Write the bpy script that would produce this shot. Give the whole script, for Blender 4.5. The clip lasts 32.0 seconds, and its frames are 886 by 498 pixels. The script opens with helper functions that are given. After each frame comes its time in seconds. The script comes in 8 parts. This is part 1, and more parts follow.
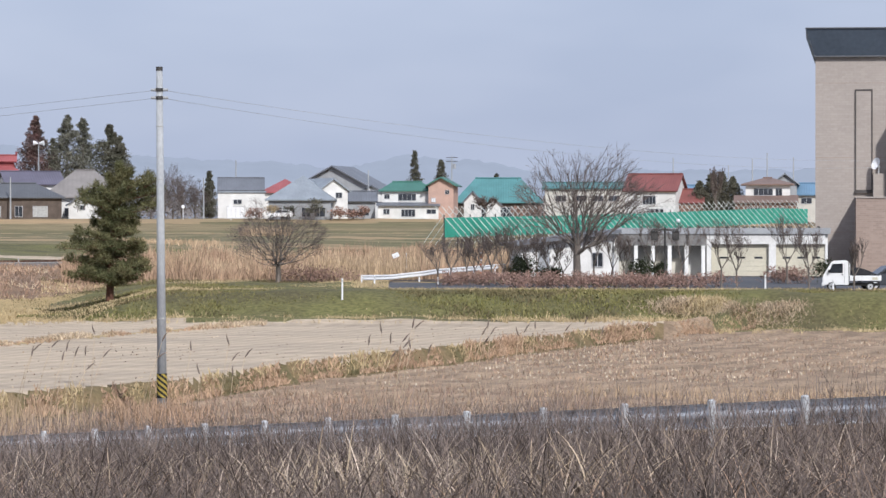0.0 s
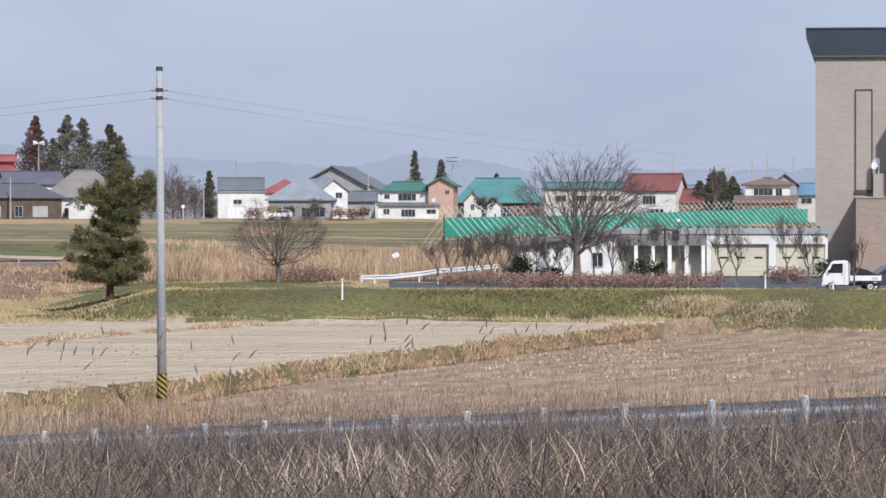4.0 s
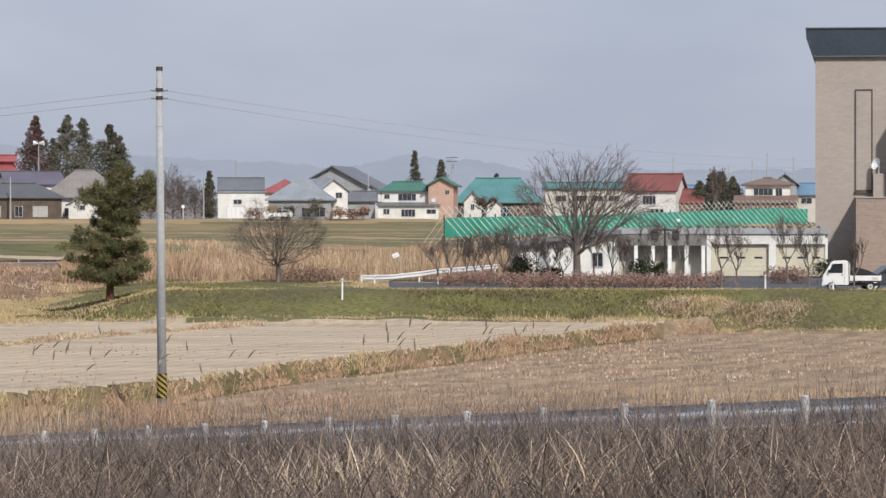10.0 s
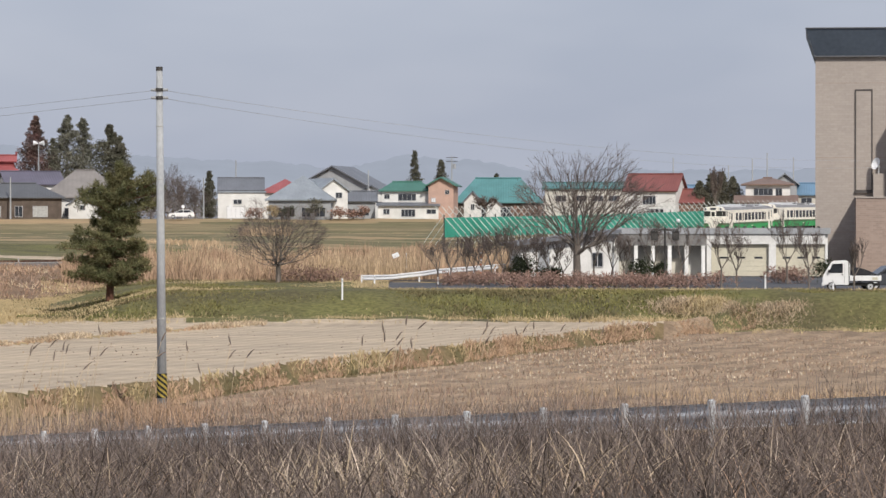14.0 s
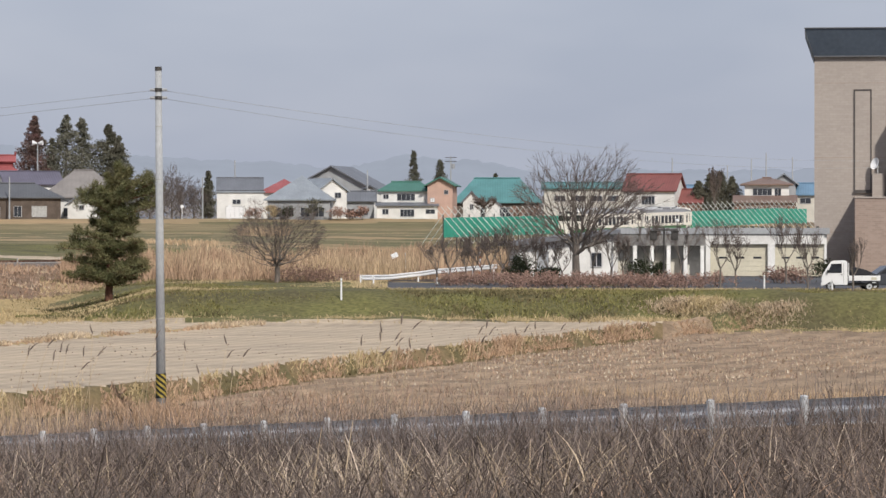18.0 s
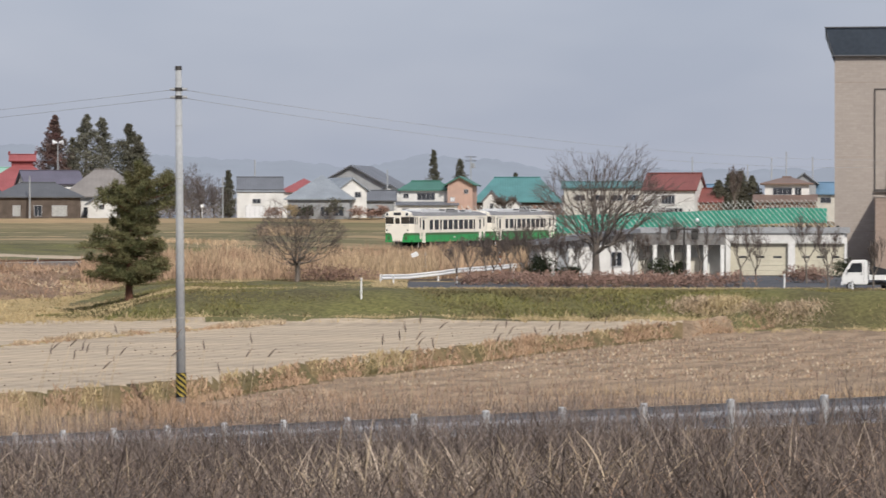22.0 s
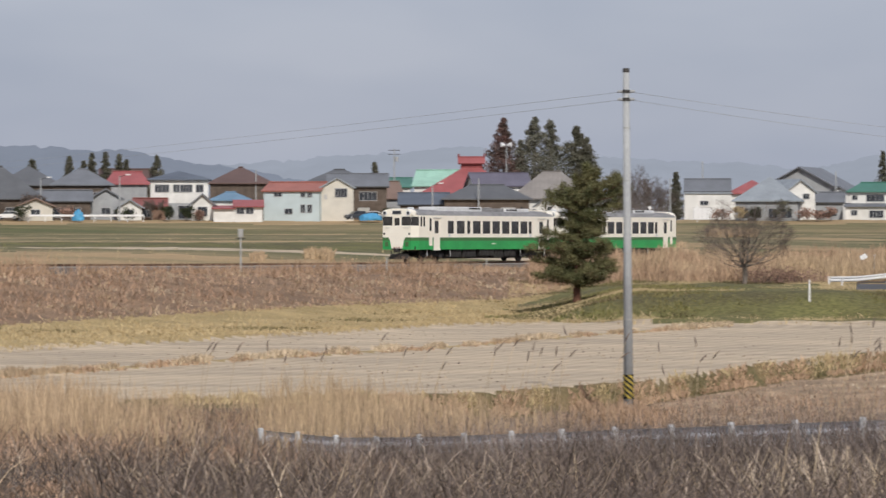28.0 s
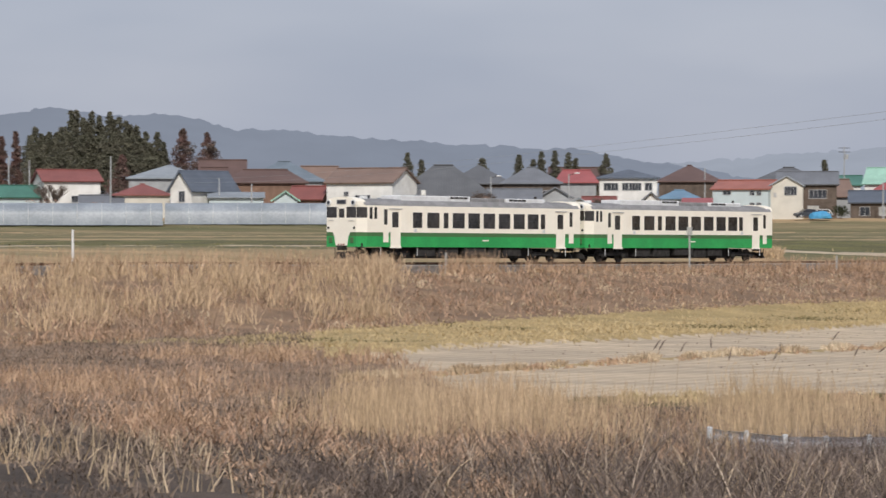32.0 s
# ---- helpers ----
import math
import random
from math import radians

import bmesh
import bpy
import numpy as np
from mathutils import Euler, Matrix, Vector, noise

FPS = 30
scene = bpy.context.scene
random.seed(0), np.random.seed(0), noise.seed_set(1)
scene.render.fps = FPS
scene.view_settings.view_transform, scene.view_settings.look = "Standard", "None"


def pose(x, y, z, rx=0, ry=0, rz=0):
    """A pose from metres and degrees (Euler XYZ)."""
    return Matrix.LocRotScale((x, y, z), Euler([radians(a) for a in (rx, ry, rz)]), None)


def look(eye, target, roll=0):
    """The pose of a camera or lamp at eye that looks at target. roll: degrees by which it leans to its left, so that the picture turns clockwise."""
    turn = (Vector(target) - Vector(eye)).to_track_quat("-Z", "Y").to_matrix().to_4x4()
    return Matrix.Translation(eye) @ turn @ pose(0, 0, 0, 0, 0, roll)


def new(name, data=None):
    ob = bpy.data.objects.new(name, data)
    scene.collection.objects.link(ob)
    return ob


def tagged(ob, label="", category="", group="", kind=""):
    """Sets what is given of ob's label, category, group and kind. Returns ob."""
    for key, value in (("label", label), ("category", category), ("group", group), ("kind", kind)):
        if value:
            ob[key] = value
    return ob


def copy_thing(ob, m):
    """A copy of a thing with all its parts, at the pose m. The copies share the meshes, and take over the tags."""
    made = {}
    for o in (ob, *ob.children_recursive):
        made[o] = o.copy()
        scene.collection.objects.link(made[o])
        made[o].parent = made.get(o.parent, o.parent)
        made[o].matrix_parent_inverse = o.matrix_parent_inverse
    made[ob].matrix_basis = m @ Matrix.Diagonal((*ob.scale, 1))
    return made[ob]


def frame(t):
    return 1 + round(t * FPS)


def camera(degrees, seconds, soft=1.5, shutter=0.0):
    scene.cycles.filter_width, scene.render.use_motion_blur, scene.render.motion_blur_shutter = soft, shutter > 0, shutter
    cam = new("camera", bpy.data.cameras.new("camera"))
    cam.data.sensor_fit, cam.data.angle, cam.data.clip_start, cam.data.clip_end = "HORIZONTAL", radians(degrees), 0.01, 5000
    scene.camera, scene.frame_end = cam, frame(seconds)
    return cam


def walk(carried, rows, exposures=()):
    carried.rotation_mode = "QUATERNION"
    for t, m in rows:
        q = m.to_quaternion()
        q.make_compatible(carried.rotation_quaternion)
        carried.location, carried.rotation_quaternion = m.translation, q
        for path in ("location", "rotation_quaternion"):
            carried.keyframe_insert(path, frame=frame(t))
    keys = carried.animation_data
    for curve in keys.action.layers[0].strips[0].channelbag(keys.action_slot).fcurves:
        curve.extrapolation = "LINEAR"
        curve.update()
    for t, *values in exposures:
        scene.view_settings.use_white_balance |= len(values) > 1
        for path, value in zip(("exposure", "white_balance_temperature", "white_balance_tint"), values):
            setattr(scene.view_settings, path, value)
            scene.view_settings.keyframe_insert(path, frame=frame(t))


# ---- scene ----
EYE = 5.1
cam = camera(14.89, 32.0, 1.5, .5)
# pan to the left in radians and extra tilt in thousandths, by time
PAN = [(0, 0, 0), (14.5, 0, 0), (16.5, .0003, 0), (20.4, .0002, 0), (21.0, 0, 0), (21.7, 0, 0), (22.0, -.0056, -.2),
       (22.5, -.0185, -.27), (23.0, -.0314, -.29), (23.5, -.0412, -.2), (24.0, -.0475, -.06), (24.5, -.0572, -.06),
       (25.5, -.0760, -.05), (26.5, -.0945, -.04), (27.0, -.1077, .05), (27.5, -.1210, .33), (28.0, -.1374, .36),
       (28.5, -.1561, .31), (29.0, -.1696, .38), (29.5, -.1863, .35), (30.0, -.2006, .35), (30.5, -.2202, .18),
       (31.0, -.2393, .12), (31.5, -.2547, -.05), (32.0, -.2696, -.16)]
walk(cam, [(t, pose(0, 0, EYE, 90 - .3266 + m * .0573, 0, -math.degrees(p))) for t, p, m in PAN],
     [(0, .12, 5980, 12), (3.5, .1, 5980, 12), (6, .08, 6020, 12), (9, 0, 6350, 11), (14, -.06, 6500, 11), (20, -.09, 6500, 11), (24, -.13, 6500, 11), (28, -.2, 6500, 11), (32, -.17, 6500, 11)])

# ---- world and sun: thin cloud, sun high behind the camera's right shoulder ----
SUN_AZ, SUN_EL = 20.0, 38.0     # degrees to the right of straight behind, degrees up
world = bpy.data.worlds.new("world")
scene.world = world
world.use_nodes = True
wn, wl = world.node_tree.nodes, world.node_tree.links
sky = wn.new("ShaderNodeTexSky")
sky.sky_type = "NISHITA"
sky.sun_disc = False
sky.sun_elevation, sky.sun_rotation = radians(SUN_EL), radians(180 - SUN_AZ)
sky.air_density, sky.dust_density, sky.ozone_density = 1.0, 3.0, 1.5
haze = wn.new("ShaderNodeMix")
haze.data_type = "RGBA"
tco = wn.new("ShaderNodeTexCoord")
mp = wn.new("ShaderNodeMapping")
mp.inputs["Scale"].default_value = (5, 5, 16)
cl = wn.new("ShaderNodeTexNoise")
cl.inputs["Scale"].default_value, cl.inputs["Detail"].default_value = 1.6, 3
cr = wn.new("ShaderNodeValToRGB")
cr.color_ramp.elements[0].color, cr.color_ramp.elements[0].position = (4.75, 5.25, 6.5, 1), .35
cr.color_ramp.elements[1].color, cr.color_ramp.elements[1].position = (5.7, 6.1, 7.2, 1), .68
wl.new(tco.outputs["Generated"], mp.inputs[0])
wl.new(mp.outputs[0], cl.inputs["Vector"])
wl.new(cl.outputs["Fac"], cr.inputs[0])
haze.inputs[0].default_value = .8
wl.new(sky.outputs[0], haze.inputs[6])
wl.new(cr.outputs[0], haze.inputs[7])
bg = wn["Background"]
bg.inputs[1].default_value = .1
wl.new(haze.outputs[2], bg.inputs[0])
sun = new("sun", bpy.data.lights.new("sun", "SUN"))
sun.data.energy, sun.data.angle, sun.data.color = 3.5, radians(1.5), (1, .95, .87)
a, e = radians(SUN_AZ), radians(SUN_EL)
SUNV = Vector((math.sin(a) * math.cos(e), -math.cos(a) * math.cos(e), math.sin(e)))
sun.matrix_world = look(SUNV * 50, (0, 0, 0))


# ---- materials ----
def mat(name, col, rough=.8, var=.25, scale=2.0, fine=18.0, bump=.15, metal=0.0, alt=None, island=0.0, obj=0.0, stretch=(1, 1, 1), spec=.3, wave=None, rows=None):
    """A painted or natural surface: stains at one scale, grain at a finer one, relief from the grain; island and obj vary it piece by piece.
    wave: (direction, width in metres, depth) adds ribs. rows: (turn in degrees, spacing, contrast) draws drilled rows."""
    m = bpy.data.materials.new(name)
    m.use_nodes = True
    n, l = m.node_tree.nodes, m.node_tree.links
    p = n["Principled BSDF"]
    p.inputs["Roughness"].default_value = rough
    p.inputs["Metallic"].default_value = metal
    p.inputs["Specular IOR Level"].default_value = spec
    co = n.new("ShaderNodeTexCoord")
    mg = n.new("ShaderNodeMapping")
    mg.inputs["Scale"].default_value = stretch
    l.new(co.outputs["Object"], mg.inputs[0])
    big, small = n.new("ShaderNodeTexNoise"), n.new("ShaderNodeTexNoise")
    big.inputs["Scale"].default_value, big.inputs["Detail"].default_value = scale, 4
    small.inputs["Scale"].default_value, small.inputs["Detail"].default_value = fine, 5
    l.new(mg.outputs[0], big.inputs["Vector"])
    l.new(mg.outputs[0], small.inputs["Vector"])
    alt = alt or tuple(c * (1 - var) for c in col)
    ramp = n.new("ShaderNodeValToRGB")
    ramp.color_ramp.elements[0].position, ramp.color_ramp.elements[1].position = .36, .64
    ramp.color_ramp.elements[0].color, ramp.color_ramp.elements[1].color = (*alt, 1), (*col, 1)
    l.new(big.outputs["Fac"], ramp.inputs[0])
    hsv = n.new("ShaderNodeHueSaturation")
    l.new(ramp.outputs[0], hsv.inputs["Color"])
    val = n.new("ShaderNodeMapRange")
    val.inputs[1].default_value, val.inputs[2].default_value = .3, .7
    val.inputs[3].default_value, val.inputs[4].default_value = 1 - var * .7, 1 + var * .7
    l.new(small.outputs["Fac"], val.inputs[0])
    out = val.outputs[0]
    for amount, kind, sock in ((island, "ShaderNodeNewGeometry", "Random Per Island"), (obj, "ShaderNodeObjectInfo", "Random")):
        if amount:
            g, r, x = n.new(kind), n.new("ShaderNodeMapRange"), n.new("ShaderNodeMath")
            r.inputs[3].default_value, r.inputs[4].default_value = 1 - amount, 1 + amount
            x.operation = "MULTIPLY"
            l.new(g.outputs[sock], r.inputs[0])
            l.new(r.outputs[0], x.inputs[0])
            l.new(out, x.inputs[1])
            out = x.outputs[0]
    if rows:
        turn, fur, k, x = n.new("ShaderNodeMapping"), n.new("ShaderNodeTexWave"), n.new("ShaderNodeMapRange"), n.new("ShaderNodeMath")
        turn.inputs["Rotation"].default_value = (0, 0, radians(rows[0]))
        fur.inputs["Scale"].default_value, fur.inputs["Distortion"].default_value, fur.inputs["Detail"].default_value = .314 / rows[1], 2.5, 3
        fur.inputs["Detail Scale"].default_value = .6
        k.inputs[3].default_value, k.inputs[4].default_value = 1 - rows[2], 1 + rows[2] * .4
        x.operation = "MULTIPLY"
        l.new(co.outputs["Object"], turn.inputs[0])
        l.new(turn.outputs[0], fur.inputs["Vector"])
        l.new(fur.outputs["Fac"], k.inputs[0])
        l.new(k.outputs[0], x.inputs[0])
        l.new(out, x.inputs[1])
        out = x.outputs[0]
    l.new(out, hsv.inputs["Value"])
    l.new(hsv.outputs[0], p.inputs["Base Color"])
    height = small.outputs["Fac"]
    if wave:
        w = n.new("ShaderNodeTexWave")
        w.bands_direction = wave[0]
        w.inputs["Scale"].default_value = .314 / wave[1]
        w.inputs["Distortion"].default_value = .3
        l.new(co.outputs["Object"], w.inputs["Vector"])
        ad = n.new("ShaderNodeMath")
        ad.operation = "MULTIPLY_ADD"
        l.new(w.outputs["Fac"], ad.inputs[0])
        ad.inputs[1].default_value = wave[2]
        l.new(height, ad.inputs[2])
        height = ad.outputs[0]
    if bump:
        b = n.new("ShaderNodeBump")
        b.inputs["Strength"].default_value, b.inputs["Distance"].default_value = bump, .05
        l.new(height, b.inputs["Height"])
        l.new(b.outputs[0], p.inputs["Normal"])
    return m


def glass(name, tint=(.05, .06, .07), rough=.06):
    m = mat(name, tint, rough, .5, .7, 3, 0, 0, spec=.6)
    return m


SOIL = mat("damp soil with litter", (.16, .12, .08), .95, .45, .4, 9, .6, alt=(.24, .18, .12))
# Darkened to stand for shade in the gaps between stems.
STRAWBED = mat("flattened dead grass darkened for shade", (.105, .078, .06), .95, .4, .6, 14, .8, alt=(.06, .047, .038))
BANKBED = mat("withered weed litter", (.28, .185, .115), .95, .4, .5, 9, .8, alt=(.18, .12, .08))
DIKEFACE = mat("olive brown dike turf", (.22, .155, .08), .95, .4, .5, 7, .7, alt=(.135, .11, .05))
PADDY = mat("dry pale paddy soil", (.54, .435, .31), .95, .3, .35, 5, .6, alt=(.40, .325, .24), stretch=(.3, 1, 1), rows=(15.7, 1.1, .1))
STUBBLE = mat("brown paddy soil with stubble", (.38, .275, .18), .95, .45, .4, 4, .9, alt=(.26, .185, .12), rows=(17.8, 1.9, .18))
TURF = mat("short green turf", (.15, .143, .05), .95, .5, .2, 4, .8, alt=(.10, .088, .042))
TURFDRY = mat("yellowed turf", (.42, .31, .15), .95, .4, .35, 7, .7, alt=(.31, .235, .11))
FARGREEN = mat("far meadow", (.105, .108, .045), .95, .45, .05, 1.0, .3, alt=(.25, .195, .105), stretch=(.25, 1.8, 1))
FARTAN = mat("far dead meadow", (.40, .28, .155), .95, .3, .06, 1.5, .3, alt=(.24, .19, .1), stretch=(.3, 1.4, 1))
ASPHALT = mat("worn asphalt", (.075, .078, .085), .9, .25, .5, 25, .2, alt=(.11, .11, .115))
BALLAST = mat("rail ballast", (.22, .19, .17), .95, .5, 3, 30, .9)
CONC = mat("weathered concrete", (.42, .42, .40), .85, .22, 1.2, 30, .15, alt=(.33, .33, .32))
POLEC = mat("grey concrete pole", (.40, .41, .41), .8, .18, 1.5, 25, .1, alt=(.31, .32, .33), stretch=(1, 1, .3))
BLACK = mat("black rubber", (.02, .02, .02), .7, .3, 4, 30, .05)
YELLOW = mat("yellow band", (.40, .30, .06), .6, .2, 4, 30, .05)
GALV = mat("galvanised steel", (.72, .73, .75), .42, .25, 2.5, 30, .08, metal=.3)
GALVDULL = mat("dull galvanised post", (.58, .59, .60), .55, .25, 3, 30, .1, metal=.2, obj=.12)
STEEL = mat("dark steel", (.09, .085, .08), .6, .4, 3, 20, .2, metal=.5)
RUST = mat("rusty rail", (.16, .09, .06), .6, .4, 4, 20, .2, metal=.5)
CREAM = mat("cream railcar paint", (.90, .855, .75), .38, .06, 1.2, 14, .03, alt=(.86, .81, .70))
GREENP = mat("green railcar paint", (.035, .36, .10), .38, .15, 1.0, 12, .03, alt=(.03, .30, .085))
GREEND = mat("dull green railcar body", (.06, .17, .06), .45, .15, 1.0, 12, .03, alt=(.07, .15, .06))
TRAINROOF = mat("grey railcar roof", (.26, .26, .265), .8, .25, 1.5, 10, .1)
TRAINCOOL = mat("pale roof unit", (.68, .69, .70), .6, .15, 2, 10, .05)
UNDER = mat("sooty underframe", (.045, .042, .04), .8, .5, 3, 14, .3)
TGLASS = glass("railcar window glass", (.05, .045, .04))
DGLASS = glass("dark window glass", (.045, .05, .06))
CURTAIN = mat("pale curtain behind glass", (.45, .45, .43), .5, .25, 3, 10, .05)
ALU = mat("aluminium window frame", (.5, .5, .5), .45, .1, 3, 20, .02, metal=.4)
DARKFR = mat("dark bronze frame", (.09, .08, .075), .5, .2, 3, 20, .05)
WHITEW = mat("white render wall", (.76, .75, .72), .85, .14, .5, 12, .08, alt=(.62, .61, .58))
CREAMW = mat("cream siding wall", (.62, .59, .52), .85, .12, .5, 10, .1, wave=("Z", .2, .4))
PALEBLUE = mat("pale blue siding wall", (.50, .58, .60), .8, .1, .5, 10, .1, wave=("Z", .2, .4))
PINKW = mat("pink render wall", (.53, .36, .29), .85, .12, .6, 12, .08)
GREYW = mat("grey board wall", (.36, .37, .38), .85, .18, .7, 9, .1, wave=("X", .3, .4))
DULLCONC = mat("mottled grey concrete", (.25, .24, .225), .9, .3, .8, 12, .15, alt=(.15, .145, .14))
# Lifted from a darker brown to stand for distance haze.
WOODW = mat("dark board wall", (.135, .105, .085), .85, .35, .8, 10, .2, wave=("X", .25, .5))
BROWNW = mat("brown board wall", (.24, .15, .11), .85, .3, .8, 10, .2, wave=("Z", .2, .5))


def roofmat(name, col, ax="X", ribs=.45, rough=.5):
    return mat(name, col, rough, .14, .35, 4, .3, alt=tuple(c * .82 for c in col), wave=(ax, ribs, 1.2), spec=.4)


RF_SLATE = roofmat("slate grey sheet roof", (.17, .18, .20))
RF_BLUEGREY = roofmat("blue grey sheet roof", (.16, .20, .24))
RF_PALE = roofmat("pale grey sheet roof", (.28, .31, .34))
# Dark tile and navy are raised a little to imitate haze.
RF_DARK = roofmat("dark tile roof", (.12, .125, .135))
RF_NAVY = roofmat("navy sheet roof", (.11, .13, .165))
RF_PURPLE = roofmat("grey violet sheet roof", (.14, .13, .17))
RF_RED = roofmat("red sheet roof", (.34, .10, .10))
RF_BROWN = roofmat("red brown sheet roof", (.24, .085, .075))
RF_RUST = roofmat("faded brown sheet roof", (.22, .15, .12))
RF_ORANGE = roofmat("faded orange sheet roof", (.36, .14, .11))
RF_GREEN = roofmat("dark green sheet roof", (.07, .19, .15))
RF_TEAL = roofmat("teal sheet roof", (.10, .25, .25))
RF_MINT = roofmat("mint sheet roof", (.33, .55, .45))
RF_BLUE = roofmat("bright blue sheet roof", (.16, .27, .38))
REDTRIM = mat("dark red ridge tiles", (.25, .06, .06), .6, .2, 1, 6, .1)
RF_THATCH = roofmat("weathered grey roof", (.25, .23, .215), ribs=.8, rough=.8)
SNOWFENCE = mat("green snow fence panel", (.035, .31, .21), .6, .18, .4, 6, .1, alt=(.06, .38, .27), wave=("X", .3, .8))
BRACE = mat("pale fence brace", (.60, .62, .58), .6, .2, 3, 20, .05)


def brickmat(name, c1, c2, joint, w, h):
    """Small facing tiles laid in courses, too fine to be pieces at this distance."""
    m = mat(name, c1, .75, .12, .25, 4, .1)
    n, l = m.node_tree.nodes, m.node_tree.links
    p = n["Principled BSDF"]
    old = p.inputs["Base Color"].links[0].from_socket
    co, mg, br, mx = n.new("ShaderNodeTexCoord"), n.new("ShaderNodeMapping"), n.new("ShaderNodeTexBrick"), n.new("ShaderNodeMix")
    mg.inputs["Rotation"].default_value = (radians(90), 0, 0)
    br.inputs["Scale"].default_value = 1
    br.inputs["Brick Width"].default_value, br.inputs["Row Height"].default_value, br.inputs["Mortar Size"].default_value = w, h, .012
    br.inputs["Color1"].default_value, br.inputs["Color2"].default_value, br.inputs["Mortar"].default_value = (*c1, 1), (*c2, 1), (*joint, 1)
    mx.data_type = "RGBA"
    mx.inputs[0].default_value = .55
    l.new(co.outputs["Object"], mg.inputs[0])
    l.new(mg.outputs[0], br.inputs["Vector"])
    l.new(old, mx.inputs[6])
    l.new(br.outputs["Color"], mx.inputs[7])
    l.new(mx.outputs[2], p.inputs["Base Color"])
    return m


TILEA = brickmat("beige facade tile", (.40, .35, .31), (.34, .295, .26), (.30, .27, .245), .6, .2)
TILEB = brickmat("brown facade tile", (.36, .275, .225), (.25, .185, .15), (.33, .29, .26), .5, .16)
ROOFSLAB = mat("blue grey roof fascia", (.10, .125, .16), .5, .15, .3, 3, .05, wave=("Z", .6, .5))
WHITEP = mat("white car paint", (.80, .80, .79), .3, .05, 1, 10, .01, spec=.5)
DARKCAR = mat("dark car paint", (.05, .055, .065), .3, .1, 1, 10, .01, spec=.5)
CANVAS = mat("black load cover", (.035, .035, .04), .8, .3, 3, 14, .2)
CREAMDOOR = mat("cream shutter door", (.60, .56, .44), .6, .1, .6, 10, .1, wave=("Z", .5, .8))
LAMPW = mat("white enamel", (.8, .8, .8), .4, .05, 2, 20, .01)
ORANGEP = mat("orange marker paint", (.55, .16, .05), .6, .1, 3, 20, .02)
TARP = mat("blue tarpaulin", (.08, .32, .55), .6, .2, 2, 8, .3)
VINYL = mat("greenhouse film", (.29, .32, .355), .45, .2, .25, 3, .1, alt=(.21, .24, .27), spec=.4)
BARK = mat("grey bark", (.20, .17, .145), .95, .35, 3, 20, .5, stretch=(1, 1, .3))
PINEBARK = mat("red brown pine bark", (.17, .085, .055), .95, .4, 3, 18, .6, stretch=(1, 1, .3))
TWIG = mat("bare twigs", (.185, .148, .13), .95, .3, 3, 20, .1, island=.2)
# Pine, cedar and fir colours are lifted to stand for distance haze.
NEEDLE = mat("pine needles", (.103, .11, .048), .85, .4, 1.0, 8, .1, alt=(.155, .14, .065), island=.45)
CEDAR = mat("cedar foliage", (.12, .12, .085), .9, .4, .3, 3, .1, alt=(.12, .11, .08), island=.25)
CEDARRED = mat("winter reddened cedar", (.17, .095, .085), .9, .4, .3, 3, .1, alt=(.12, .10, .08), island=.35)
CEDARHAZE = mat("thin grey green fir", (.19, .185, .14), .9, .35, .4, 3, .1, island=.2)
SHRUB = mat("evergreen shrub", (.045, .055, .025), .85, .4, 1, 10, .1, island=.45)
HEDGE = mat("bare reddish hedge", (.34, .215, .17), .95, .35, 1, 10, .1, alt=(.26, .17, .135), island=.35)
STRAW = mat("dry straw blades", (.52, .42, .295), .8, .3, .25, 3, .05, alt=(.32, .235, .15), island=.4)
# Tone set partway between sunlit stems and stems under cloud shade.
STRAWGREY = mat("grey dead stems", (.13, .10, .085), .85, .3, .3, 3, .05, alt=(.08, .064, .056), island=.5)
STEMVEIL = mat("grey mauve twigs", (.27, .22, .195), .85, .3, .3, 3, .05, alt=(.17, .135, .12), island=.4)
STEMPALE = mat("bleached grey stems", (.47, .385, .30), .85, .3, .3, 3, .05, alt=(.33, .26, .20), island=.45)
STEMTAN = mat("dull brown stems", (.23, .175, .135), .85, .3, .3, 3, .05, alt=(.12, .092, .075), island=.5)
REED = mat("tan standing reeds", (.46, .34, .225), .85, .3, .15, 3, .05, alt=(.41, .30, .185), island=.35)
REEDRUST = mat("rusty brown reeds", (.42, .29, .19), .85, .3, .12, 2, .05, alt=(.35, .235, .155), island=.35)
WEED = mat("brown withered weeds", (.25, .175, .135), .85, .35, .15, 2, .05, alt=(.34, .245, .175), island=.4)
BANKWEED = mat("pinkish brown dead weeds", (.41, .28, .19), .85, .35, .2, 2, .05, alt=(.27, .175, .12), island=.5)
GRASSG = mat("green grass blades", (.17, .165, .052), .8, .35, .12, 3, .05, alt=(.20, .175, .075), island=.4)
GRASSD = mat("dark old grass", (.12, .108, .05), .85, .35, .2, 3, .05, alt=(.17, .135, .07), island=.4)
GRASSY = mat("yellow grass blades", (.48, .375, .215), .8, .3, .2, 3, .05, alt=(.39, .305, .17), island=.2)
HUSK = mat("bleached straw", (.56, .475, .365), .85, .25, 1, 5, .05, island=.3)
PLUME = mat("dark reed plume", (.19, .145, .115), .9, .3, 3, 20, .1, island=.2)


# ---- mesh helpers ----
def at(b, r, z=0.0):
    """The point at bearing b (thousandths of a radian from straight ahead, right positive), r metres off."""
    return Vector((r * math.sin(b / 1000), r * math.cos(b / 1000), z))


def put(name, me, material, parent=None, label="", m=None):
    ob = new(name, me)
    if material is not None and not me.materials:
        me.materials.append(material)
    if parent is not None:
        ob.parent = parent
    if m is not None:
        ob.matrix_basis = m
    return tagged(ob, label)


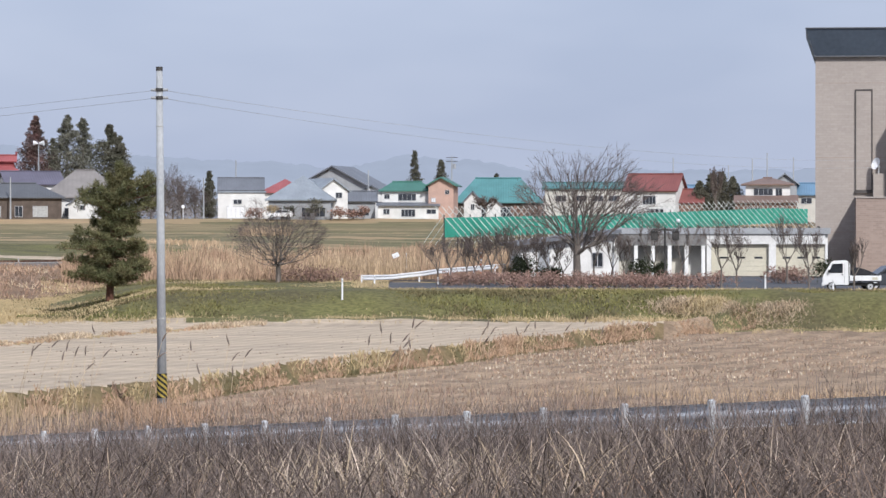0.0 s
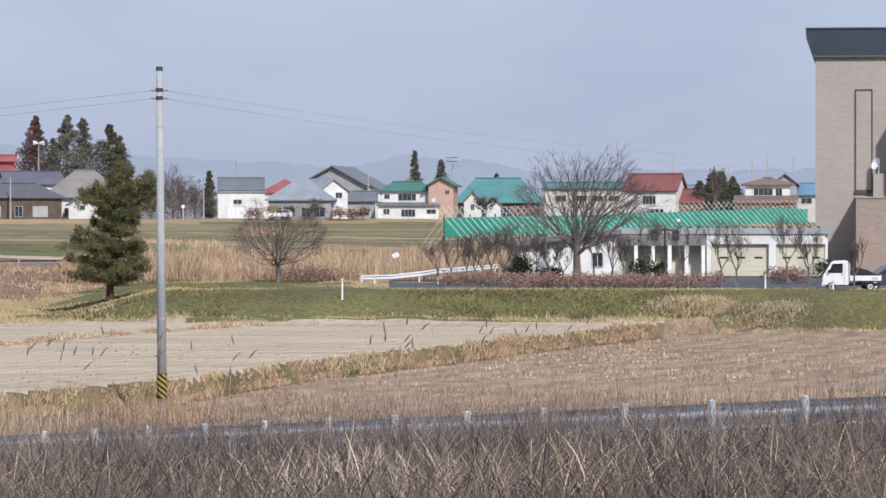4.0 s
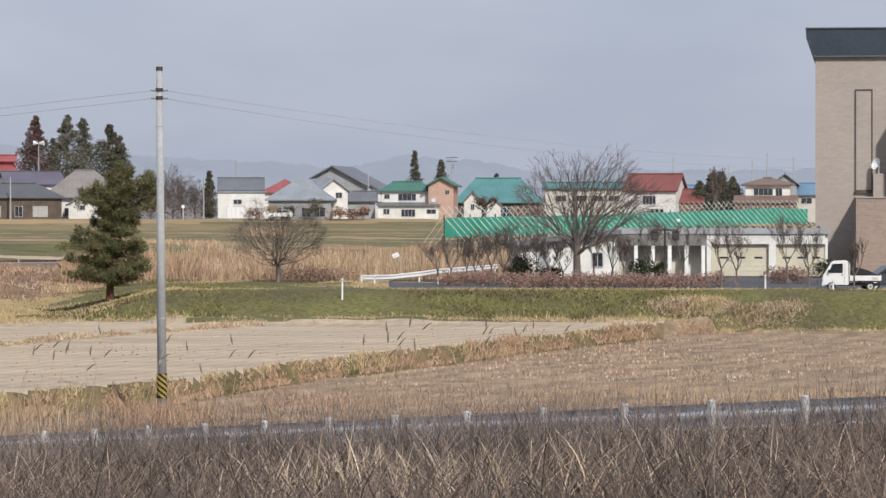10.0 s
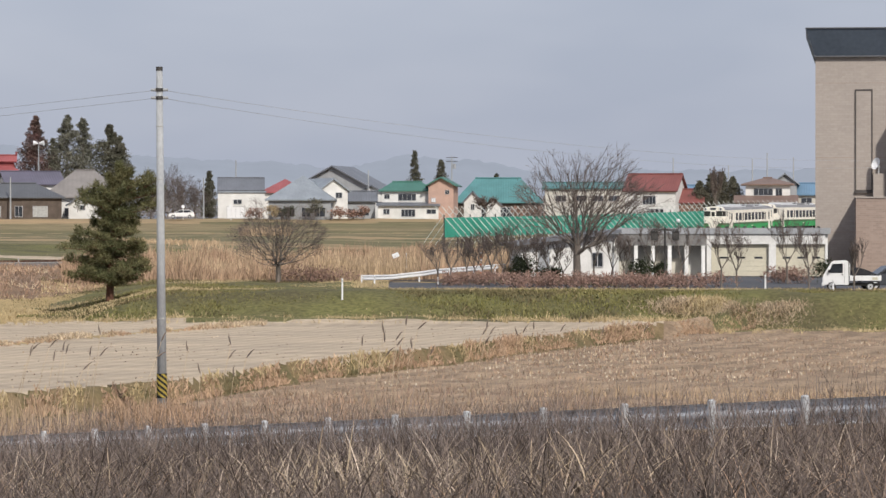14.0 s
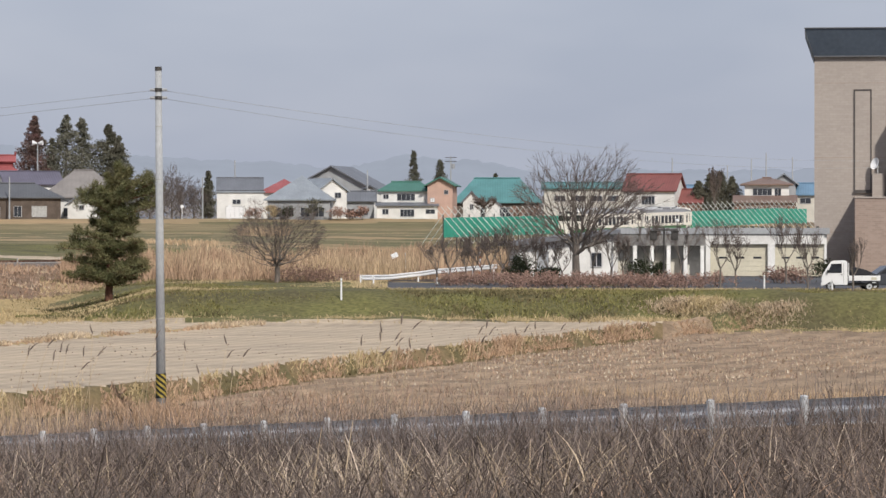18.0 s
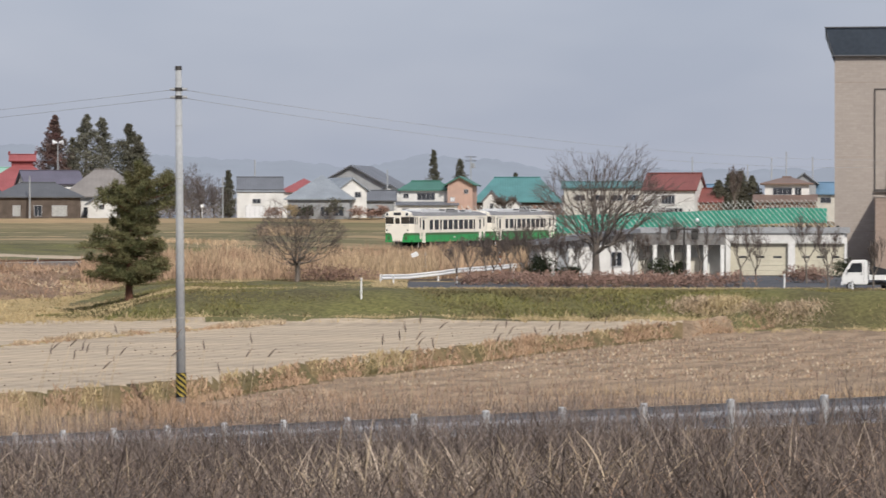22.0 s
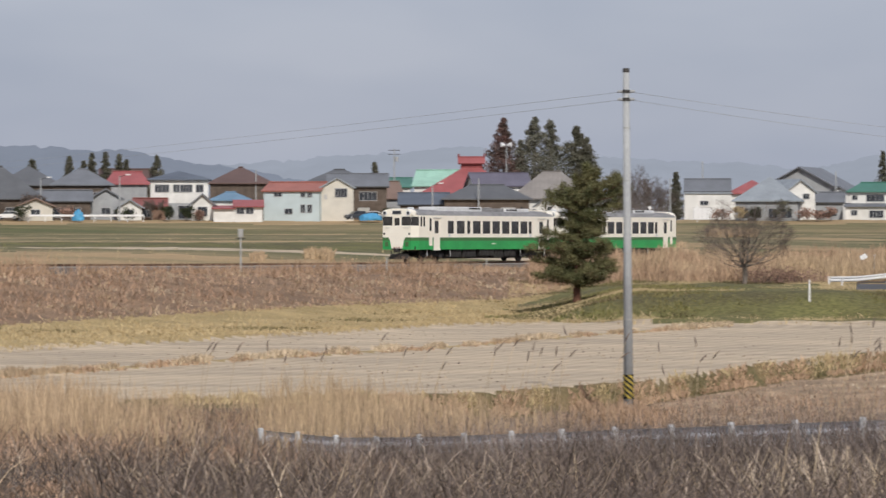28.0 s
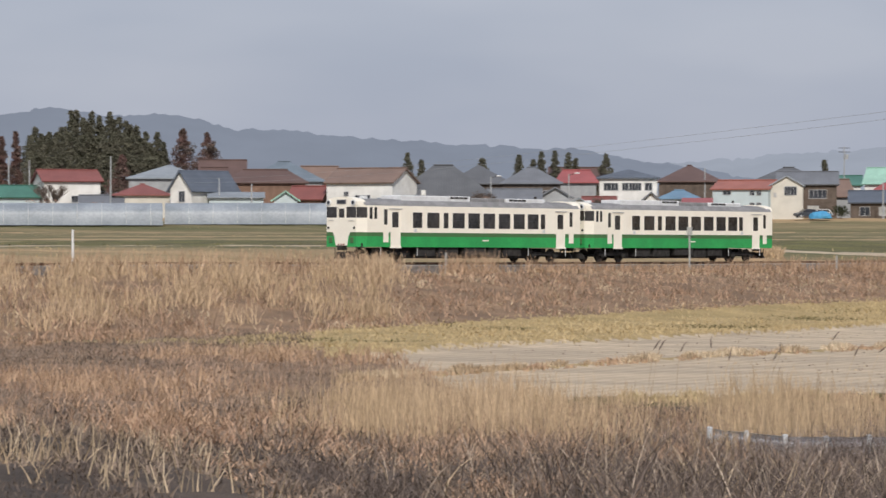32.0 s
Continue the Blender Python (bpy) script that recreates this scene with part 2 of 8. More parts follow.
def part(name, bm, material, parent=None, label="", m=None, smooth=False):
    me = bpy.data.meshes.new(name)
    bm.to_mesh(me)
    bm.free()
    if smooth:
        me.polygons.foreach_set("use_smooth", [True] * len(me.polygons))
    return put(name, me, material, parent, label, m)


def thing(name, m, label, category, group="", kind=""):
    ob = tagged(new(name), label, category, group, kind)
    ob.matrix_basis = m
    return ob


def box(bm, x0, x1, y0, y1, z0, z1, bev=0.0):
    r = bmesh.ops.create_cube(bm, size=1, matrix=Matrix.Translation(((x0 + x1) / 2, (y0 + y1) / 2, (z0 + z1) / 2)) @ Matrix.Diagonal((x1 - x0, y1 - y0, z1 - z0, 1)))
    if bev:
        es = {e for v in r["verts"] for e in v.link_edges}
        bmesh.ops.bevel(bm, geom=list(es), offset=bev, segments=1, affect="EDGES", profile=.5)
    return bm


def boxb(*a, bev=0.0):
    return box(bmesh.new(), *a, bev=bev)


def rod(bm, p, q, r0, r1=None, n=8):
    p, q = Vector(p), Vector(q)
    d = q - p
    m = Matrix.Translation((p + q) / 2) @ d.to_track_quat("Z", "Y").to_matrix().to_4x4()
    bmesh.ops.create_cone(bm, cap_ends=True, segments=n, radius1=r0, radius2=r0 if r1 is None else r1, depth=d.length, matrix=m)
    return bm


def prism(bm, outline, y0, y1):
    """A slab with its outline in x and z, between y0 and y1."""
    a = [bm.verts.new((x, y0, z)) for x, z in outline]
    b = [bm.verts.new((x, y1, z)) for x, z in outline]
    n = len(outline)
    bm.faces.new(a)
    bm.faces.new(b[::-1])
    for i in range(n):
        bm.faces.new((a[i], b[i], b[(i + 1) % n], a[(i + 1) % n]))
    bmesh.ops.recalc_face_normals(bm, faces=bm.faces)
    return bm


def quadslab(bm, c, t):
    """A slab of thickness t under the four corners c."""
    c = [Vector(v) for v in c]
    nrm = (c[1] - c[0]).cross(c[-1] - c[0]).normalized()
    if nrm.z < 0:
        nrm = -nrm
    top = [bm.verts.new(v) for v in c]
    low = [bm.verts.new(v - nrm * t) for v in c]
    k = len(c)
    fs = [bm.faces.new(top), bm.faces.new(low[::-1])]
    for i in range(k):
        fs.append(bm.faces.new((top[i], low[i], low[(i + 1) % k], top[(i + 1) % k])))
    bmesh.ops.recalc_face_normals(bm, faces=fs)
    return bm


# ---- the railway's line: arc length 0 is where the train's nose stands at 24 s ----
def heading(s):
    s = min(max(s, -181.0), 125.0)
    return .36952 + .0005174 * s + 3.571e-6 * s * s - 6.874e-9 * s ** 3


def build_line():
    pts, x, y = {0: (-16.13, 293.44)}, -16.13, 293.44
    for i in range(1, 560):
        x, y = x - math.sin(heading(i - .5)), y - math.cos(heading(i - .5))
        pts[i] = (x, y)
    x, y = pts[0]
    for i in range(-1, -420, -1):
        x, y = x + math.sin(heading(i + .5)), y + math.cos(heading(i + .5))
        pts[i] = (x, y)
    return pts


LINE = build_line()


def rail_z(s):
    s = min(max(s, -181.0), 125.0)
    return EYE - 2.2757 - .0024193 * s + 4.7595e-5 * s * s


def on_line(s):
    i = math.floor(s)
    f = s - i
    a, b = LINE[i], LINE[i + 1]
    return Vector((a[0] + (b[0] - a[0]) * f, a[1] + (b[1] - a[1]) * f, rail_z(s)))


def line_pose(s, lift=0.0):
    p = on_line(s)
    slope = math.degrees(math.atan2(rail_z(s + 1) - rail_z(s - 1), 2))
    return Matrix.Translation((p.x, p.y, p.z + lift)) @ Euler((0, 0, -heading(s))).to_matrix().to_4x4() @ Euler((-radians(slope), 0, 0)).to_matrix().to_4x4()


# ---- the lie of the land ----
BEAR = np.array([-420., -270., -170., -60., 140.])
RADII = np.array([0., 16., 30., 42., 52., 66., 82., 105.])
NEARZ = np.array([[4.0, 3.6, 2.9, 2.5, 1.9, 1.0, .4, .1],
                  [4.0, 3.5, 2.4, 1.9, 1.3, .7, .2, 0.],
                  [4.0, 3.4, 2.3, 1.5, 1.0, .3, .1, 0.],
                  [4.0, 3.4, 2.3, 1.6, 1.15, .5, .15, 0.],
                  [4.0, 3.4, 2.6, 2.1, 1.35, .6, .2, 0.]])
LXY = np.array([LINE[i] for i in range(-418, 558, 3)])
LZ = np.array([rail_z(i) for i in range(-418, 558, 3)])


def smooth(v):
    v = np.clip(v, 0, 1)
    return v * v * (3 - 2 * v)


def land(X, Y):
    """Ground height at plan points, and the signed distance from the railway (positive on the near side)."""
    X, Y = np.atleast_1d(np.asarray(X, float)), np.atleast_1d(np.asarray(Y, float))
    r, b = np.hypot(X, Y), np.arctan2(X, Y) * 1000
    bb = np.clip(b, BEAR[0], BEAR[-1])
    rows = np.array([np.interp(r, RADII, row) for row in NEARZ])
    k = np.clip(np.searchsorted(BEAR, bb) - 1, 0, len(BEAR) - 2)
    f = smooth((bb - BEAR[k]) / (BEAR[k + 1] - BEAR[k]))
    i = np.arange(len(r))
    z = rows[k, i] * (1 - f) + rows[k + 1, i] * f
    # the stubble field lies half a metre below the pale paddies
    lip = np.interp(b, NEAR_B, NEAR_R)
    z = z - .55 * smooth((b + 165) / 50) * smooth((r - 52) / 22) * (1 - smooth((r - lip + 2.0) / 1.6))
    # hummocks of the weedy bank to the left
    z = z + .15 * smooth((-b - 190) / 50) * smooth((96 - r) / 20) * np.sin(X * 1.5 + 1.7 * np.sin(Y * .23)) * np.sin(Y * .4 + 1.1 * np.sin(X * .9))
    # the green bank up to the car park, dying out to the left
    w = smooth((b + 118) / 40)
    z = z + w * 1.5 * smooth((r - 186) / 7) * (r < 1e9)
    # the railway's overgrown bank and the rising ground behind it
    d2 = np.full(len(r), 1e9)
    zr, near = np.zeros(len(r)), np.zeros(len(r))
    for c in range(0, len(LXY) - 1):
        p, q = LXY[c], LXY[c + 1]
        dx, dy = q - p
        L = math.hypot(dx, dy)
        t = np.clip(((X - p[0]) * dx + (Y - p[1]) * dy) / L ** 2, 0, 1)
        ex, ey = X - p[0] - t * dx, Y - p[1] - t * dy
        dd = ex * ex + ey * ey
        m = dd < d2
        d2 = np.where(m, dd, d2)
        zr = np.where(m, LZ[c] + (LZ[c + 1] - LZ[c]) * t, zr)
        near = np.where(m, (dx * ey - dy * ex) / L, near)
    d = np.sqrt(d2) * np.sign(near)
    bed = zr - .62
    reach = 21 - 7 * smooth((b + 100) / 60)
    zn = z + (bed - z) * smooth(1 - (np.abs(d) - 3.2) / reach)
    far = bed - .5 * smooth((np.abs(d) - 3) / 4)
    plain = np.interp(r, [250, 545, 552, 590, 3000], [3.2, 4.5, 4.6, 7.0, 7.0])
    zf = far + (plain - far) * smooth((np.abs(d) - 5) / 60)
    z = np.where(d > 0, zn, zf)
    return z, d


def gz(x, y):
    return float(land([x], [y])[0][0])


# ---- ground: one sheet out to the horizon ----
NEAR_B = [-440, -300, -246, -131, -81, -47, 3, 59, 90]
NEAR_R = [92, 96, 98, 103, 111, 126, 145, 177, 190]
FAR_B = [-440, -284, -268, -201, -170, -137, -101, -56, 59, 140]
FAR_R = [120, 137, 142, 158, 166, 180, 185, 184, 184, 182]
DIKE_B = [-300, -246, -137, -53]
DIKE_R = [112, 122, 146, 180]
MATS = [STRAWBED, PADDY, STUBBLE, TURF, TURFDRY, FARGREEN, FARTAN, ASPHALT, SOIL, BALLAST, BANKBED, DIKEFACE]


def weed_edge(b):
    """How far from the track the weeds of the railway bank reach."""
    return np.interp(b, [-450, -325, -300, -170, -88], [26, 26, 22, 17.5, 17])


def zone(X, Y, d):
    r, b = np.hypot(X, Y), np.arctan2(X, Y) * 1000
    n = np.array([noise.noise((x * .09, y * .09, 0)) for x, y in zip(X, Y)])
    r1, r2 = np.interp(b, NEAR_B, NEAR_R) + n * 1.0, np.interp(b, FAR_B, FAR_R) + n * 1.2
    k = np.zeros(len(X), int)
    field = (r > r1) & (r < r2) & (b > np.interp(r, [90, 152], [-255, -298]) + n * 10)
    k[field] = 1
    k[(r > 92) & (r <= r1 - 2.2) & (b > -75)] = 2
    k[(r > r1 - 3.2) & (r <= r1) & (b > -262)] = 11
    k[(r > 150) & (r < r2) & (b > 66)] = 2
    past = (r >= r2)
    k[past & (d > 0)] = 4
    green = past & (d > 0) & (b > -112 + n * 22) & (r < 235)
    k[green] = 3
    lot = (d > 14) & (((b > 52) & (r > 201.5) & (r < 262)) | ((b > -26) & (b <= 52) & (r > 201.5) & (r < 225 - .25 * (b - 20))))
    k[lot] = 7
    k[(d > 0) & (d < weed_edge(b)) & (b < -100)] = 10
    k[(b < -225) & (r > 60) & (d > 20) & (k == 0)] = 10
    k[(b < -305) & (r < 150) & (d > 20) & (k == 4)] = 10
    k[(d > 6) & (b > -100) & (r > 236) & ~lot] = 0
    k[np.abs(d) < 2.6] = 9
    far = d <= -2.6
    k[far] = 5
    rn = r + n * 7
    k[far & (rn < 300)] = 6
    k[far & (rn > 330) & (rn < 372)] = 3
    k[far & (r > 318) & (r < 327)] = 1
    k[far & (rn > 452) & (rn < 462)] = 6
    k[far & (rn > 392) & (rn < 408)] = 6
    k[far & (rn > 538) & (rn < 549)] = 6
    k[far & (rn > 578) & (rn < 592)] = 6
    k[far & (r > 596)] = 8
    k[(r < 92) & (k == 4)] = 0
    return k


def make_ground():
    cols = np.concatenate([np.linspace(-math.pi, -.46, 26, endpoint=False), np.linspace(-.46, .17, 300, endpoint=False), np.linspace(.17, math.pi, 28, endpoint=False)])
    rad = np.concatenate([[2, 5, 8, 11], np.arange(14, 100, 1.5), np.arange(100, 270, .95), np.arange(270, 420, 3.0), np.arange(420, 620, 4.0), [640, 700, 800, 1000, 1400, 2000, 3000, 4600]])
    nc, nr = len(cols), len(rad)
    R, C = np.meshgrid(rad, cols, indexing="ij")
    X, Y = (R * np.sin(C)).ravel(), (R * np.cos(C)).ravel()
    Z, d = land(X, Y)
    lump = np.array([noise.noise((x * .35, y * .35, 3)) * .1 + noise.noise((x * .07, y * .07, 5)) * .12 for x, y in zip(X, Y)])
    k0 = zone(X, Y, d)
    calm = np.isin(k0, (1, 7, 9))
    lump = lump * np.where(k0 == 3, 2.0, 1)
    Z = Z + np.where(calm, lump * .12, lump) * (R.ravel() < 700)
    # low dikes round the paddies
    b, r = C.ravel() * 1000, R.ravel()
    for off, h in ((np.interp(b, NEAR_B, NEAR_R) + .2, .16), (np.interp(b, DIKE_B, DIKE_R), .12), (np.interp(b, FAR_B, FAR_R) + .8, .2)):
        Z += h * np.exp(-((r - off) / 1.6) ** 2) * (b > -300) * (b < 150) * (d > 8)
    idx = np.arange(nr * nc).reshape(nr, nc)
    a = idx[:-1, :]
    q = idx[1:, :]
    faces = np.stack([a, np.roll(a, -1, 1), np.roll(q, -1, 1), q], -1).reshape(-1, 4)[:, ::-1]
    verts = np.column_stack([X, Y, Z])
    centre = len(verts)
    verts = np.vstack([verts, [[0, 0, Z[:nc].mean()]]])
    me = bpy.data.meshes.new("ground")
    tris = [(int(idx[0, (j + 1) % nc]), int(idx[0, j]), centre) for j in range(nc)]
    me.from_pydata(verts.tolist(), [], faces.tolist() + tris)
    for m in MATS:
        me.materials.append(m)
    cx, cy = verts[faces, 0].mean(1), verts[faces, 1].mean(1)
    kk = zone(cx, cy, land(cx, cy)[1])
    dk = np.abs(np.hypot(cx, cy) - np.interp(np.arctan2(cx, cy) * 1000, DIKE_B, DIKE_R))
    kk[(kk == 1) & (dk < 1.0) & (np.arctan2(cx, cy) * 1000 < -53)] = 4
    me.polygons.foreach_set("material_index", np.concatenate([kk, np.zeros(nc, int)]).astype(np.int32))
    me.polygons.foreach_set("use_smooth", np.ones(len(me.polygons), bool))
    me.update()
    ob = put("ground", me, None)
    tagged(ob, "fallow paddies, dead grass and green banks on flat valley land", "ground", kind="structure")


make_ground()


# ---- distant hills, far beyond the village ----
# Haze is painted on: a blue-grey glow over a nearly black base.
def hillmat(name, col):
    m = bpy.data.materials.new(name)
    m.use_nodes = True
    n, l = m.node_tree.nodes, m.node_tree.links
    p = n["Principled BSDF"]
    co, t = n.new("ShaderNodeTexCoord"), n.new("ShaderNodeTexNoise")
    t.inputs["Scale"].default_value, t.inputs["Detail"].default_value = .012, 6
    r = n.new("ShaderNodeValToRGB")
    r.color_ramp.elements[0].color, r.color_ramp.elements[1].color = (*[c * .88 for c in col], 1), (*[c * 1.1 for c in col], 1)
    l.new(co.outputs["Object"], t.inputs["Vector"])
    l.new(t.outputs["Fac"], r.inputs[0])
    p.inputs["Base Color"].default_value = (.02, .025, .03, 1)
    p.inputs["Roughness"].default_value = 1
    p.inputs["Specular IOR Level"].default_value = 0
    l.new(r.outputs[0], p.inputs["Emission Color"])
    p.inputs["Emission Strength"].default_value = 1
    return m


def hills(name, r, marks, material, seed, rough, label):
    """A wooded ridge: marks are (bearing, height) of its skyline."""
    bs = [m[0] for m in marks]
    hs = [m[1] for m in marks]
    bm = bmesh.new()
    rows = []
    n = 1100
    for i in range(n + 1):
        b = bs[0] + (bs[-1] - bs[0]) * i / n
        h = float(np.interp(b, bs, hs))
        h += rough * (noise.noise((b * .05, seed, 0)) + .6 * noise.noise((b * .21, seed, 1)) + .4 * noise.noise((b * .8, seed, 2)) + .35 * noise.noise((b * 2.6, seed, 3)))
        rows.append([bm.verts.new(at(b, r - 420 * (1 - f), 5 + max(h - 5, 1) * g)) for f, g in ((0, -.2), (.35, .35), (.7, .78), (1, 1), (1.3, .6))])
    for p, q in zip(rows, rows[1:]):
        for j in range(4):
            bm.faces.new((p[j], q[j], q[j + 1], p[j + 1]))
    ob = part(name, bm, material, smooth=True)
    tagged(ob, label, "hills", kind="structure")


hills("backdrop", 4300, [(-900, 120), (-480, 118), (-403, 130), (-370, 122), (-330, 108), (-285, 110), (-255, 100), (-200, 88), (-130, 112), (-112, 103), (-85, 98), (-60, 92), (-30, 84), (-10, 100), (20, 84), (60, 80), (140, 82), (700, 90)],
      hillmat("far hazy woods", (.355, .39, .46)), 1, 7, "low wooded hills with painted blue haze beyond the village")
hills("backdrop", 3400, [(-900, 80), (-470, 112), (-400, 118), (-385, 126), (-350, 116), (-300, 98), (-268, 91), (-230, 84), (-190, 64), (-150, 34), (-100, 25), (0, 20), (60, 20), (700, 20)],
      hillmat("hazy woods", (.24, .27, .335)), 7, 6, "nearer wooded hills with painted haze beyond the village")


# ---- railway ----
def make_track():
    rail = thing("railway_track", pose(0, 0, 0), "single railway track with rusty rails on a low overgrown bank", "railway track", kind="structure")
    for side in (-.534, .534):
        bm = bmesh.new()
        prev = None
        for s in range(-416, 250, 4):
            m = line_pose(s)
            ring = [bm.verts.new(m @ Vector((side + x, 0, z))) for x, z in ((-.06, -.15), (.06, -.15), (.033, 0), (-.033, 0))]
            if prev:
                for j in range(4):
                    bm.faces.new((prev[j], prev[(j + 1) % 4], ring[(j + 1) % 4], ring[j]))
            prev = ring
        bmesh.ops.recalc_face_normals(bm, faces=bm.faces)
        part("rail", bm, RUST, rail)
    bm = bmesh.new()
    prev = None
    for s in range(-416, 250, 4):
        m = line_pose(s)
        ring = [bm.verts.new(m @ Vector((x, 0, z))) for x, z in ((-2.6, -.75), (-1.5, -.2), (1.5, -.2), (2.6, -.75))]
        if prev:
            for j in range(3):
                bm.faces.new((prev[j], prev[j + 1], ring[j + 1], ring[j]))
        prev = ring
    bmesh.ops.recalc_face_normals(bm, faces=bm.faces)
    part("ballast_bed", bm, BALLAST, rail, "grey brown ballast")
    sl = boxb(-1.05, 1.05, -.1, .1, -.3, -.155)
    me = bpy.data.meshes.new("sleeper")
    sl.to_mesh(me)
    sl.free()
    for i in range(190):
        put("sleeper", me, CONC, rail, m=line_pose(15 + i * .62))


make_track()


# ---- the train: two cream and green railcars ----
L, W = 21.1, 1.45
SILL, BAND, WAIST, GUT, TOP = .92, 1.56, 1.8, 3.4, 3.84


def section(y, k=1.0, zt=TOP, nose=0.0):
    """Half-round body section."""
    return [(-W * k, SILL), (-W * k, 3.1), (-W * k * .985, GUT), (-W * k * .86, GUT + .22), (-W * k * .5, zt - .06), (0, zt), (W * k * .5, zt - .06), (W * k * .86, GUT + .22), (W * k * .985, GUT), (W * k, 3.1), (W * k, SILL)]


def loft(bm, rings):
    vs = [[bm.verts.new((x, y, z)) for x, z in pts] for y, pts in rings]
    for a, b in zip(vs, vs[1:]):
        for j in range(len(a) - 1):
            bm.faces.new((a[j], a[j + 1], b[j + 1], b[j]))
    return vs


def clip_z(pts, lo, hi):
    out = []
    for (x0, z0), (x1, z1) in zip(pts, pts[1:]):
        if abs(z1 - z0) > 1e-9:
            ts = sorted({0.0, 1.0, *[(h - z0) / (z1 - z0) for h in (lo, hi) if 0 < (h - z0) / (z1 - z0) < 1]})
        else:
            ts = [0.0, 1.0]
        for t in ts:
            x, z = x0 + (x1 - x0) * t, z0 + (z1 - z0) * t
            if lo - 1e-6 <= z <= hi + 1e-6 and (not out or (abs(out[-1][0] - x) + abs(out[-1][1] - z)) > 1e-6):
                out.append((x, z))
    return out


# openings along a side: distance behind the nose, width, foot, head
SIDE_WINDOWS = [(5.2, .85), (6.65, 1.12), (7.82, .44), (9.0, 1.12), (10.45, 1.1), (11.9, 1.1), (13.35, 1.1), (14.78, 1.08), (16.15, 1.06), (17.12, .44)]
DOORS = [3.23, 18.9]


def railcar():
    car = thing("diesel_railcar", pose(0, 0, 0), "cream and green diesel railcar with a grey roof on the track", "train car", "railcars of the train")
    h = L / 2
    # side skins in bands, the window band split round the openings
    cuts = []
    for c, w in SIDE_WINDOWS:
        cuts.append((c - w / 2, c + w / 2, 2.08, 3.02))
    for c in DOORS:
        cuts.append((c - .46, c + .46, .96, 3.12))
    for c, w in ((1.05, .28), (1.45, .28), (2.35, .34), (19.95, .34)):
        cuts.append((c - w / 2, c + w / 2, 2.6 if c < 2 else 2.26, 3.3 if c < 2 else 3.18))
    cuts.sort()
    for sx in (-1, 1):
        low, mid, up = bmesh.new(), bmesh.new(), bmesh.new()
        x0, x1 = sorted((sx * W, sx * (W - .07)))
        edges = [.7]
        for c in cuts:
            edges += [c[0], c[1]]
        edges.append(L - .25)
        for i in range(len(edges) - 1):
            a0, a1 = edges[i], edges[i + 1]
            inside = next((c for c in cuts if abs(c[0] - a0) < 1e-6 and abs(c[1] - a1) < 1e-6), None)
            y0, y1 = -h + a0, -h + a1
            if inside is None:
                box(low, x0, x1, y0, y1, SILL, BAND)
                box(mid, x0, x1, y0, y1, BAND, WAIST)
                box(up, x0, x1, y0, y1, WAIST, GUT)
            else:
                if inside[2] > WAIST:
                    box(low, x0, x1, y0, y1, SILL, BAND)
                    box(mid, x0, x1, y0, y1, BAND, WAIST)
                    box(up, x0, x1, y0, y1, WAIST, inside[2])
                box(up, x0, x1, y0, y1, inside[3], GUT)
        for q in (low, mid, up):
            bmesh.ops.remove_doubles(q, verts=q.verts, dist=.001)
        part("lower_side", low, GREENP, car, "green lower body side")
        part("waist_band", mid, GREEND, car, "dull green band under the windows")
        part("upper_side", up, CREAM, car, "cream upper body side")
        for c, w in SIDE_WINDOWS:
            fr = bmesh.new()
            y = -h + c
            xo = sx * (W - .045)
            xs = sorted((xo, sx * (W + .004)))
            hw = w / 2
            for q in ((-hw, -hw + .03, 2.08, 3.02), (hw - .03, hw, 2.08, 3.02), (-hw + .03, hw - .03, 2.08, 2.11), (-hw + .03, hw - .03, 2.99, 3.02)):
                box(fr, *xs, y + q[0], y + q[1], q[2], q[3])
            win = part("window", fr, DARKFR, car, "sliding window with a dark frame")
            xp = sorted((sx * (W - .06), sx * (W - .04)))
            part("pane", boxb(*xp, y - hw + .03, y + hw - .03, 2.11, 2.99), TGLASS, win)
            part("rail", boxb(*sorted((sx * (W - .04), sx * (W - .03))), y - hw + .03, y + hw - .03, 2.55, 2.575), UNDER, win)
        for c in DOORS:
            y = -h + c
            xs = sorted((sx * (W - .075), sx * (W - .02)))
            dr = bmesh.new()
            box(dr, *xs, y - .46, y + .46, .96, 2.1)
            box(dr, *xs, y - .46, y - .3, 2.1, 3.12)
            box(dr, *xs, y + .3, y + .46, 2.1, 3.12)
            box(dr, *xs, y - .3, y + .3, 3.02, 3.12)
            door = part("door", dr, CREAM, car, "cream sliding door")
            part("pane", boxb(*sorted((sx * (W - .06), sx * (W - .045))), y - .3, y + .3, 2.1, 3.02), TGLASS, door)
            st = bmesh.new()
            box(st, *sorted((sx * (W - .02), sx * (W + .015))), y - .5, y + .5, SILL - .06, .96)
            part("step", st, CREAM, car)
            part("gutter", boxb(*sorted((sx * W, sx * (W + .04))), y - .6, y + .6, 3.2, 3.24), ALU, car)
        for c, w in ((1.05, .28), (1.45, .28), (2.35, .34), (19.95, .34)):
            part("side_pane", boxb(*sorted((sx * (W - .06), sx * (W - .03))), -h + c - w / 2, -h + c + w / 2, 2.6 if c < 2 else 2.26, 3.3 if c < 2 else 3.18), TGLASS, car)
        # cream panel beside the driver's door that crosses the green
        part("cab_panel", boxb(*sorted((sx * W, sx * (W + .012))), -h + 2.12, -h + 2.58, 1.2, 2.2), CREAM, car)
        part("cab_panel", boxb(*sorted((sx * W, sx * (W + .012))), -h + 19.72, -h + 20.18, 1.2, 2.2), CREAM, car)
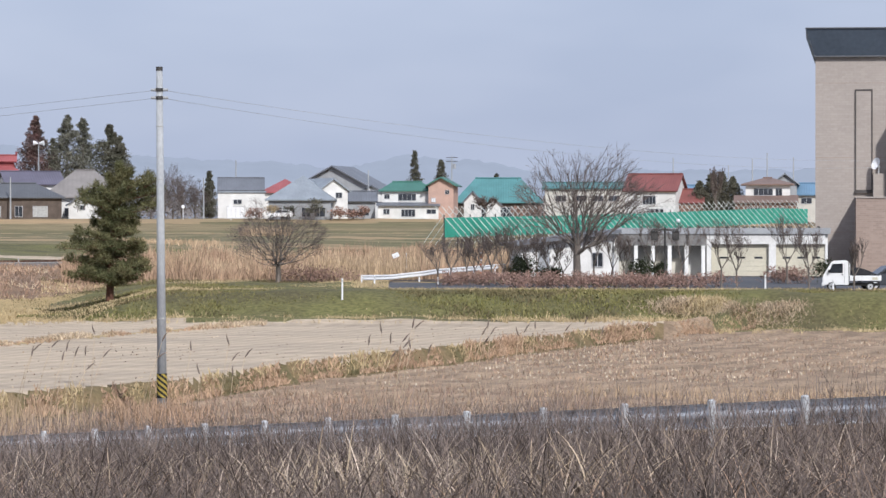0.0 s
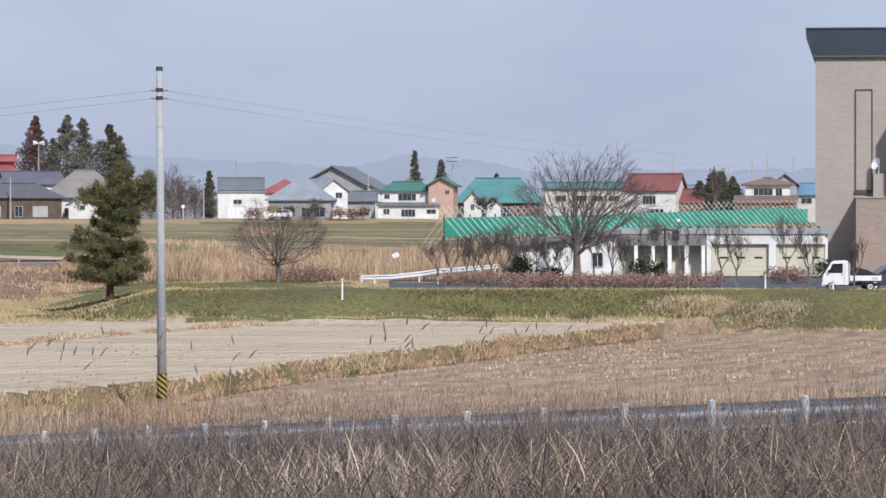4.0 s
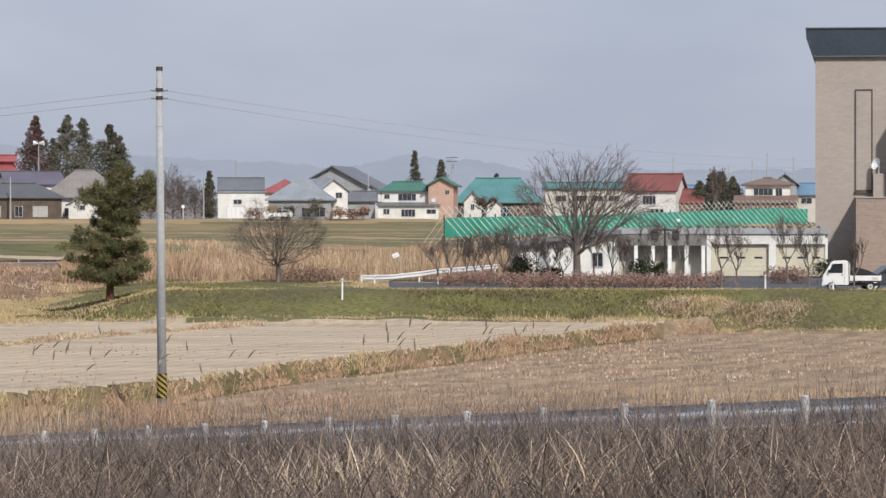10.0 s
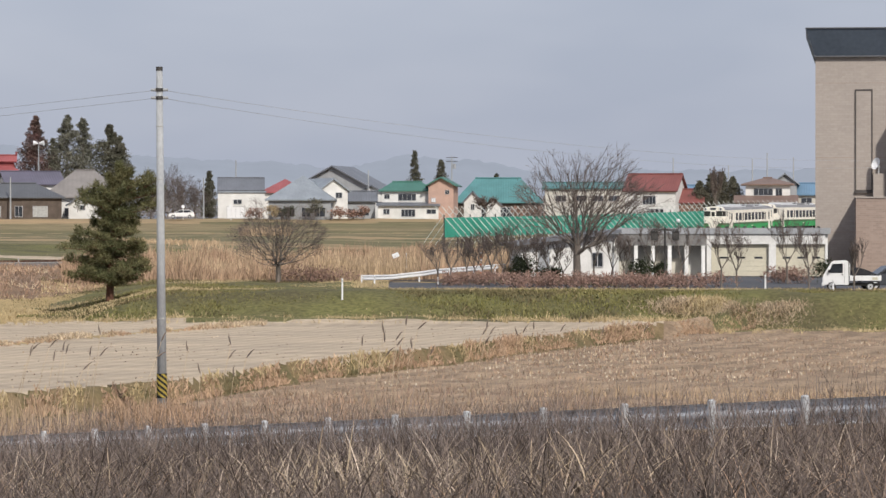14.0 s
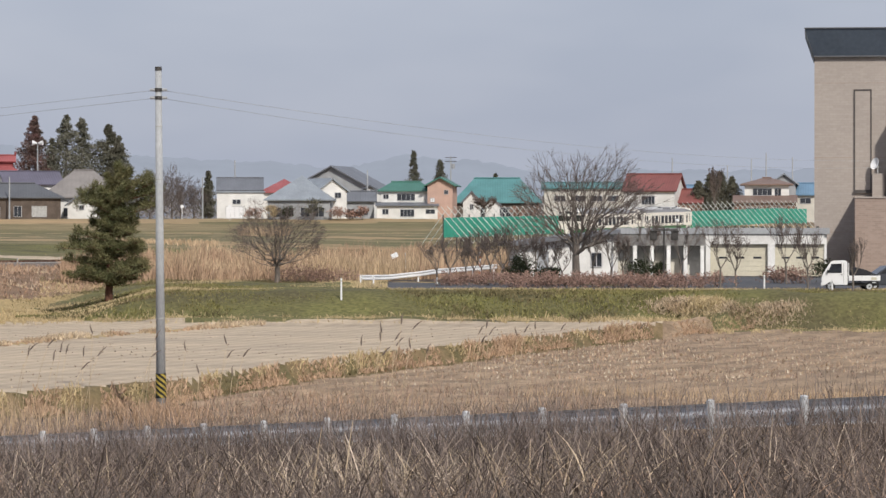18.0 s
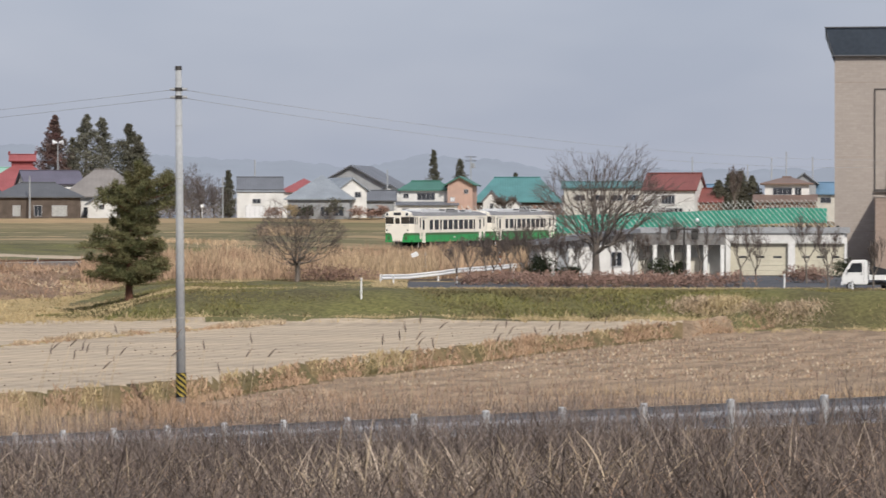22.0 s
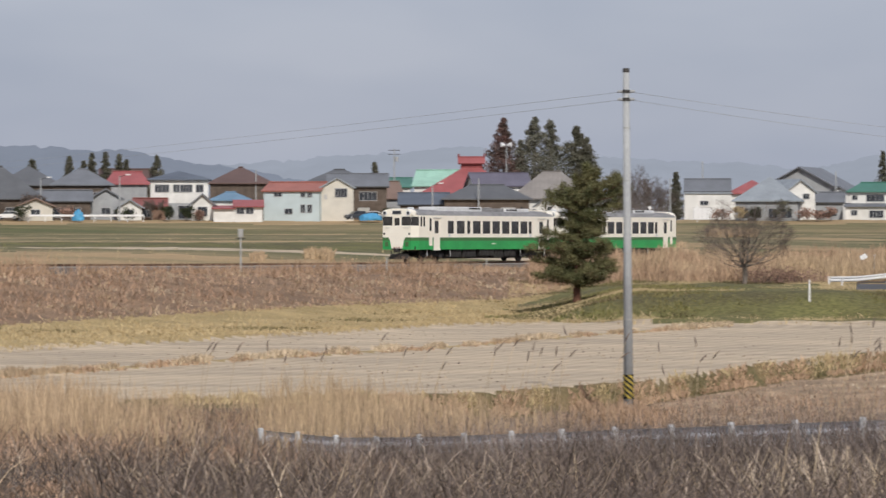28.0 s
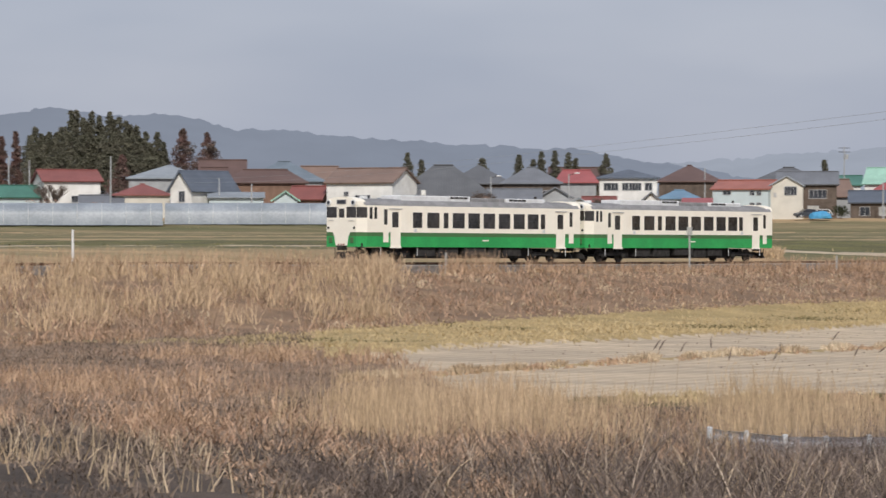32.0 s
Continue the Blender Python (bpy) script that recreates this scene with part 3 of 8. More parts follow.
        for y in (-h + 5.0, -h + 17.2):
            part("side_lamp", boxb(*sorted((sx * W, sx * (W + .03))), y - .12, y + .12, 1.84, 2.04, bev=.02), TRAINCOOL, car)
    # roof
    rf = bmesh.new()
    pts = clip_z(section(0), GUT - .001, 9)
    loft(rf, [(-h + .55, pts), (-h + 6, pts), (h - 6, pts), (h - .3, pts)])
    part("roof", rf, TRAINROOF, car, "grey rounded roof", smooth=True)
    # both end faces: a flat cream face with wrapped windscreens, a narrow centre door and raked corners
    for end in (-1, 1):
        f = lambda d: end * (h - d)       # d metres inside the end
        cream = bmesh.new()
        greens = {-1: bmesh.new(), 1: bmesh.new()}
        bands = {-1: bmesh.new(), 1: bmesh.new()}

        def slab(bm, x0, x1, z0, z1, t=.06, d=0.0):
            y0, y1 = sorted((f(d), f(d + t)))
            part("face_panel", boxb(x0, x1, y0, y1, z0, z1), CREAM, car)

        def corner(bm2, sx, z0, z1):
            a0, a1 = (sx * 1.2, f(0)), (sx * W, f(.7))
            b0, b1 = (sx * 1.16, f(.06)), (sx * (W - .07), f(.7))
            vs = [bm2.verts.new((p[0], p[1], z)) for z in (z0, z1) for p in (a0, a1, b1, b0)]
            for q in ((0, 1, 5, 4), (1, 2, 6, 5), (2, 3, 7, 6), (3, 0, 4, 7), (0, 3, 2, 1), (4, 5, 6, 7)):
                bm2.faces.new([vs[i] for i in q])
        lo, hi = 2.66, 3.3
        prism(cream, [(-.46, SILL + .08), (.46, SILL + .08), (.58, BAND), (.72, WAIST + .02), (.72, lo), (-.72, lo), (-.72, WAIST + .02), (-.58, BAND)], *sorted((f(0), f(.06))))
        for sx in (-1, 1):
            prism(greens[sx], [(sx * .462, SILL), (sx * 1.2, SILL), (sx * 1.2, BAND), (sx * .582, BAND)], *sorted((f(.0), f(.06))))
            prism(bands[sx], [(sx * .584, BAND), (sx * 1.2, BAND), (sx * 1.2, WAIST), (sx * .722, WAIST)], *sorted((f(.0), f(.06))))
            slab(cream, *sorted((sx * .72, sx * 1.2)), WAIST, lo)
            slab(cream, *sorted((sx * .3, sx * .38)), lo, hi)
            slab(cream, *sorted((sx * 1.185, sx * 1.2)), lo, hi)
            corner(greens[sx], sx, SILL, BAND)
            corner(bands[sx], sx, BAND, WAIST)
            for z0, z1 in ((WAIST, lo), (hi, GUT)):
                cn = bmesh.new()
                corner(cn, sx, z0, z1)
                part("corner_panel", cn, CREAM, car)
            part("windscreen", boxb(*sorted((sx * .38, sx * 1.185)), *sorted((f(.03), f(.05))), lo, hi), TGLASS, car, "dark windscreen")
            cx, cy = sx * (1.2 + W) / 2 - sx * .02, .35
            part("corner_pane", boxb(-.37, .37, -.012, .012, lo, hi), TGLASS, car,
                 m=Matrix.Translation((cx, f(cy), 0)) @ Euler((0, 0, math.atan2(f(.7) - f(0), sx * (W - 1.2)))).to_matrix().to_4x4())
            lamp = bmesh.new()
            rod(lamp, (sx * 1.0, f(-.08), 3.56), (sx * 1.0, f(.2), 3.56), .175, .175, 16)
            hl = part("headlight", lamp, TRAINCOOL, car, "round headlight in a pale ring")
            gl = bmesh.new()
            rod(gl, (sx * 1.0, f(-.095), 3.56), (sx * 1.0, f(-.08), 3.56), .115, .115, 14)
            part("lens", gl, DGLASS, hl, "dark headlight glass")
            tl = bmesh.new()
            rod(tl, (sx * 1.05, f(-.05), 2.06), (sx * 1.05, f(.05), 2.06), .075, .075, 10)
            part("tail_lamp", tl, UNDER, car)
            part("coupling_socket", boxb(sx * .86 - .15, sx * .86 + .15, *sorted((f(-.05), f(0))), 1.15, 1.5, bev=.03), GREEND, car)
            part("wiper", rod(bmesh.new(), (sx * .75, f(-.01), 2.66), (sx * .62, f(-.01), 3.05), .012), BLACK, car)
            part("grab_rail", rod(bmesh.new(), (sx * 1.0, f(-.05), 2.5), (sx * .6, f(-.05), 2.5), .014), ALU, car)
            slab(cream, -.3, -.22, lo, hi, d=.012)
        slab(cream, .22, .3, lo, hi, d=.012)
        slab(cream, -.22, .22, 3.2, hi, d=.012)
        part("gangway_door_pane", boxb(-.22, .22, *sorted((f(.04), f(.055))), lo, 3.2), TGLASS, car)
        slab(cream, -1.2, 1.2, hi, GUT)
        for i in (-1, 0, 1):
            part("jumper_plug", rod(bmesh.new(), (i * .2, f(-.05), 1.06), (i * .2, f(0), 1.06), .05, .05, 8), REDTRIM, car)
        brow = bmesh.new()
        arch = [(-1.3, GUT)] + [(-1.3 * math.cos(i * math.pi / 12), GUT + .5 * math.sin(i * math.pi / 12) ** .6) for i in range(1, 12)] + [(1.3, GUT)]
        prism(brow, arch, *sorted((f(.0), f(.75))))
        part("brow", brow, CREAM, car, "cream curved brow over the windscreens")
        sign = part("destination_box", boxb(-.38, .38, *sorted((f(-.04), f(.02))), 3.47, 3.74, bev=.02), TRAINROOF, car, "grey destination box")
        part("glass", boxb(-.31, .31, *sorted((f(-.05), f(-.04))), 3.51, 3.7), DGLASS, sign)
        part("end_face_upper", cream, CREAM, car, "cream end face")
        for sx in (-1, 1):
            for q, mt, lb in ((greens[sx], GREENP, "green lower corner of the end face"), (bands[sx], GREEND, "dull green band round the end face")):
                bmesh.ops.remove_doubles(q, verts=q.verts, dist=.002)
                part("end_face_cheek", q, mt, car, lb)
        sk = bmesh.new()
        prism(sk, [(-.95, .22), (.95, .22), (.7, .62), (-.7, .62)], *sorted((f(.35), f(.45))))
        part("snow_plough", sk, STEEL, car)
        cp = bmesh.new()
        box(cp, -.16, .16, *sorted((f(-.24), f(.3))), .72, 1.0, bev=.04)
        part("coupler", cp, UNDER, car)
        for sx in (-.45, .3, .5):
            part("brake_hose", rod(bmesh.new(), (sx, f(-.06), .85), (sx * .9, f(-.1), .45), .03, .03, 6), UNDER, car)
    fl = boxb(-W + .1, W - .1, -h + .3, h - .3, SILL, 1.15)
    part("floor", fl, UNDER, car)
    for i in range(9):
        for sx in (-1, 1):
            part("seat", boxb(*sorted((sx * .5, sx * 1.3)), -h + 4.6 + i * 1.45, -h + 4.75 + i * 1.45, 1.15, 2.25), TARP, car, "blue bench seat inside")
    # roof units: a slim white cooler with a dark grille, a grey duct, a second pale cooler
    for y0, y1, z1, mt, lb, g in ((-h + 4.4, -h + 10.8, 4.06, TRAINCOOL, "slim white roof cooling unit", -h + 8.9), (-h + 10.9, -h + 14.1, 3.98, TRAINROOF, "grey roof duct", None), (-h + 14.2, -h + 18.0, 3.98, TRAINCOOL, "pale roof cooling unit", -h + 14.5)):
        cu = part("cooling_unit", boxb(-.85, .85, y0, y1, 3.68, z1, bev=.05), mt, car, lb)
        if g is not None:
            for i in range(4):
                for sx in (-1, 1):
                    part("grille", boxb(*sorted((sx * .845, sx * .862)), g + i * .42, g + .36 + i * .42, z1 - .17, z1 - .04), UNDER, cu)
    for y in (-h + 1.9, h - 2.4):
        part("vent_cowl", boxb(-.2, .2, y - .2, y + .2, 3.7, 4.0, bev=.05), TRAINCOOL, car)
    part("exhaust", rod(bmesh.new(), (.5, h - 3.6, 3.6), (.5, h - 3.6, 4.15), .09), UNDER, car)
    # bogies, tanks and boxes under the floor
    for yb in (-h + 3.3, h - 3.3):
        bo = bmesh.new()
        for sx in (-1, 1):
            box(bo, *sorted((sx * .92, sx * 1.06)), yb - 1.6, yb + 1.6, .42, .66, bev=.03)
            for dy in (-1.05, 1.05):
                box(bo, *sorted((sx * .9, sx * 1.1)), yb + dy - .2, yb + dy + .2, .3, .62, bev=.03)
        box(bo, -.92, .92, yb - .25, yb + .25, .5, .88)
        bog = part("bogie", bo, UNDER, car, "sooty bogie frame")
        for dy in (-1.05, 1.05):
            wh = bmesh.new()
            for sx in (-1, 1):
                rod(wh, (sx * .57, yb + dy, .43), (sx * .7, yb + dy, .43), .43, .43, 20)
            rod(wh, (-.6, yb + dy, .43), (.6, yb + dy, .43), .08)
            part("wheelset", wh, STEEL, bog)
    for x0, x1, y0, y1, z0 in ((.5, 1.3, -3.2, -1.4, .35), (.4, 1.35, -.9, 1.2, .42), (.6, 1.3, 1.4, 2.7, .3), (.5, 1.3, 2.9, 4.6, .38), (.6, 1.28, -5.2, -3.5, .36), (-.75, .75, -6.2, 6.2, .24), (-1.3, -.5, -3, -.5, .4), (-1.3, -.4, .3, 3.4, .35), (-.4, .4, -2.5, 2.5, .4)):
        part("equipment_box", boxb(x0, x1, y0, y1, z0, SILL + .02, bev=.03), UNDER, car)
    for y in (-h + 2.0, -h + 5.3, h - 5.3, h - 1.6):
        part("ladder", rod(bmesh.new(), (W - .1, y, .4), (W - .1, y, SILL), .02), TRAINCOOL, car)
    mk = bmesh.new()
    box(mk, W, W + .006, .7, 1.3, 1.3, 1.38)
    part("number_bar", mk, CREAM, car, "cream bar of writing")
    return car


lead_car = railcar()
tail_car = copy_thing(lead_car, pose(0, 400, 0))
TRAIN_T = [11, 13, 15, 17, 19, 21, 23, 24, 25, 26, 27, 28, 29, 30, 31, 32]
TRAIN_S = [-181.6, -155.1, -128.3, -100.6, -71.7, -42.6, -14.0, 0, 13.8, 27.5, 41.2, 55.1, 69.0, 82.8, 96.1, 109.4]


def train_s(t):
    if t < 11:
        return -181.6 + 13.25 * (t - 11)
    return float(np.interp(t, TRAIN_T, TRAIN_S))


def motions():
    for car, back in ((lead_car, 10.55), (tail_car, 32.15)):
        walk(car, [(t, line_pose(train_s(t) - back)) for t in [0, 3, 6, 9] + TRAIN_T])
    # the estate car comes out from behind the garden trees and pulls up behind the pine
    road = lambda b: Matrix.Translation(at(b, 585, 7.05)) @ Euler((0, 0, -b / 1000)).to_matrix().to_4x4()
    walk(white_car, [(t, road(b)) for t, b in ((0, -48), (10.2, -48), (11, -52), (12, -61.5), (13, -67.6), (14, -77), (14.5, -82), (15.5, -91), (16.3, -97), (17, -98.5), (32, -98.5))])
    sway()


# ---- houses of the village ----
def window(parent, x, z, w, h, y=0.0, glassmat=None, frame=None, bars=1):
    """A window on the front wall: proud frame with its pane set back in it."""
    fr = bmesh.new()
    t = .07
    for q in ((-w / 2, -w / 2 + t, 0, h), (w / 2 - t, w / 2, 0, h), (-w / 2 + t, w / 2 - t, 0, t), (-w / 2 + t, w / 2 - t, h - t, h)):
        box(fr, x + q[0], x + q[1], y - .09, y + .04, z + q[2], z + q[3])
    bmesh.ops.remove_doubles(fr, verts=fr.verts, dist=.001)
    win = part("window", fr, frame or ALU, parent)
    for i in range(bars):
        xx = x - w / 2 + w * (i + 1) / (bars + 1)
        part("glazing_bar", boxb(xx - .03, xx + .03, y - .07, y + .03, z + t, z + h - t), frame or ALU, win)
    part("pane", boxb(x - w / 2 + t, x + w / 2 - t, y - .03, y + .035, z + t, z + h - t), glassmat or DGLASS, win)
    return win


def gable_roof(parent, x0, x1, y0, y1, eave, ridge, material, along="x", over=.6, t=.22, gablemat=None, shift=0.0):
    """Two slopes with thickness, a ridge cap, and the gable walls under them. along: the way the ridge runs."""
    bm = bmesh.new()
    if along == "x":
        ym = (y0 + y1) / 2 + shift
        ex = over * .8
        k = (ridge - eave) / max(ym - y0, .1)
        k2 = (ridge - eave) / max(y1 - ym, .1)
        quadslab(bm, [(x0 - ex, y0 - over, eave - over * k + t), (x1 + ex, y0 - over, eave - over * k + t), (x1 + ex, ym, ridge + t), (x0 - ex, ym, ridge + t)], t)
        quadslab(bm, [(x0 - ex, ym, ridge + t), (x1 + ex, ym, ridge + t), (x1 + ex, y1 + over, eave - over * k2 + t), (x0 - ex, y1 + over, eave - over * k2 + t)], t)
        part("roof", bm, material, parent)
        part("ridge_cap", boxb(x0 - ex, x1 + ex, ym - .2, ym + .2, ridge + t - .02, ridge + t + .14, bev=.04), material, parent)
        for xa, xb in ((x0, x0 + .15), (x1 - .15, x1)):
            g = bmesh.new()
            vs = [g.verts.new(v) for v in ((xa, y0, eave), (xa, y1, eave), (xa, ym, ridge), (xb, y0, eave), (xb, y1, eave), (xb, ym, ridge))]
            for q in ((0, 2, 1), (3, 4, 5), (0, 3, 5, 2), (1, 2, 5, 4), (0, 1, 4, 3)):
                g.faces.new([vs[i] for i in q])
            bmesh.ops.recalc_face_normals(g, faces=g.faces)
            part("gable_wall", g, gablemat, parent)
    else:
        xm = (x0 + x1) / 2 + shift
        k = (ridge - eave) / max(xm - x0, .1)
        k2 = (ridge - eave) / max(x1 - xm, .1)
        quadslab(bm, [(x0 - over, y0 - over, eave - over * k + t), (xm, y0 - over, ridge + t), (xm, y1 + over, ridge + t), (x0 - over, y1 + over, eave - over * k + t)], t)
        quadslab(bm, [(xm, y0 - over, ridge + t), (x1 + over, y0 - over, eave - over * k2 + t), (x1 + over, y1 + over, eave - over * k2 + t), (xm, y1 + over, ridge + t)], t)
        part("roof", bm, material, parent)
        g = prism(bmesh.new(), [(x0, eave), (x1, eave), (xm, ridge)], y0, y1)
        part("gable_wall", g, gablemat, parent)


def hip_roof(parent, x0, x1, y0, y1, eave, ridge, material, inset=None, over=.7, t=.22):
    bm = bmesh.new()
    ym = (y0 + y1) / 2
    ins = (y1 - y0) / 2 if inset is None else inset
    x0, x1, y0, y1 = x0 - over, x1 + over, y0 - over, y1 + over
    a, b = x0 + ins, x1 - ins
    if a > b:
        a = b = (x0 + x1) / 2
    low = [(x0, y0), (x1, y0), (x1, y1), (x0, y1)]
    lo = [bm.verts.new((x, y, eave)) for x, y in low]
    bo = [bm.verts.new((x, y, eave - t)) for x, y in low]
    r = [bm.verts.new((a, ym, ridge)), bm.verts.new((b, ym, ridge))]
    bm.faces.new((lo[0], lo[1], r[1], r[0]))
    bm.faces.new((lo[2], lo[3], r[0], r[1]))
    bm.faces.new((lo[1], lo[2], r[1]))
    bm.faces.new((lo[3], lo[0], r[0]))
    bm.faces.new(bo[::-1])
    for i in range(4):
        bm.faces.new((lo[i], bo[i], bo[(i + 1) % 4], lo[(i + 1) % 4]))
    bmesh.ops.recalc_face_normals(bm, faces=bm.faces)
    part("roof", bm, material, parent)
    if b - a > .5:
        part("ridge_cap", boxb(a - .1, b + .1, ym - .2, ym + .2, ridge - .04, ridge + .16, bev=.04), material, parent)


def house(b0, b1, r, foot, eave, ridge, roof="eave", wall=WHITEW, rmat=RF_SLATE, depth=8.0, yaw=0.0, wins=(), label="", category="house", over=.6, shift=0.0, inset=None, low=None, gmat=None):
    """A house whose front spans the bearings b0 to b1 at r metres. Heights are levels above the sea-level datum of the plan.
    wins: (share of the width, height of the sill over the foot, width, height, glass). low: a band of another wall material up to a height."""
    bc = (b0 + b1) / 2
    w = r * (b1 - b0) / 1000
    h = thing("house", Matrix.Translation(at(bc, r, foot)) @ Euler((0, 0, radians(yaw) - bc / 1000)).to_matrix().to_4x4(), label, category, "houses of the village")
    e, t = eave - foot, ridge - foot
    x0, x1 = -w / 2, w / 2
    if low:
        part("wall", boxb(x0, x1, 0, depth, low[0], e), wall, h)
        part("lower_wall", boxb(x0 - .03, x1 + .03, -.03, depth + .03, -1.0, low[0]), low[1], h)
    else:
        part("wall", boxb(x0, x1, 0, depth, -1.0, e), wall, h)
    if roof == "eave":
        gable_roof(h, x0, x1, 0, depth, e, t, rmat, "x", over, gablemat=gmat or wall, shift=shift)
    elif roof == "gable":
        gable_roof(h, x0, x1, 0, depth, e, t, rmat, "y", over, gablemat=gmat or wall, shift=shift)
    elif roof == "hip":
        hip_roof(h, x0, x1, 0, depth, e + .15, t, rmat, inset, over)
    elif roof == "flat":
        part("roof", boxb(x0 - over, x1 + over, -over, depth + over, e, t, bev=.04), rmat, h)
    elif roof == "shed":
        bm = bmesh.new()
        quadslab(bm, [(x0 - .3, -over, e), (x1 + .3, -over, e), (x1 + .3, depth + .3, t), (x0 - .3, depth + .3, t)], .15)
        part("roof", bm, rmat, h)
        part("gable_wall", boxb(x0 + .02, x1 - .02, depth * .5, depth, e - .1, (e + t) / 2 - .2), wall, h)
    for fx, z, ww, hh, *g in wins:
        window(h, x0 + w * fx, z, ww, hh, -.03 if low and z < low[0] else 0.0, g[0] if g else None, bars=1 if ww < 2.2 else 3)
    return h


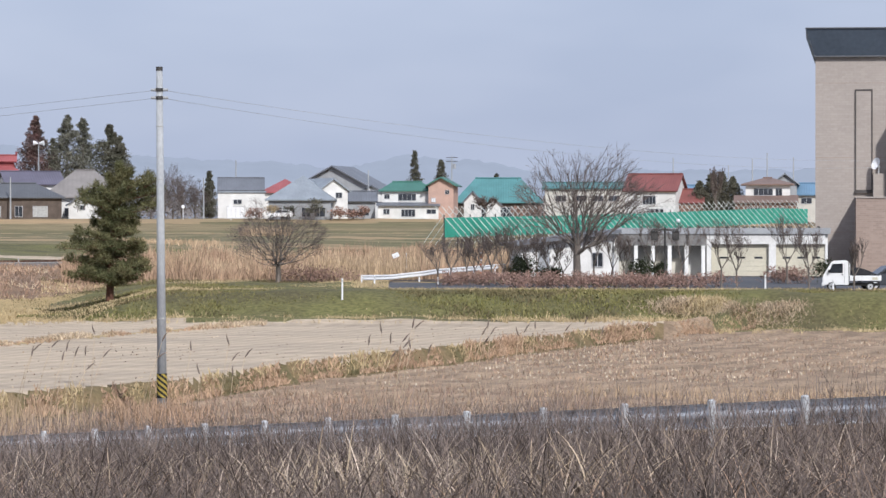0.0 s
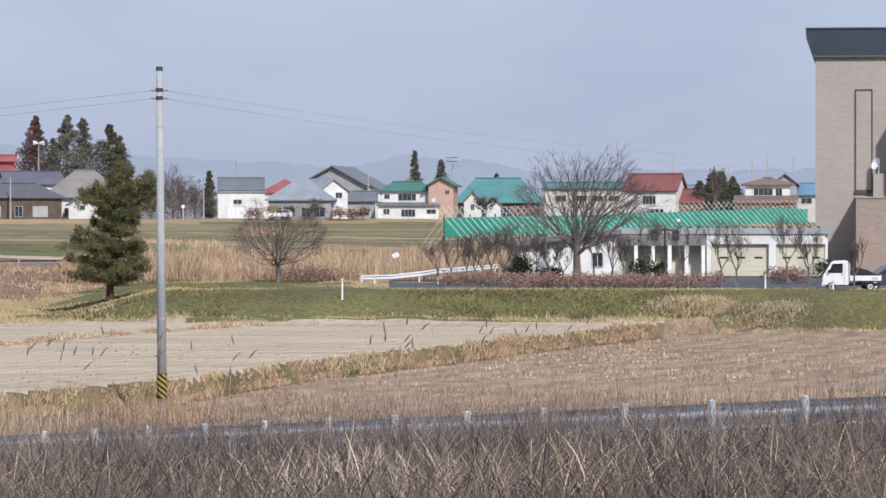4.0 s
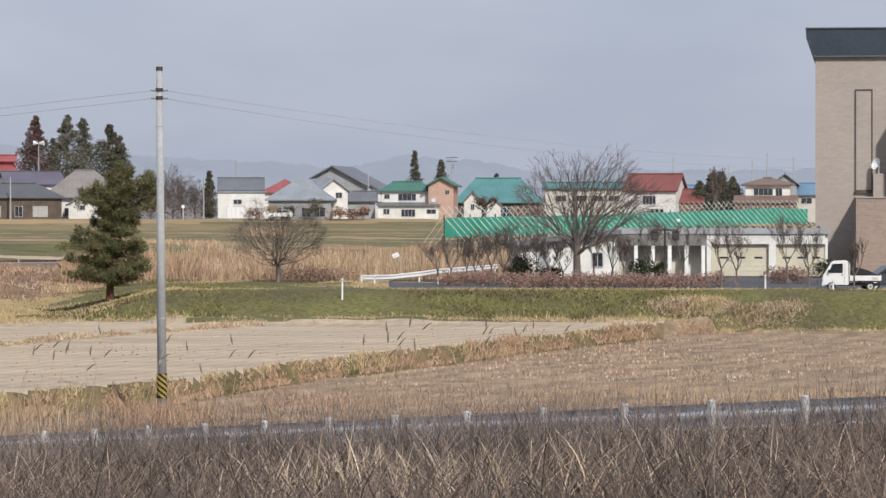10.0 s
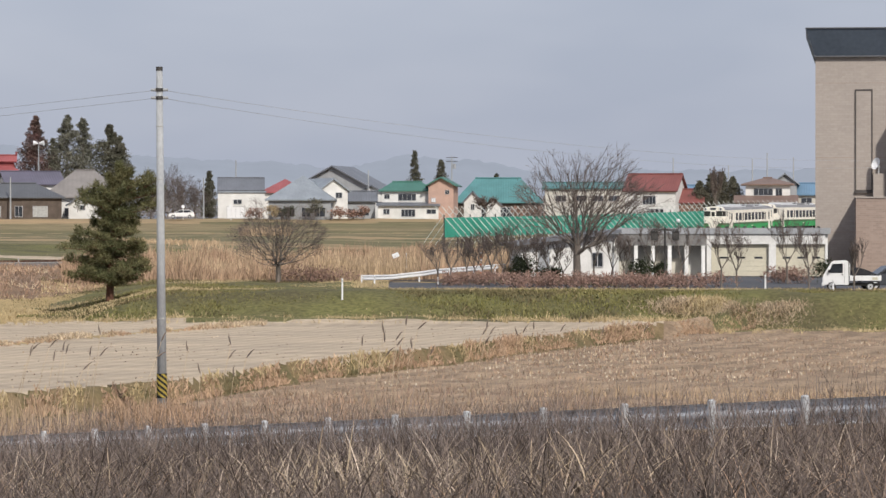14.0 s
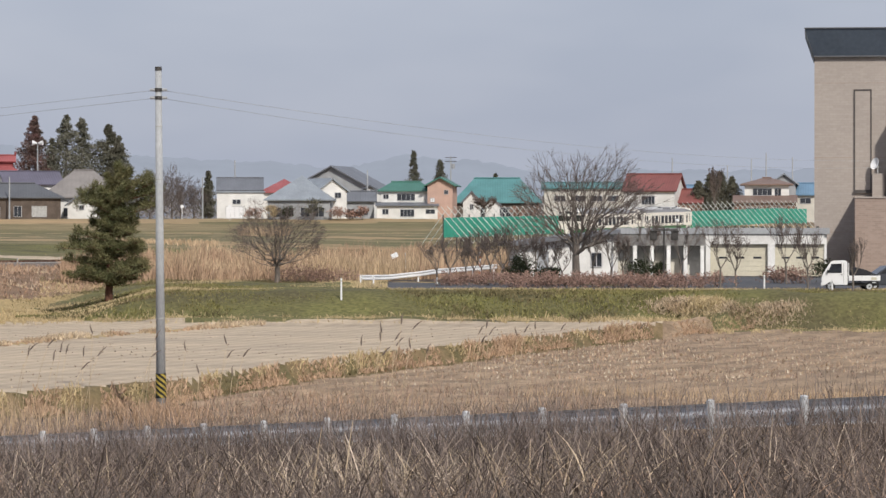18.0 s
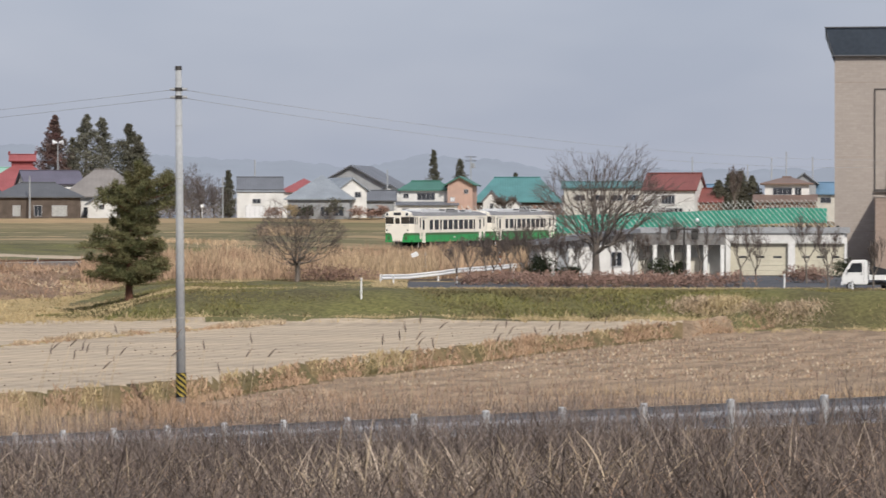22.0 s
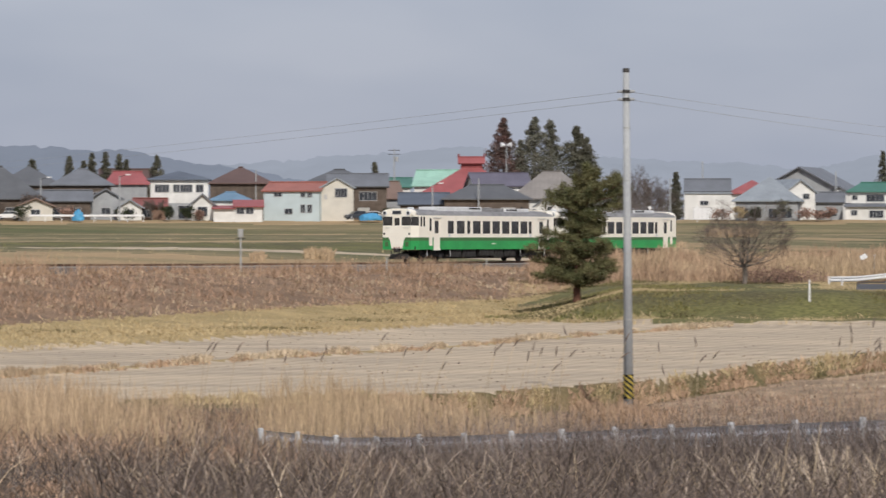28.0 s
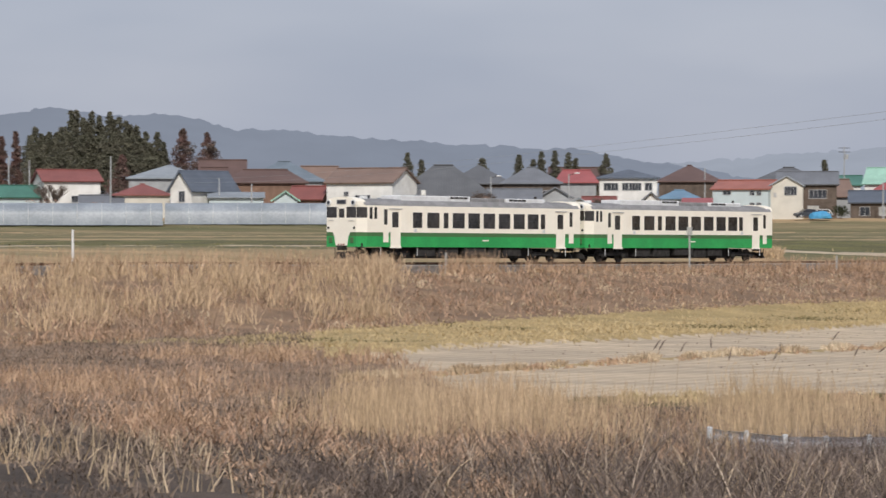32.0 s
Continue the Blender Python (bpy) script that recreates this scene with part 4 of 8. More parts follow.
F0 = 7.0
RF_UMBER = roofmat("umber sheet roof", (.13, .082, .072))
HS = [
    dict(b0=-288.5, b1=-277.5, r=581, foot=6.6, eave=9.6, ridge=11.0, roof="shed", rmat=RF_BLUEGREY, wall=GREYW, depth=5, over=.4, label="grey lean-to shed beside the white barn"),
    dict(b0=-262, b1=-252, r=588, foot=F0, eave=9.4, ridge=10.6, roof="gable", rmat=RF_RUST, wall=CREAMW, depth=6, wins=[(.5, .6, 1.6, 1.2)], label="small cream shed before the dark roofs"),
    dict(b0=-233, b1=-226, r=590, foot=F0, eave=9.2, ridge=10.4, roof="gable", rmat=RF_PALE, wall=WHITEW, depth=6, wins=[(.5, .8, 1.2, 1.0)], label="small white gabled shed by the guard rail"),
    dict(b0=-178, b1=-158, r=640, foot=F0, eave=14.0, ridge=16.8, roof="hip", inset=6, rmat=RF_DARK, wall=WOODW, depth=12, label="dark hipped roof behind the cream gable"),
    dict(b0=-26, b1=-16, r=612, foot=F0, eave=11.4, ridge=13.0, roof="gable", rmat=RF_SLATE, wall=WHITEW, depth=8, yaw=-14, wins=[(.5, 2.6, 1.4, 1.0)], label="white gabled house between grey roofs"),
    # roofs behind the village front, far left
    dict(b0=-341, b1=-328, r=640, foot=F0, eave=15.2, ridge=18.0, rmat=RF_UMBER, wall=BROWNW, depth=8, label="brown house showing over the roofs"),
    dict(b0=-348, b1=-326, r=628, foot=F0, eave=12.6, ridge=16.6, rmat=RF_UMBER, wall=WOODW, depth=11, roof="hip", inset=5, label="long umber roof behind the storehouse"),
    dict(b0=-311, b1=-301, r=660, foot=F0, eave=14.6, ridge=17.2, rmat=RF_RUST, wall=BROWNW, depth=9, label="faded brown roof behind the white barn"),
    dict(b0=-206, b1=-188, r=640, foot=F0, eave=14.0, ridge=17.2, roof="hip", inset=6, rmat=RF_UMBER, wall=WOODW, depth=12, label="dark house with an umber hipped roof"),
    dict(b0=-268, b1=-250, r=625, foot=F0, eave=13.4, ridge=17.0, roof="hip", inset=6, rmat=RF_DARK, wall=WOODW, depth=12, label="dark hipped farmhouse behind the front row"),
    dict(b0=-238, b1=-222, r=640, foot=F0, eave=13.6, ridge=16.6, rmat=RF_UMBER, wall=WOODW, depth=10, label="umber roof behind the white house"),
    # straight ahead, left to right
    dict(b0=-66.3, b1=-52.5, r=600, foot=F0, eave=11.6, ridge=11.9, roof="flat", wall=WHITEW, rmat=RF_PALE, depth=7, wins=[(.42, 2.6, 1.5, .85), (.38, .05, 3.2, 2.2, LAMPW)], over=.25, label="white flat-roofed garage house with a shutter door"),
    dict(b0=-66, b1=-53, r=612, foot=F0, eave=12.2, ridge=14.3, rmat=RF_SLATE, depth=9, over=.4, label="house with a blue grey sheet roof behind the white garage"),
    dict(b0=-53, b1=-40, r=616, foot=F0, eave=11.8, ridge=14.4, roof="hip", rmat=RF_RED, depth=10, label="low house under a bright red sheet roof"),
    dict(b0=-51.5, b1=-33, r=588, foot=F0, eave=10.2, ridge=14.6, rmat=RF_PALE, wall=GREYW, depth=12, yaw=-6, inset=6, wins=[(.15, .3, 1.6, 1.7), (.35, .3, 1.6, 1.7), (.6, .3, 1.6, 1.7), (.82, .3, 2.0, 1.7)], roof="hip", label="large house with a wide pale grey sheet roof"),
    dict(b0=-37.5, b1=-27.5, r=592, foot=F0, eave=11.9, ridge=13.9, roof="gable", rmat=RF_PALE, wall=WHITEW, depth=8, yaw=28, wins=[(.7, 3.6, 1.3, 1.0), (.3, .8, 1.4, 1.1)], over=.5, label="grey-walled gable end of the wide house"),
    dict(b0=-43.5, b1=-21.5, r=640, foot=F0, eave=13.2, ridge=17.0, roof="gable", rmat=RF_SLATE, wall=GREYW, depth=16, yaw=-14, over=.9, label="big dark-roofed house behind the others"),
    dict(b0=-30, b1=-20, r=597, foot=F0, eave=10.2, ridge=11.7, rmat=RF_SLATE, wall=GREYW, depth=6, wins=[(.3, .6, 1.5, 1.2), (.7, .6, 1.5, 1.2)], label="low grey annexe with a slate sheet roof"),
    dict(b0=-19.2, b1=-1.3, r=594, foot=F0, eave=9.35, ridge=10.0, roof="shed", wall=WHITEW, rmat=RF_SLATE, depth=4, wins=[(.14, .75, 1.15, 1.0), (.5, .35, 2.5, 1.35), (.88, .85, 1.7, .85)], over=.5, label="white ground floor of the green-roofed house"),
    dict(b0=-18.0, b1=-3.2, r=598, foot=F0, eave=11.9, ridge=13.6, rmat=RF_GREEN, wall=WHITEW, depth=7, wins=[(.5, 3.2, 3.2, 1.3), (.1, 3.5, 1.0, .9)], roof="hip", inset=2.5, label="white upper floor under a dark green sheet roof"),
    dict(b0=-4.3, b1=3.1, r=596, foot=F0, eave=13.0, ridge=14.2, roof="gable", rmat=RF_GREEN, wall=PINKW, depth=8, yaw=-6, wins=[(.75, 4.3, .8, .8), (.2, 2.9, .8, .8, LAMPW)], over=.7, label="pink-rendered wing with a green gable roof"),
    dict(b0=4.0, b1=28.5, r=618, foot=F0, eave=10.0, ridge=14.6, roof="hip", rmat=RF_TEAL, wall=WOODW, depth=14, inset=4, wins=[(.3, .4, 2.5, 1.8), (.6, .4, 2.5, 1.8)], label="broad farmhouse under a teal hipped sheet roof"),
    dict(b0=6.2, b1=11.3, r=606, foot=F0, eave=10.2, ridge=11.9, roof="gable", rmat=RF_SLATE, wall=WHITEW, depth=5, wins=[(.5, 1.6, .7, 1.1)], over=.5, label="white gabled porch of the teal-roofed farmhouse"),
    dict(b0=12.8, b1=17, r=606, foot=F0, eave=9.6, ridge=10.6, roof="gable", rmat=RF_SLATE, wall=WHITEW, depth=4, over=.4, label="small white shed with a slate gable roof"),
    dict(b0=30, b1=54, r=625, foot=F0, eave=12.7, ridge=13.6, rmat=RF_TEAL, wall=CREAMW, depth=8, wins=[(.2, 3.3, 2, 1.1), (.45, 3.3, 2, 1.1), (.65, 3.3, 2, 1.1), (.85, 3.3, 2, 1.1)], label="cream two-storey building with a teal roof behind a bare tree"),
    dict(b0=53.5, b1=68.6, r=600, foot=F0, eave=12.1, ridge=14.8, rmat=RF_BROWN, wall=WHITEW, depth=9, wins=[(.22, 2.4, .9, 1.7, CURTAIN), (.48, 2.5, 2.4, 1.6), (.6, .2, 3, 1.6)], yaw=-12, label="white house with a red brown sheet roof"),
    dict(b0=68.4, b1=76.5, r=602, foot=F0, eave=9.9, ridge=12.1, rmat=RF_BROWN, wall=BROWNW, depth=7, over=.4, label="low brown annexe of the red-brown-roofed house"),
    dict(b0=69, b1=76, r=640, foot=F0, eave=12, ridge=13.3, rmat=RF_BLUE, wall=WHITEW, depth=7, label="house with a bright blue roof behind the annexe"),
    dict(b0=89, b1=102, r=600, foot=F0, eave=13.0, ridge=14.3, roof="hip", rmat=RF_RUST, wall=WHITEW, depth=8, wins=[(.4, 4.1, 3.4, 1.3), (.75, 3.9, 1.2, 1.5)], over=.8, low=(3.4, WOODW), label="white upper storey house with a brown hipped roof"),
    dict(b0=86, b1=104, r=596, foot=F0, eave=9.9, ridge=11.2, roof="shed", rmat=RF_RUST, wall=BROWNW, depth=4, wins=[(.3, .4, 2.5, 1.6), (.7, .4, 2.5, 1.6)], label="brown lean-to veranda along a white house"),
    dict(b0=97, b1=104, r=618, foot=F0, eave=13.6, ridge=15.2, roof="gable", rmat=RF_PALE, wall=GREYW, depth=8, label="house with a pale gable behind the brown roof"),
    dict(b0=103, b1=122, r=620, foot=F0, eave=11.5, ridge=13.4, rmat=RF_BLUE, wall=CREAMW, depth=9, wins=[(.2, 2.8, 2, 1.1), (.5, 2.8, 2, 1.1)], label="cream house with a blue sheet roof"),
    # village to the left of the pine
    dict(b0=-144, b1=-114, r=642, foot=F0, eave=11.6, ridge=18.0, roof="hip", rmat=RF_RED, wall=WOODW, depth=20, inset=10.2, over=1.0, label="temple hall with a tall red hipped roof"),
    dict(b0=-146, b1=-134, r=664, foot=F0, eave=14.0, ridge=16.9, rmat=RF_MINT, wall=WHITEW, depth=10, yaw=-10, label="house with a mint green sheet roof"),
    dict(b0=-160, b1=-147, r=690, foot=F0, eave=14.0, ridge=15.8, rmat=RF_GREEN, wall=WHITEW, depth=12, label="long dark green roof behind the village"),
    dict(b0=-128, b1=-111.5, r=622, foot=F0, eave=13.4, ridge=15.6, rmat=RF_PURPLE, wall=WHITEW, depth=10, yaw=10, label="white storehouse with a grey violet sheet roof"),
    dict(b0=-116.5, b1=-94, r=606, foot=F0, eave=10.8, ridge=15.8, roof="hip", rmat=RF_THATCH, wall=WHITEW, depth=14, inset=6.0, over=.9, wins=[(.3, .4, 1.8, 1.6), (.75, .4, 2.4, 1.6)], label="farmhouse with a broad weathered grey hipped roof"),
    dict(b0=-110, b1=-102.5, r=597, foot=F0, eave=9.6, ridge=11.2, roof="gable", rmat=RF_SLATE, wall=WHITEW, depth=7, wins=[(.55, 1.5, .9, .9)], over=.6, label="white gabled wing of the grey-roofed farmhouse"),
    dict(b0=-137, b1=-112, r=592, foot=F0, eave=10.6, ridge=13.2, roof="hip", inset=5, rmat=RF_DARK, wall=WOODW, depth=9, wins=[(.25, .3, 1.3, 1.9, CURTAIN), (.5, .3, 1.4, 1.9), (.75, .3, 2.6, 1.9, CURTAIN)], label="long dark wooden farmhouse with a dark tiled roof"),
    dict(b0=-150, b1=-136, r=594, foot=F0, eave=9.8, ridge=11.6, rmat=RF_NAVY, wall=WOODW, depth=8, wins=[(.3, .4, 1.8, 1.6), (.7, .4, 1.8, 1.6, CURTAIN)], label="low dark shed with a navy roof"),
    dict(b0=-163, b1=-149, r=606, foot=F0, eave=11.0, ridge=13.8, rmat=RF_RUST, wall=GREYW, depth=9, wins=[(.4, .6, 1.8, 1.4)], yaw=14, label="grey house with a faded brown roof"),
    dict(b0=-173.4, b1=-163.8, r=588, foot=F0, eave=12.6, ridge=14.2, roof="gable", rmat=RF_PALE, wall=CREAMW, depth=9, wins=[(.62, 3.9, 2.2, 1.6), (.15, 3.6, .5, .8, ALU)], over=.4, label="cream gabled two-storey house beside the meadow"),
    dict(b0=-171, b1=-154, r=596, foot=F0, eave=13.0, ridge=15.0, rmat=RF_SLATE, wall=WOODW, depth=9, wins=[(.6, 3.4, 1.6, 1.6), (.75, 3.4, 1.6, 1.6), (.6, .4, 2, 1.8, CURTAIN)], label="dark wing with a slate roof behind the cream gable"),
    dict(b0=-190.6, b1=-173.6, r=588, foot=F0, eave=12.0, ridge=13.4, rmat=RF_ORANGE, wall=PALEBLUE, depth=9, wins=[(.26, 4.0, 1.5, .8), (.45, 1.0, 1.5, 1.0), (.71, 3.9, .9, .9), (.83, 3.9, .9, .9), (.71, 1.2, .9, 1.5), (.83, 1.2, .9, 1.5)], over=.45, yaw=-16, label="pale blue two-storey house with a faded orange roof"),
    dict(b0=-205, b1=-199, r=584, foot=F0, eave=9.0, ridge=9.5, roof="shed", rmat=RF_RED, wall=WHITEW, depth=4, label="white garden shed with a red lean-to roof"),
    dict(b0=-198.9, b1=-190.6, r=584, foot=F0, eave=9.3, ridge=10.5, roof="shed", rmat=RF_RED, wall=WHITEW, depth=4, wins=[(.22, 1.0, 1.4, 1.1), (.55, 1.0, 1.4, 1.1)], label="low white shed with windows and a red roof"),
    dict(b0=-205.5, b1=-194.5, r=592, foot=F0, eave=10.4, ridge=11.9, rmat=RF_BLUE, wall=WHITEW, depth=8, roof="hip", inset=3, label="small house with a bright blue sheet roof"),
    dict(b0=-211.5, b1=-205, r=587, foot=F0, eave=9.8, ridge=11.4, roof="gable", rmat=RF_SLATE, wall=WHITEW, depth=6, wins=[(.5, .6, 1.8, 1.7)], label="white gabled storehouse with an open front"),
    dict(b0=-223.5, b1=-206.5, r=600, foot=F0, eave=14.1, ridge=15.8, roof="hip", rmat=RF_NAVY, wall=WHITEW, depth=10, inset=6, wins=[(.2, 4.9, 2.6, 1.4), (.45, 4.9, 1.2, 1.4), (.62, 4.9, 2.2, 1.4), (.85, 4.9, 1.4, 1.4), (.25, .4, 3.0, 2.0), (.72, .2, 5.0, 2.4)], low=(3.0, GREYW), label="white two-storey house with a navy hipped roof"),
    dict(b0=-236, b1=-224.5, r=622, foot=F0, eave=13.6, ridge=16.0, roof="hip", inset=1.6, rmat=RF_RED, wall=GREYW, depth=9, label="house with a bright red roof behind the village front"),
    dict(b0=-252, b1=-235, r=605, foot=F0, eave=13.2, ridge=16.2, rmat=RF_SLATE, wall=WOODW, depth=11, wins=[(.3, 3.6, 2, 1.4), (.55, 3.6, 2, 1.4), (.8, 3.6, 2, 1.4)], roof="hip", inset=5, label="dark two-storey house with a slate roof and veranda"),
    dict(b0=-241, b1=-232, r=597, foot=F0, eave=10.8, ridge=12.4, roof="gable", rmat=RF_SLATE, wall=GREYW, depth=7, wins=[(.5, 1, 1.6, 1.2)], label="grey gabled house with a slate roof"),
    dict(b0=-256, b1=-241, r=595, foot=F0, eave=10.4, ridge=12.0, rmat=RF_SLATE, wall=WOODW, depth=6, wins=[(.3, .4, 2, 1.7), (.7, .4, 2, 1.7)], label="low dark house front with a slate roof"),
    dict(b0=-228, b1=-219, r=594, foot=F0, eave=9.4, ridge=10.6, rmat=RF_BROWN, wall=BROWNW, depth=5, wins=[(.4, .5, 1.6, 1.3)], label="small brown shed with a brown roof"),
    dict(b0=-284, b1=-255, r=592, foot=F0, eave=10.6, ridge=16.4, rmat=RF_DARK, wall=WOODW, depth=14, wins=[(.3, .4, 2.4, 1.8), (.7, .4, 2.4, 1.8)], roof="hip", inset=7.5, label="large farmhouse with a tall dark roof"),
    # village at the far left
    dict(b0=-305, b1=-283.5, r=586, foot=F0, eave=13.2, ridge=15.5, rmat=RF_RUST, wall=WHITEW, depth=10, yaw=-26, wins=[(.3, 3.8, .9, .8), (.55, 2.6, 3, 1.4)], label="white barn with a faded brown roof"),
    dict(b0=-334, b1=-310, r=612, foot=F0, eave=13.4, ridge=15.9, rmat=RF_UMBER, wall=BROWNW, depth=8, roof="hip", inset=4, label="brown two-storey house with a brown roof"),
    dict(b0=-350.5, b1=-343, r=590, foot=F0, eave=12.2, ridge=15.2, roof="gable", rmat=RF_NAVY, wall=WHITEW, depth=14, yaw=-35, wins=[(.55, 2.8, 1.3, 1.9)], over=.6, label="white gabled storehouse with a dark blue roof"),
    dict(b0=-362, b1=-339, r=612, foot=F0, eave=14.2, ridge=16.8, roof="hip", rmat=RF_PALE, wall=GREYW, depth=14, inset=9, label="hall with a broad pale grey hipped roof"),
    dict(b0=-366, b1=-350, r=594, foot=F0, eave=11.0, ridge=13.0, roof="hip", rmat=RF_BROWN, wall=CREAMW, depth=8, inset=5, wins=[(.3, .5, 2, 1.5)], label="low house with a dull red hipped roof"),
    dict(b0=-387, b1=-370, r=600, foot=F0, eave=13.6, ridge=15.4, rmat=RF_BROWN, wall=WHITEW, depth=8, yaw=14, wins=[(.2, 3.0, 1.2, 1.2), (.6, 2.8, 2.4, 1.2)], label="white house with a red brown roof before the cedar grove"),
    dict(b0=-404, b1=-388, r=600, foot=F0, eave=10.8, ridge=12.6, rmat=RF_GREEN, wall=PALEBLUE, depth=7, wins=[(.4, .8, 2, 1.2)], label="pale blue shed with a green roof"),
    dict(b0=-338.5, b1=-322.5, r=588, foot=F0, eave=10.6, ridge=11.6, roof="shed", rmat=RF_PALE, wall=PALEBLUE, depth=6, wins=[(.2, .8, 2.2, 1.6)], label="pale blue workshop with a lean-to roof"),
    dict(b0=-315, b1=-305.5, r=590, foot=F0, eave=10.4, ridge=12.4, roof="eave", rmat=RF_BROWN, wall=BROWNW, depth=7, yaw=-14, label="brown shed with a red sheet roof"),
    dict(b0=-319.5, b1=-312.5, r=588, foot=F0, eave=10.2, ridge=11.6, roof="gable", rmat=RF_MINT, wall=PALEBLUE, depth=6, wins=[(.5, 1.0, 1.4, 1.1)], label="pale green gabled shed"),
    dict(b0=-376, b1=-364, r=592, foot=F0, eave=9.6, ridge=10.8, rmat=RF_SLATE, wall=CREAMW, depth=6, wins=[(.5, .4, 2, 1.6)], label="low cream shed with a slate roof"),
    dict(b0=-328, b1=-305, r=650, foot=F0, eave=14.2, ridge=18.2, roof="hip", inset=7, rmat=RF_BLUEGREY, wall=GREYW, depth=14, label="house with a blue grey roof behind the village"),
]
for row in HS:
    house(**row)


# ---- fast mesh builders ----
def raw_mesh(name, verts, faces, material, parent=None, label="", m=None, smooth_on=False):
    me = bpy.data.meshes.new(name)
    verts, faces = np.asarray(verts, np.float32), np.asarray(faces, np.int32)
    k = faces.shape[1]
    me.vertices.add(len(verts))
    me.vertices.foreach_set("co", verts.ravel())
    me.loops.add(len(faces) * k)
    me.loops.foreach_set("vertex_index", faces.ravel())
    me.polygons.add(len(faces))
    me.polygons.foreach_set("loop_start", np.arange(0, len(faces) * k, k, dtype=np.int32))
    if smooth_on:
        me.polygons.foreach_set("use_smooth", np.ones(len(faces), bool))
    me.update(calc_edges=True)
    return put(name, me, material, parent, label, m)


def tubes(segs, n=5):
    """Verts and faces of tapered tubes: rows of p, q, r0, r1."""
    V, Fs = [], []
    ang = np.arange(n) * 2 * math.pi / n
    base = 0
    for p, q, r0, r1 in segs:
        d = (q - p).normalized()
        u = d.orthogonal().normalized()
        v = d.cross(u)
        for c, r in ((p, r0), (q, r1)):
            for a in ang:
                V.append(c + u * (math.cos(a) * r) + v * (math.sin(a) * r))
        for j in range(n):
            k = (j + 1) % n
            Fs.append((base + j, base + k, base + n + k, base + n + j))
        base += 2 * n
    return [tuple(v) for v in V], Fs


def grow(rng, p, d, length, r, depth, out, spread=.6, up=.15, kids=(2, 3), shrink=.72, bend=.18):
    """Branches that fork from p along d: fills out with (p, q, r0, r1, depth)."""
    steps = 3 if depth > 1 else 2
    for i in range(steps):
        d = (d + Vector((rng.uniform(-1, 1), rng.uniform(-1, 1), rng.uniform(-.6, 1) * .8)) * bend + Vector((0, 0, up * .3))).normalized()
        q = p + d * (length / steps)
        r1 = r * (.86 if depth else .6)
        out.append((p, q, r, r1, depth))
        if depth > 0 and i < steps - 1 and rng.random() < .6:
            side = Vector((rng.uniform(-1, 1), rng.uniform(-1, 1), rng.uniform(0, .8))).normalized()
            grow(rng, q, (d + side * spread).normalized(), length * shrink * .8, r1 * .6, depth - 1, out, spread, up, kids, shrink, bend)
        p, r = q, r1
    if depth > 0:
        for _ in range(rng.randint(*kids)):
            side = Vector((rng.uniform(-1, 1), rng.uniform(-1, 1), rng.uniform(-.2, .7))).normalized()
            grow(rng, p, (d + side * spread + Vector((0, 0, up))).normalized(), length * shrink * rng.uniform(.8, 1.15), r * .68, depth - 1, out, spread, up, kids, shrink, bend)


def bare_tree(name, where, height, width, seed, depth=5, stems=3, trunk=.16, base=.25, label="", category="tree", spread=.62, up=.12, thin=.006, group="", bend=.18, flare=.45, limb=.66):
    rng = random.Random(seed)
    segs = []
    fork = height * base
    top = Vector((rng.uniform(-.1, .1), 0, fork))
    segs.append((Vector((0, 0, -.3)), top * .5, trunk * 1.25, trunk * 1.05, 9))
    segs.append((top * .5, top, trunk * 1.05, trunk * .95, 9))
    for i in range(stems):
        a = i * 2 * math.pi / stems + rng.uniform(-.4, .4)
        k = flare * (1 if flare < .6 else (.35, 1, 1.5)[i % 3])
        d = Vector((math.cos(a) * k, math.sin(a) * k, .9)).normalized()
        grow(rng, top, d, height * .27, trunk * limb, depth, segs, spread, up, bend=bend)
    zs = [s[1].z for s in segs]
    xs = [abs(s[1].x) for s in segs] + [abs(s[1].y) for s in segs]
    kz, kx = height / max(zs), width / 2 / np.percentile(xs, 99)
    sc = lambda v: Vector((v.x * (1 if v.z < fork * .8 else kx), v.y * (1 if v.z < fork * .8 else kx), v.z * kz if v.z > 0 else v.z))
    segs = [(sc(p), sc(q), max(r0, thin), max(r1, thin * .8), d) for p, q, r0, r1, d in segs]
    t = thing(name, Matrix.Translation(where), label, category, group)
    for nm, test, n, mt in (("trunk", lambda d: d == 9, 10, BARK), ("limb", lambda d: 2 <= d < 9, 5, BARK), ("twigs", lambda d: d < 2, 3, TWIG)):
        rows = [s[:4] for s in segs if test(s[4])]
        if rows:
            V, Fs = tubes(rows, n)
            o = raw_mesh({"limb": "branchwork", "twigs": "twigwork"}.get(nm, nm), V, Fs, mt, t, smooth_on=True)
            if nm != "trunk":
                o["kind"] = "stuff"
    return t


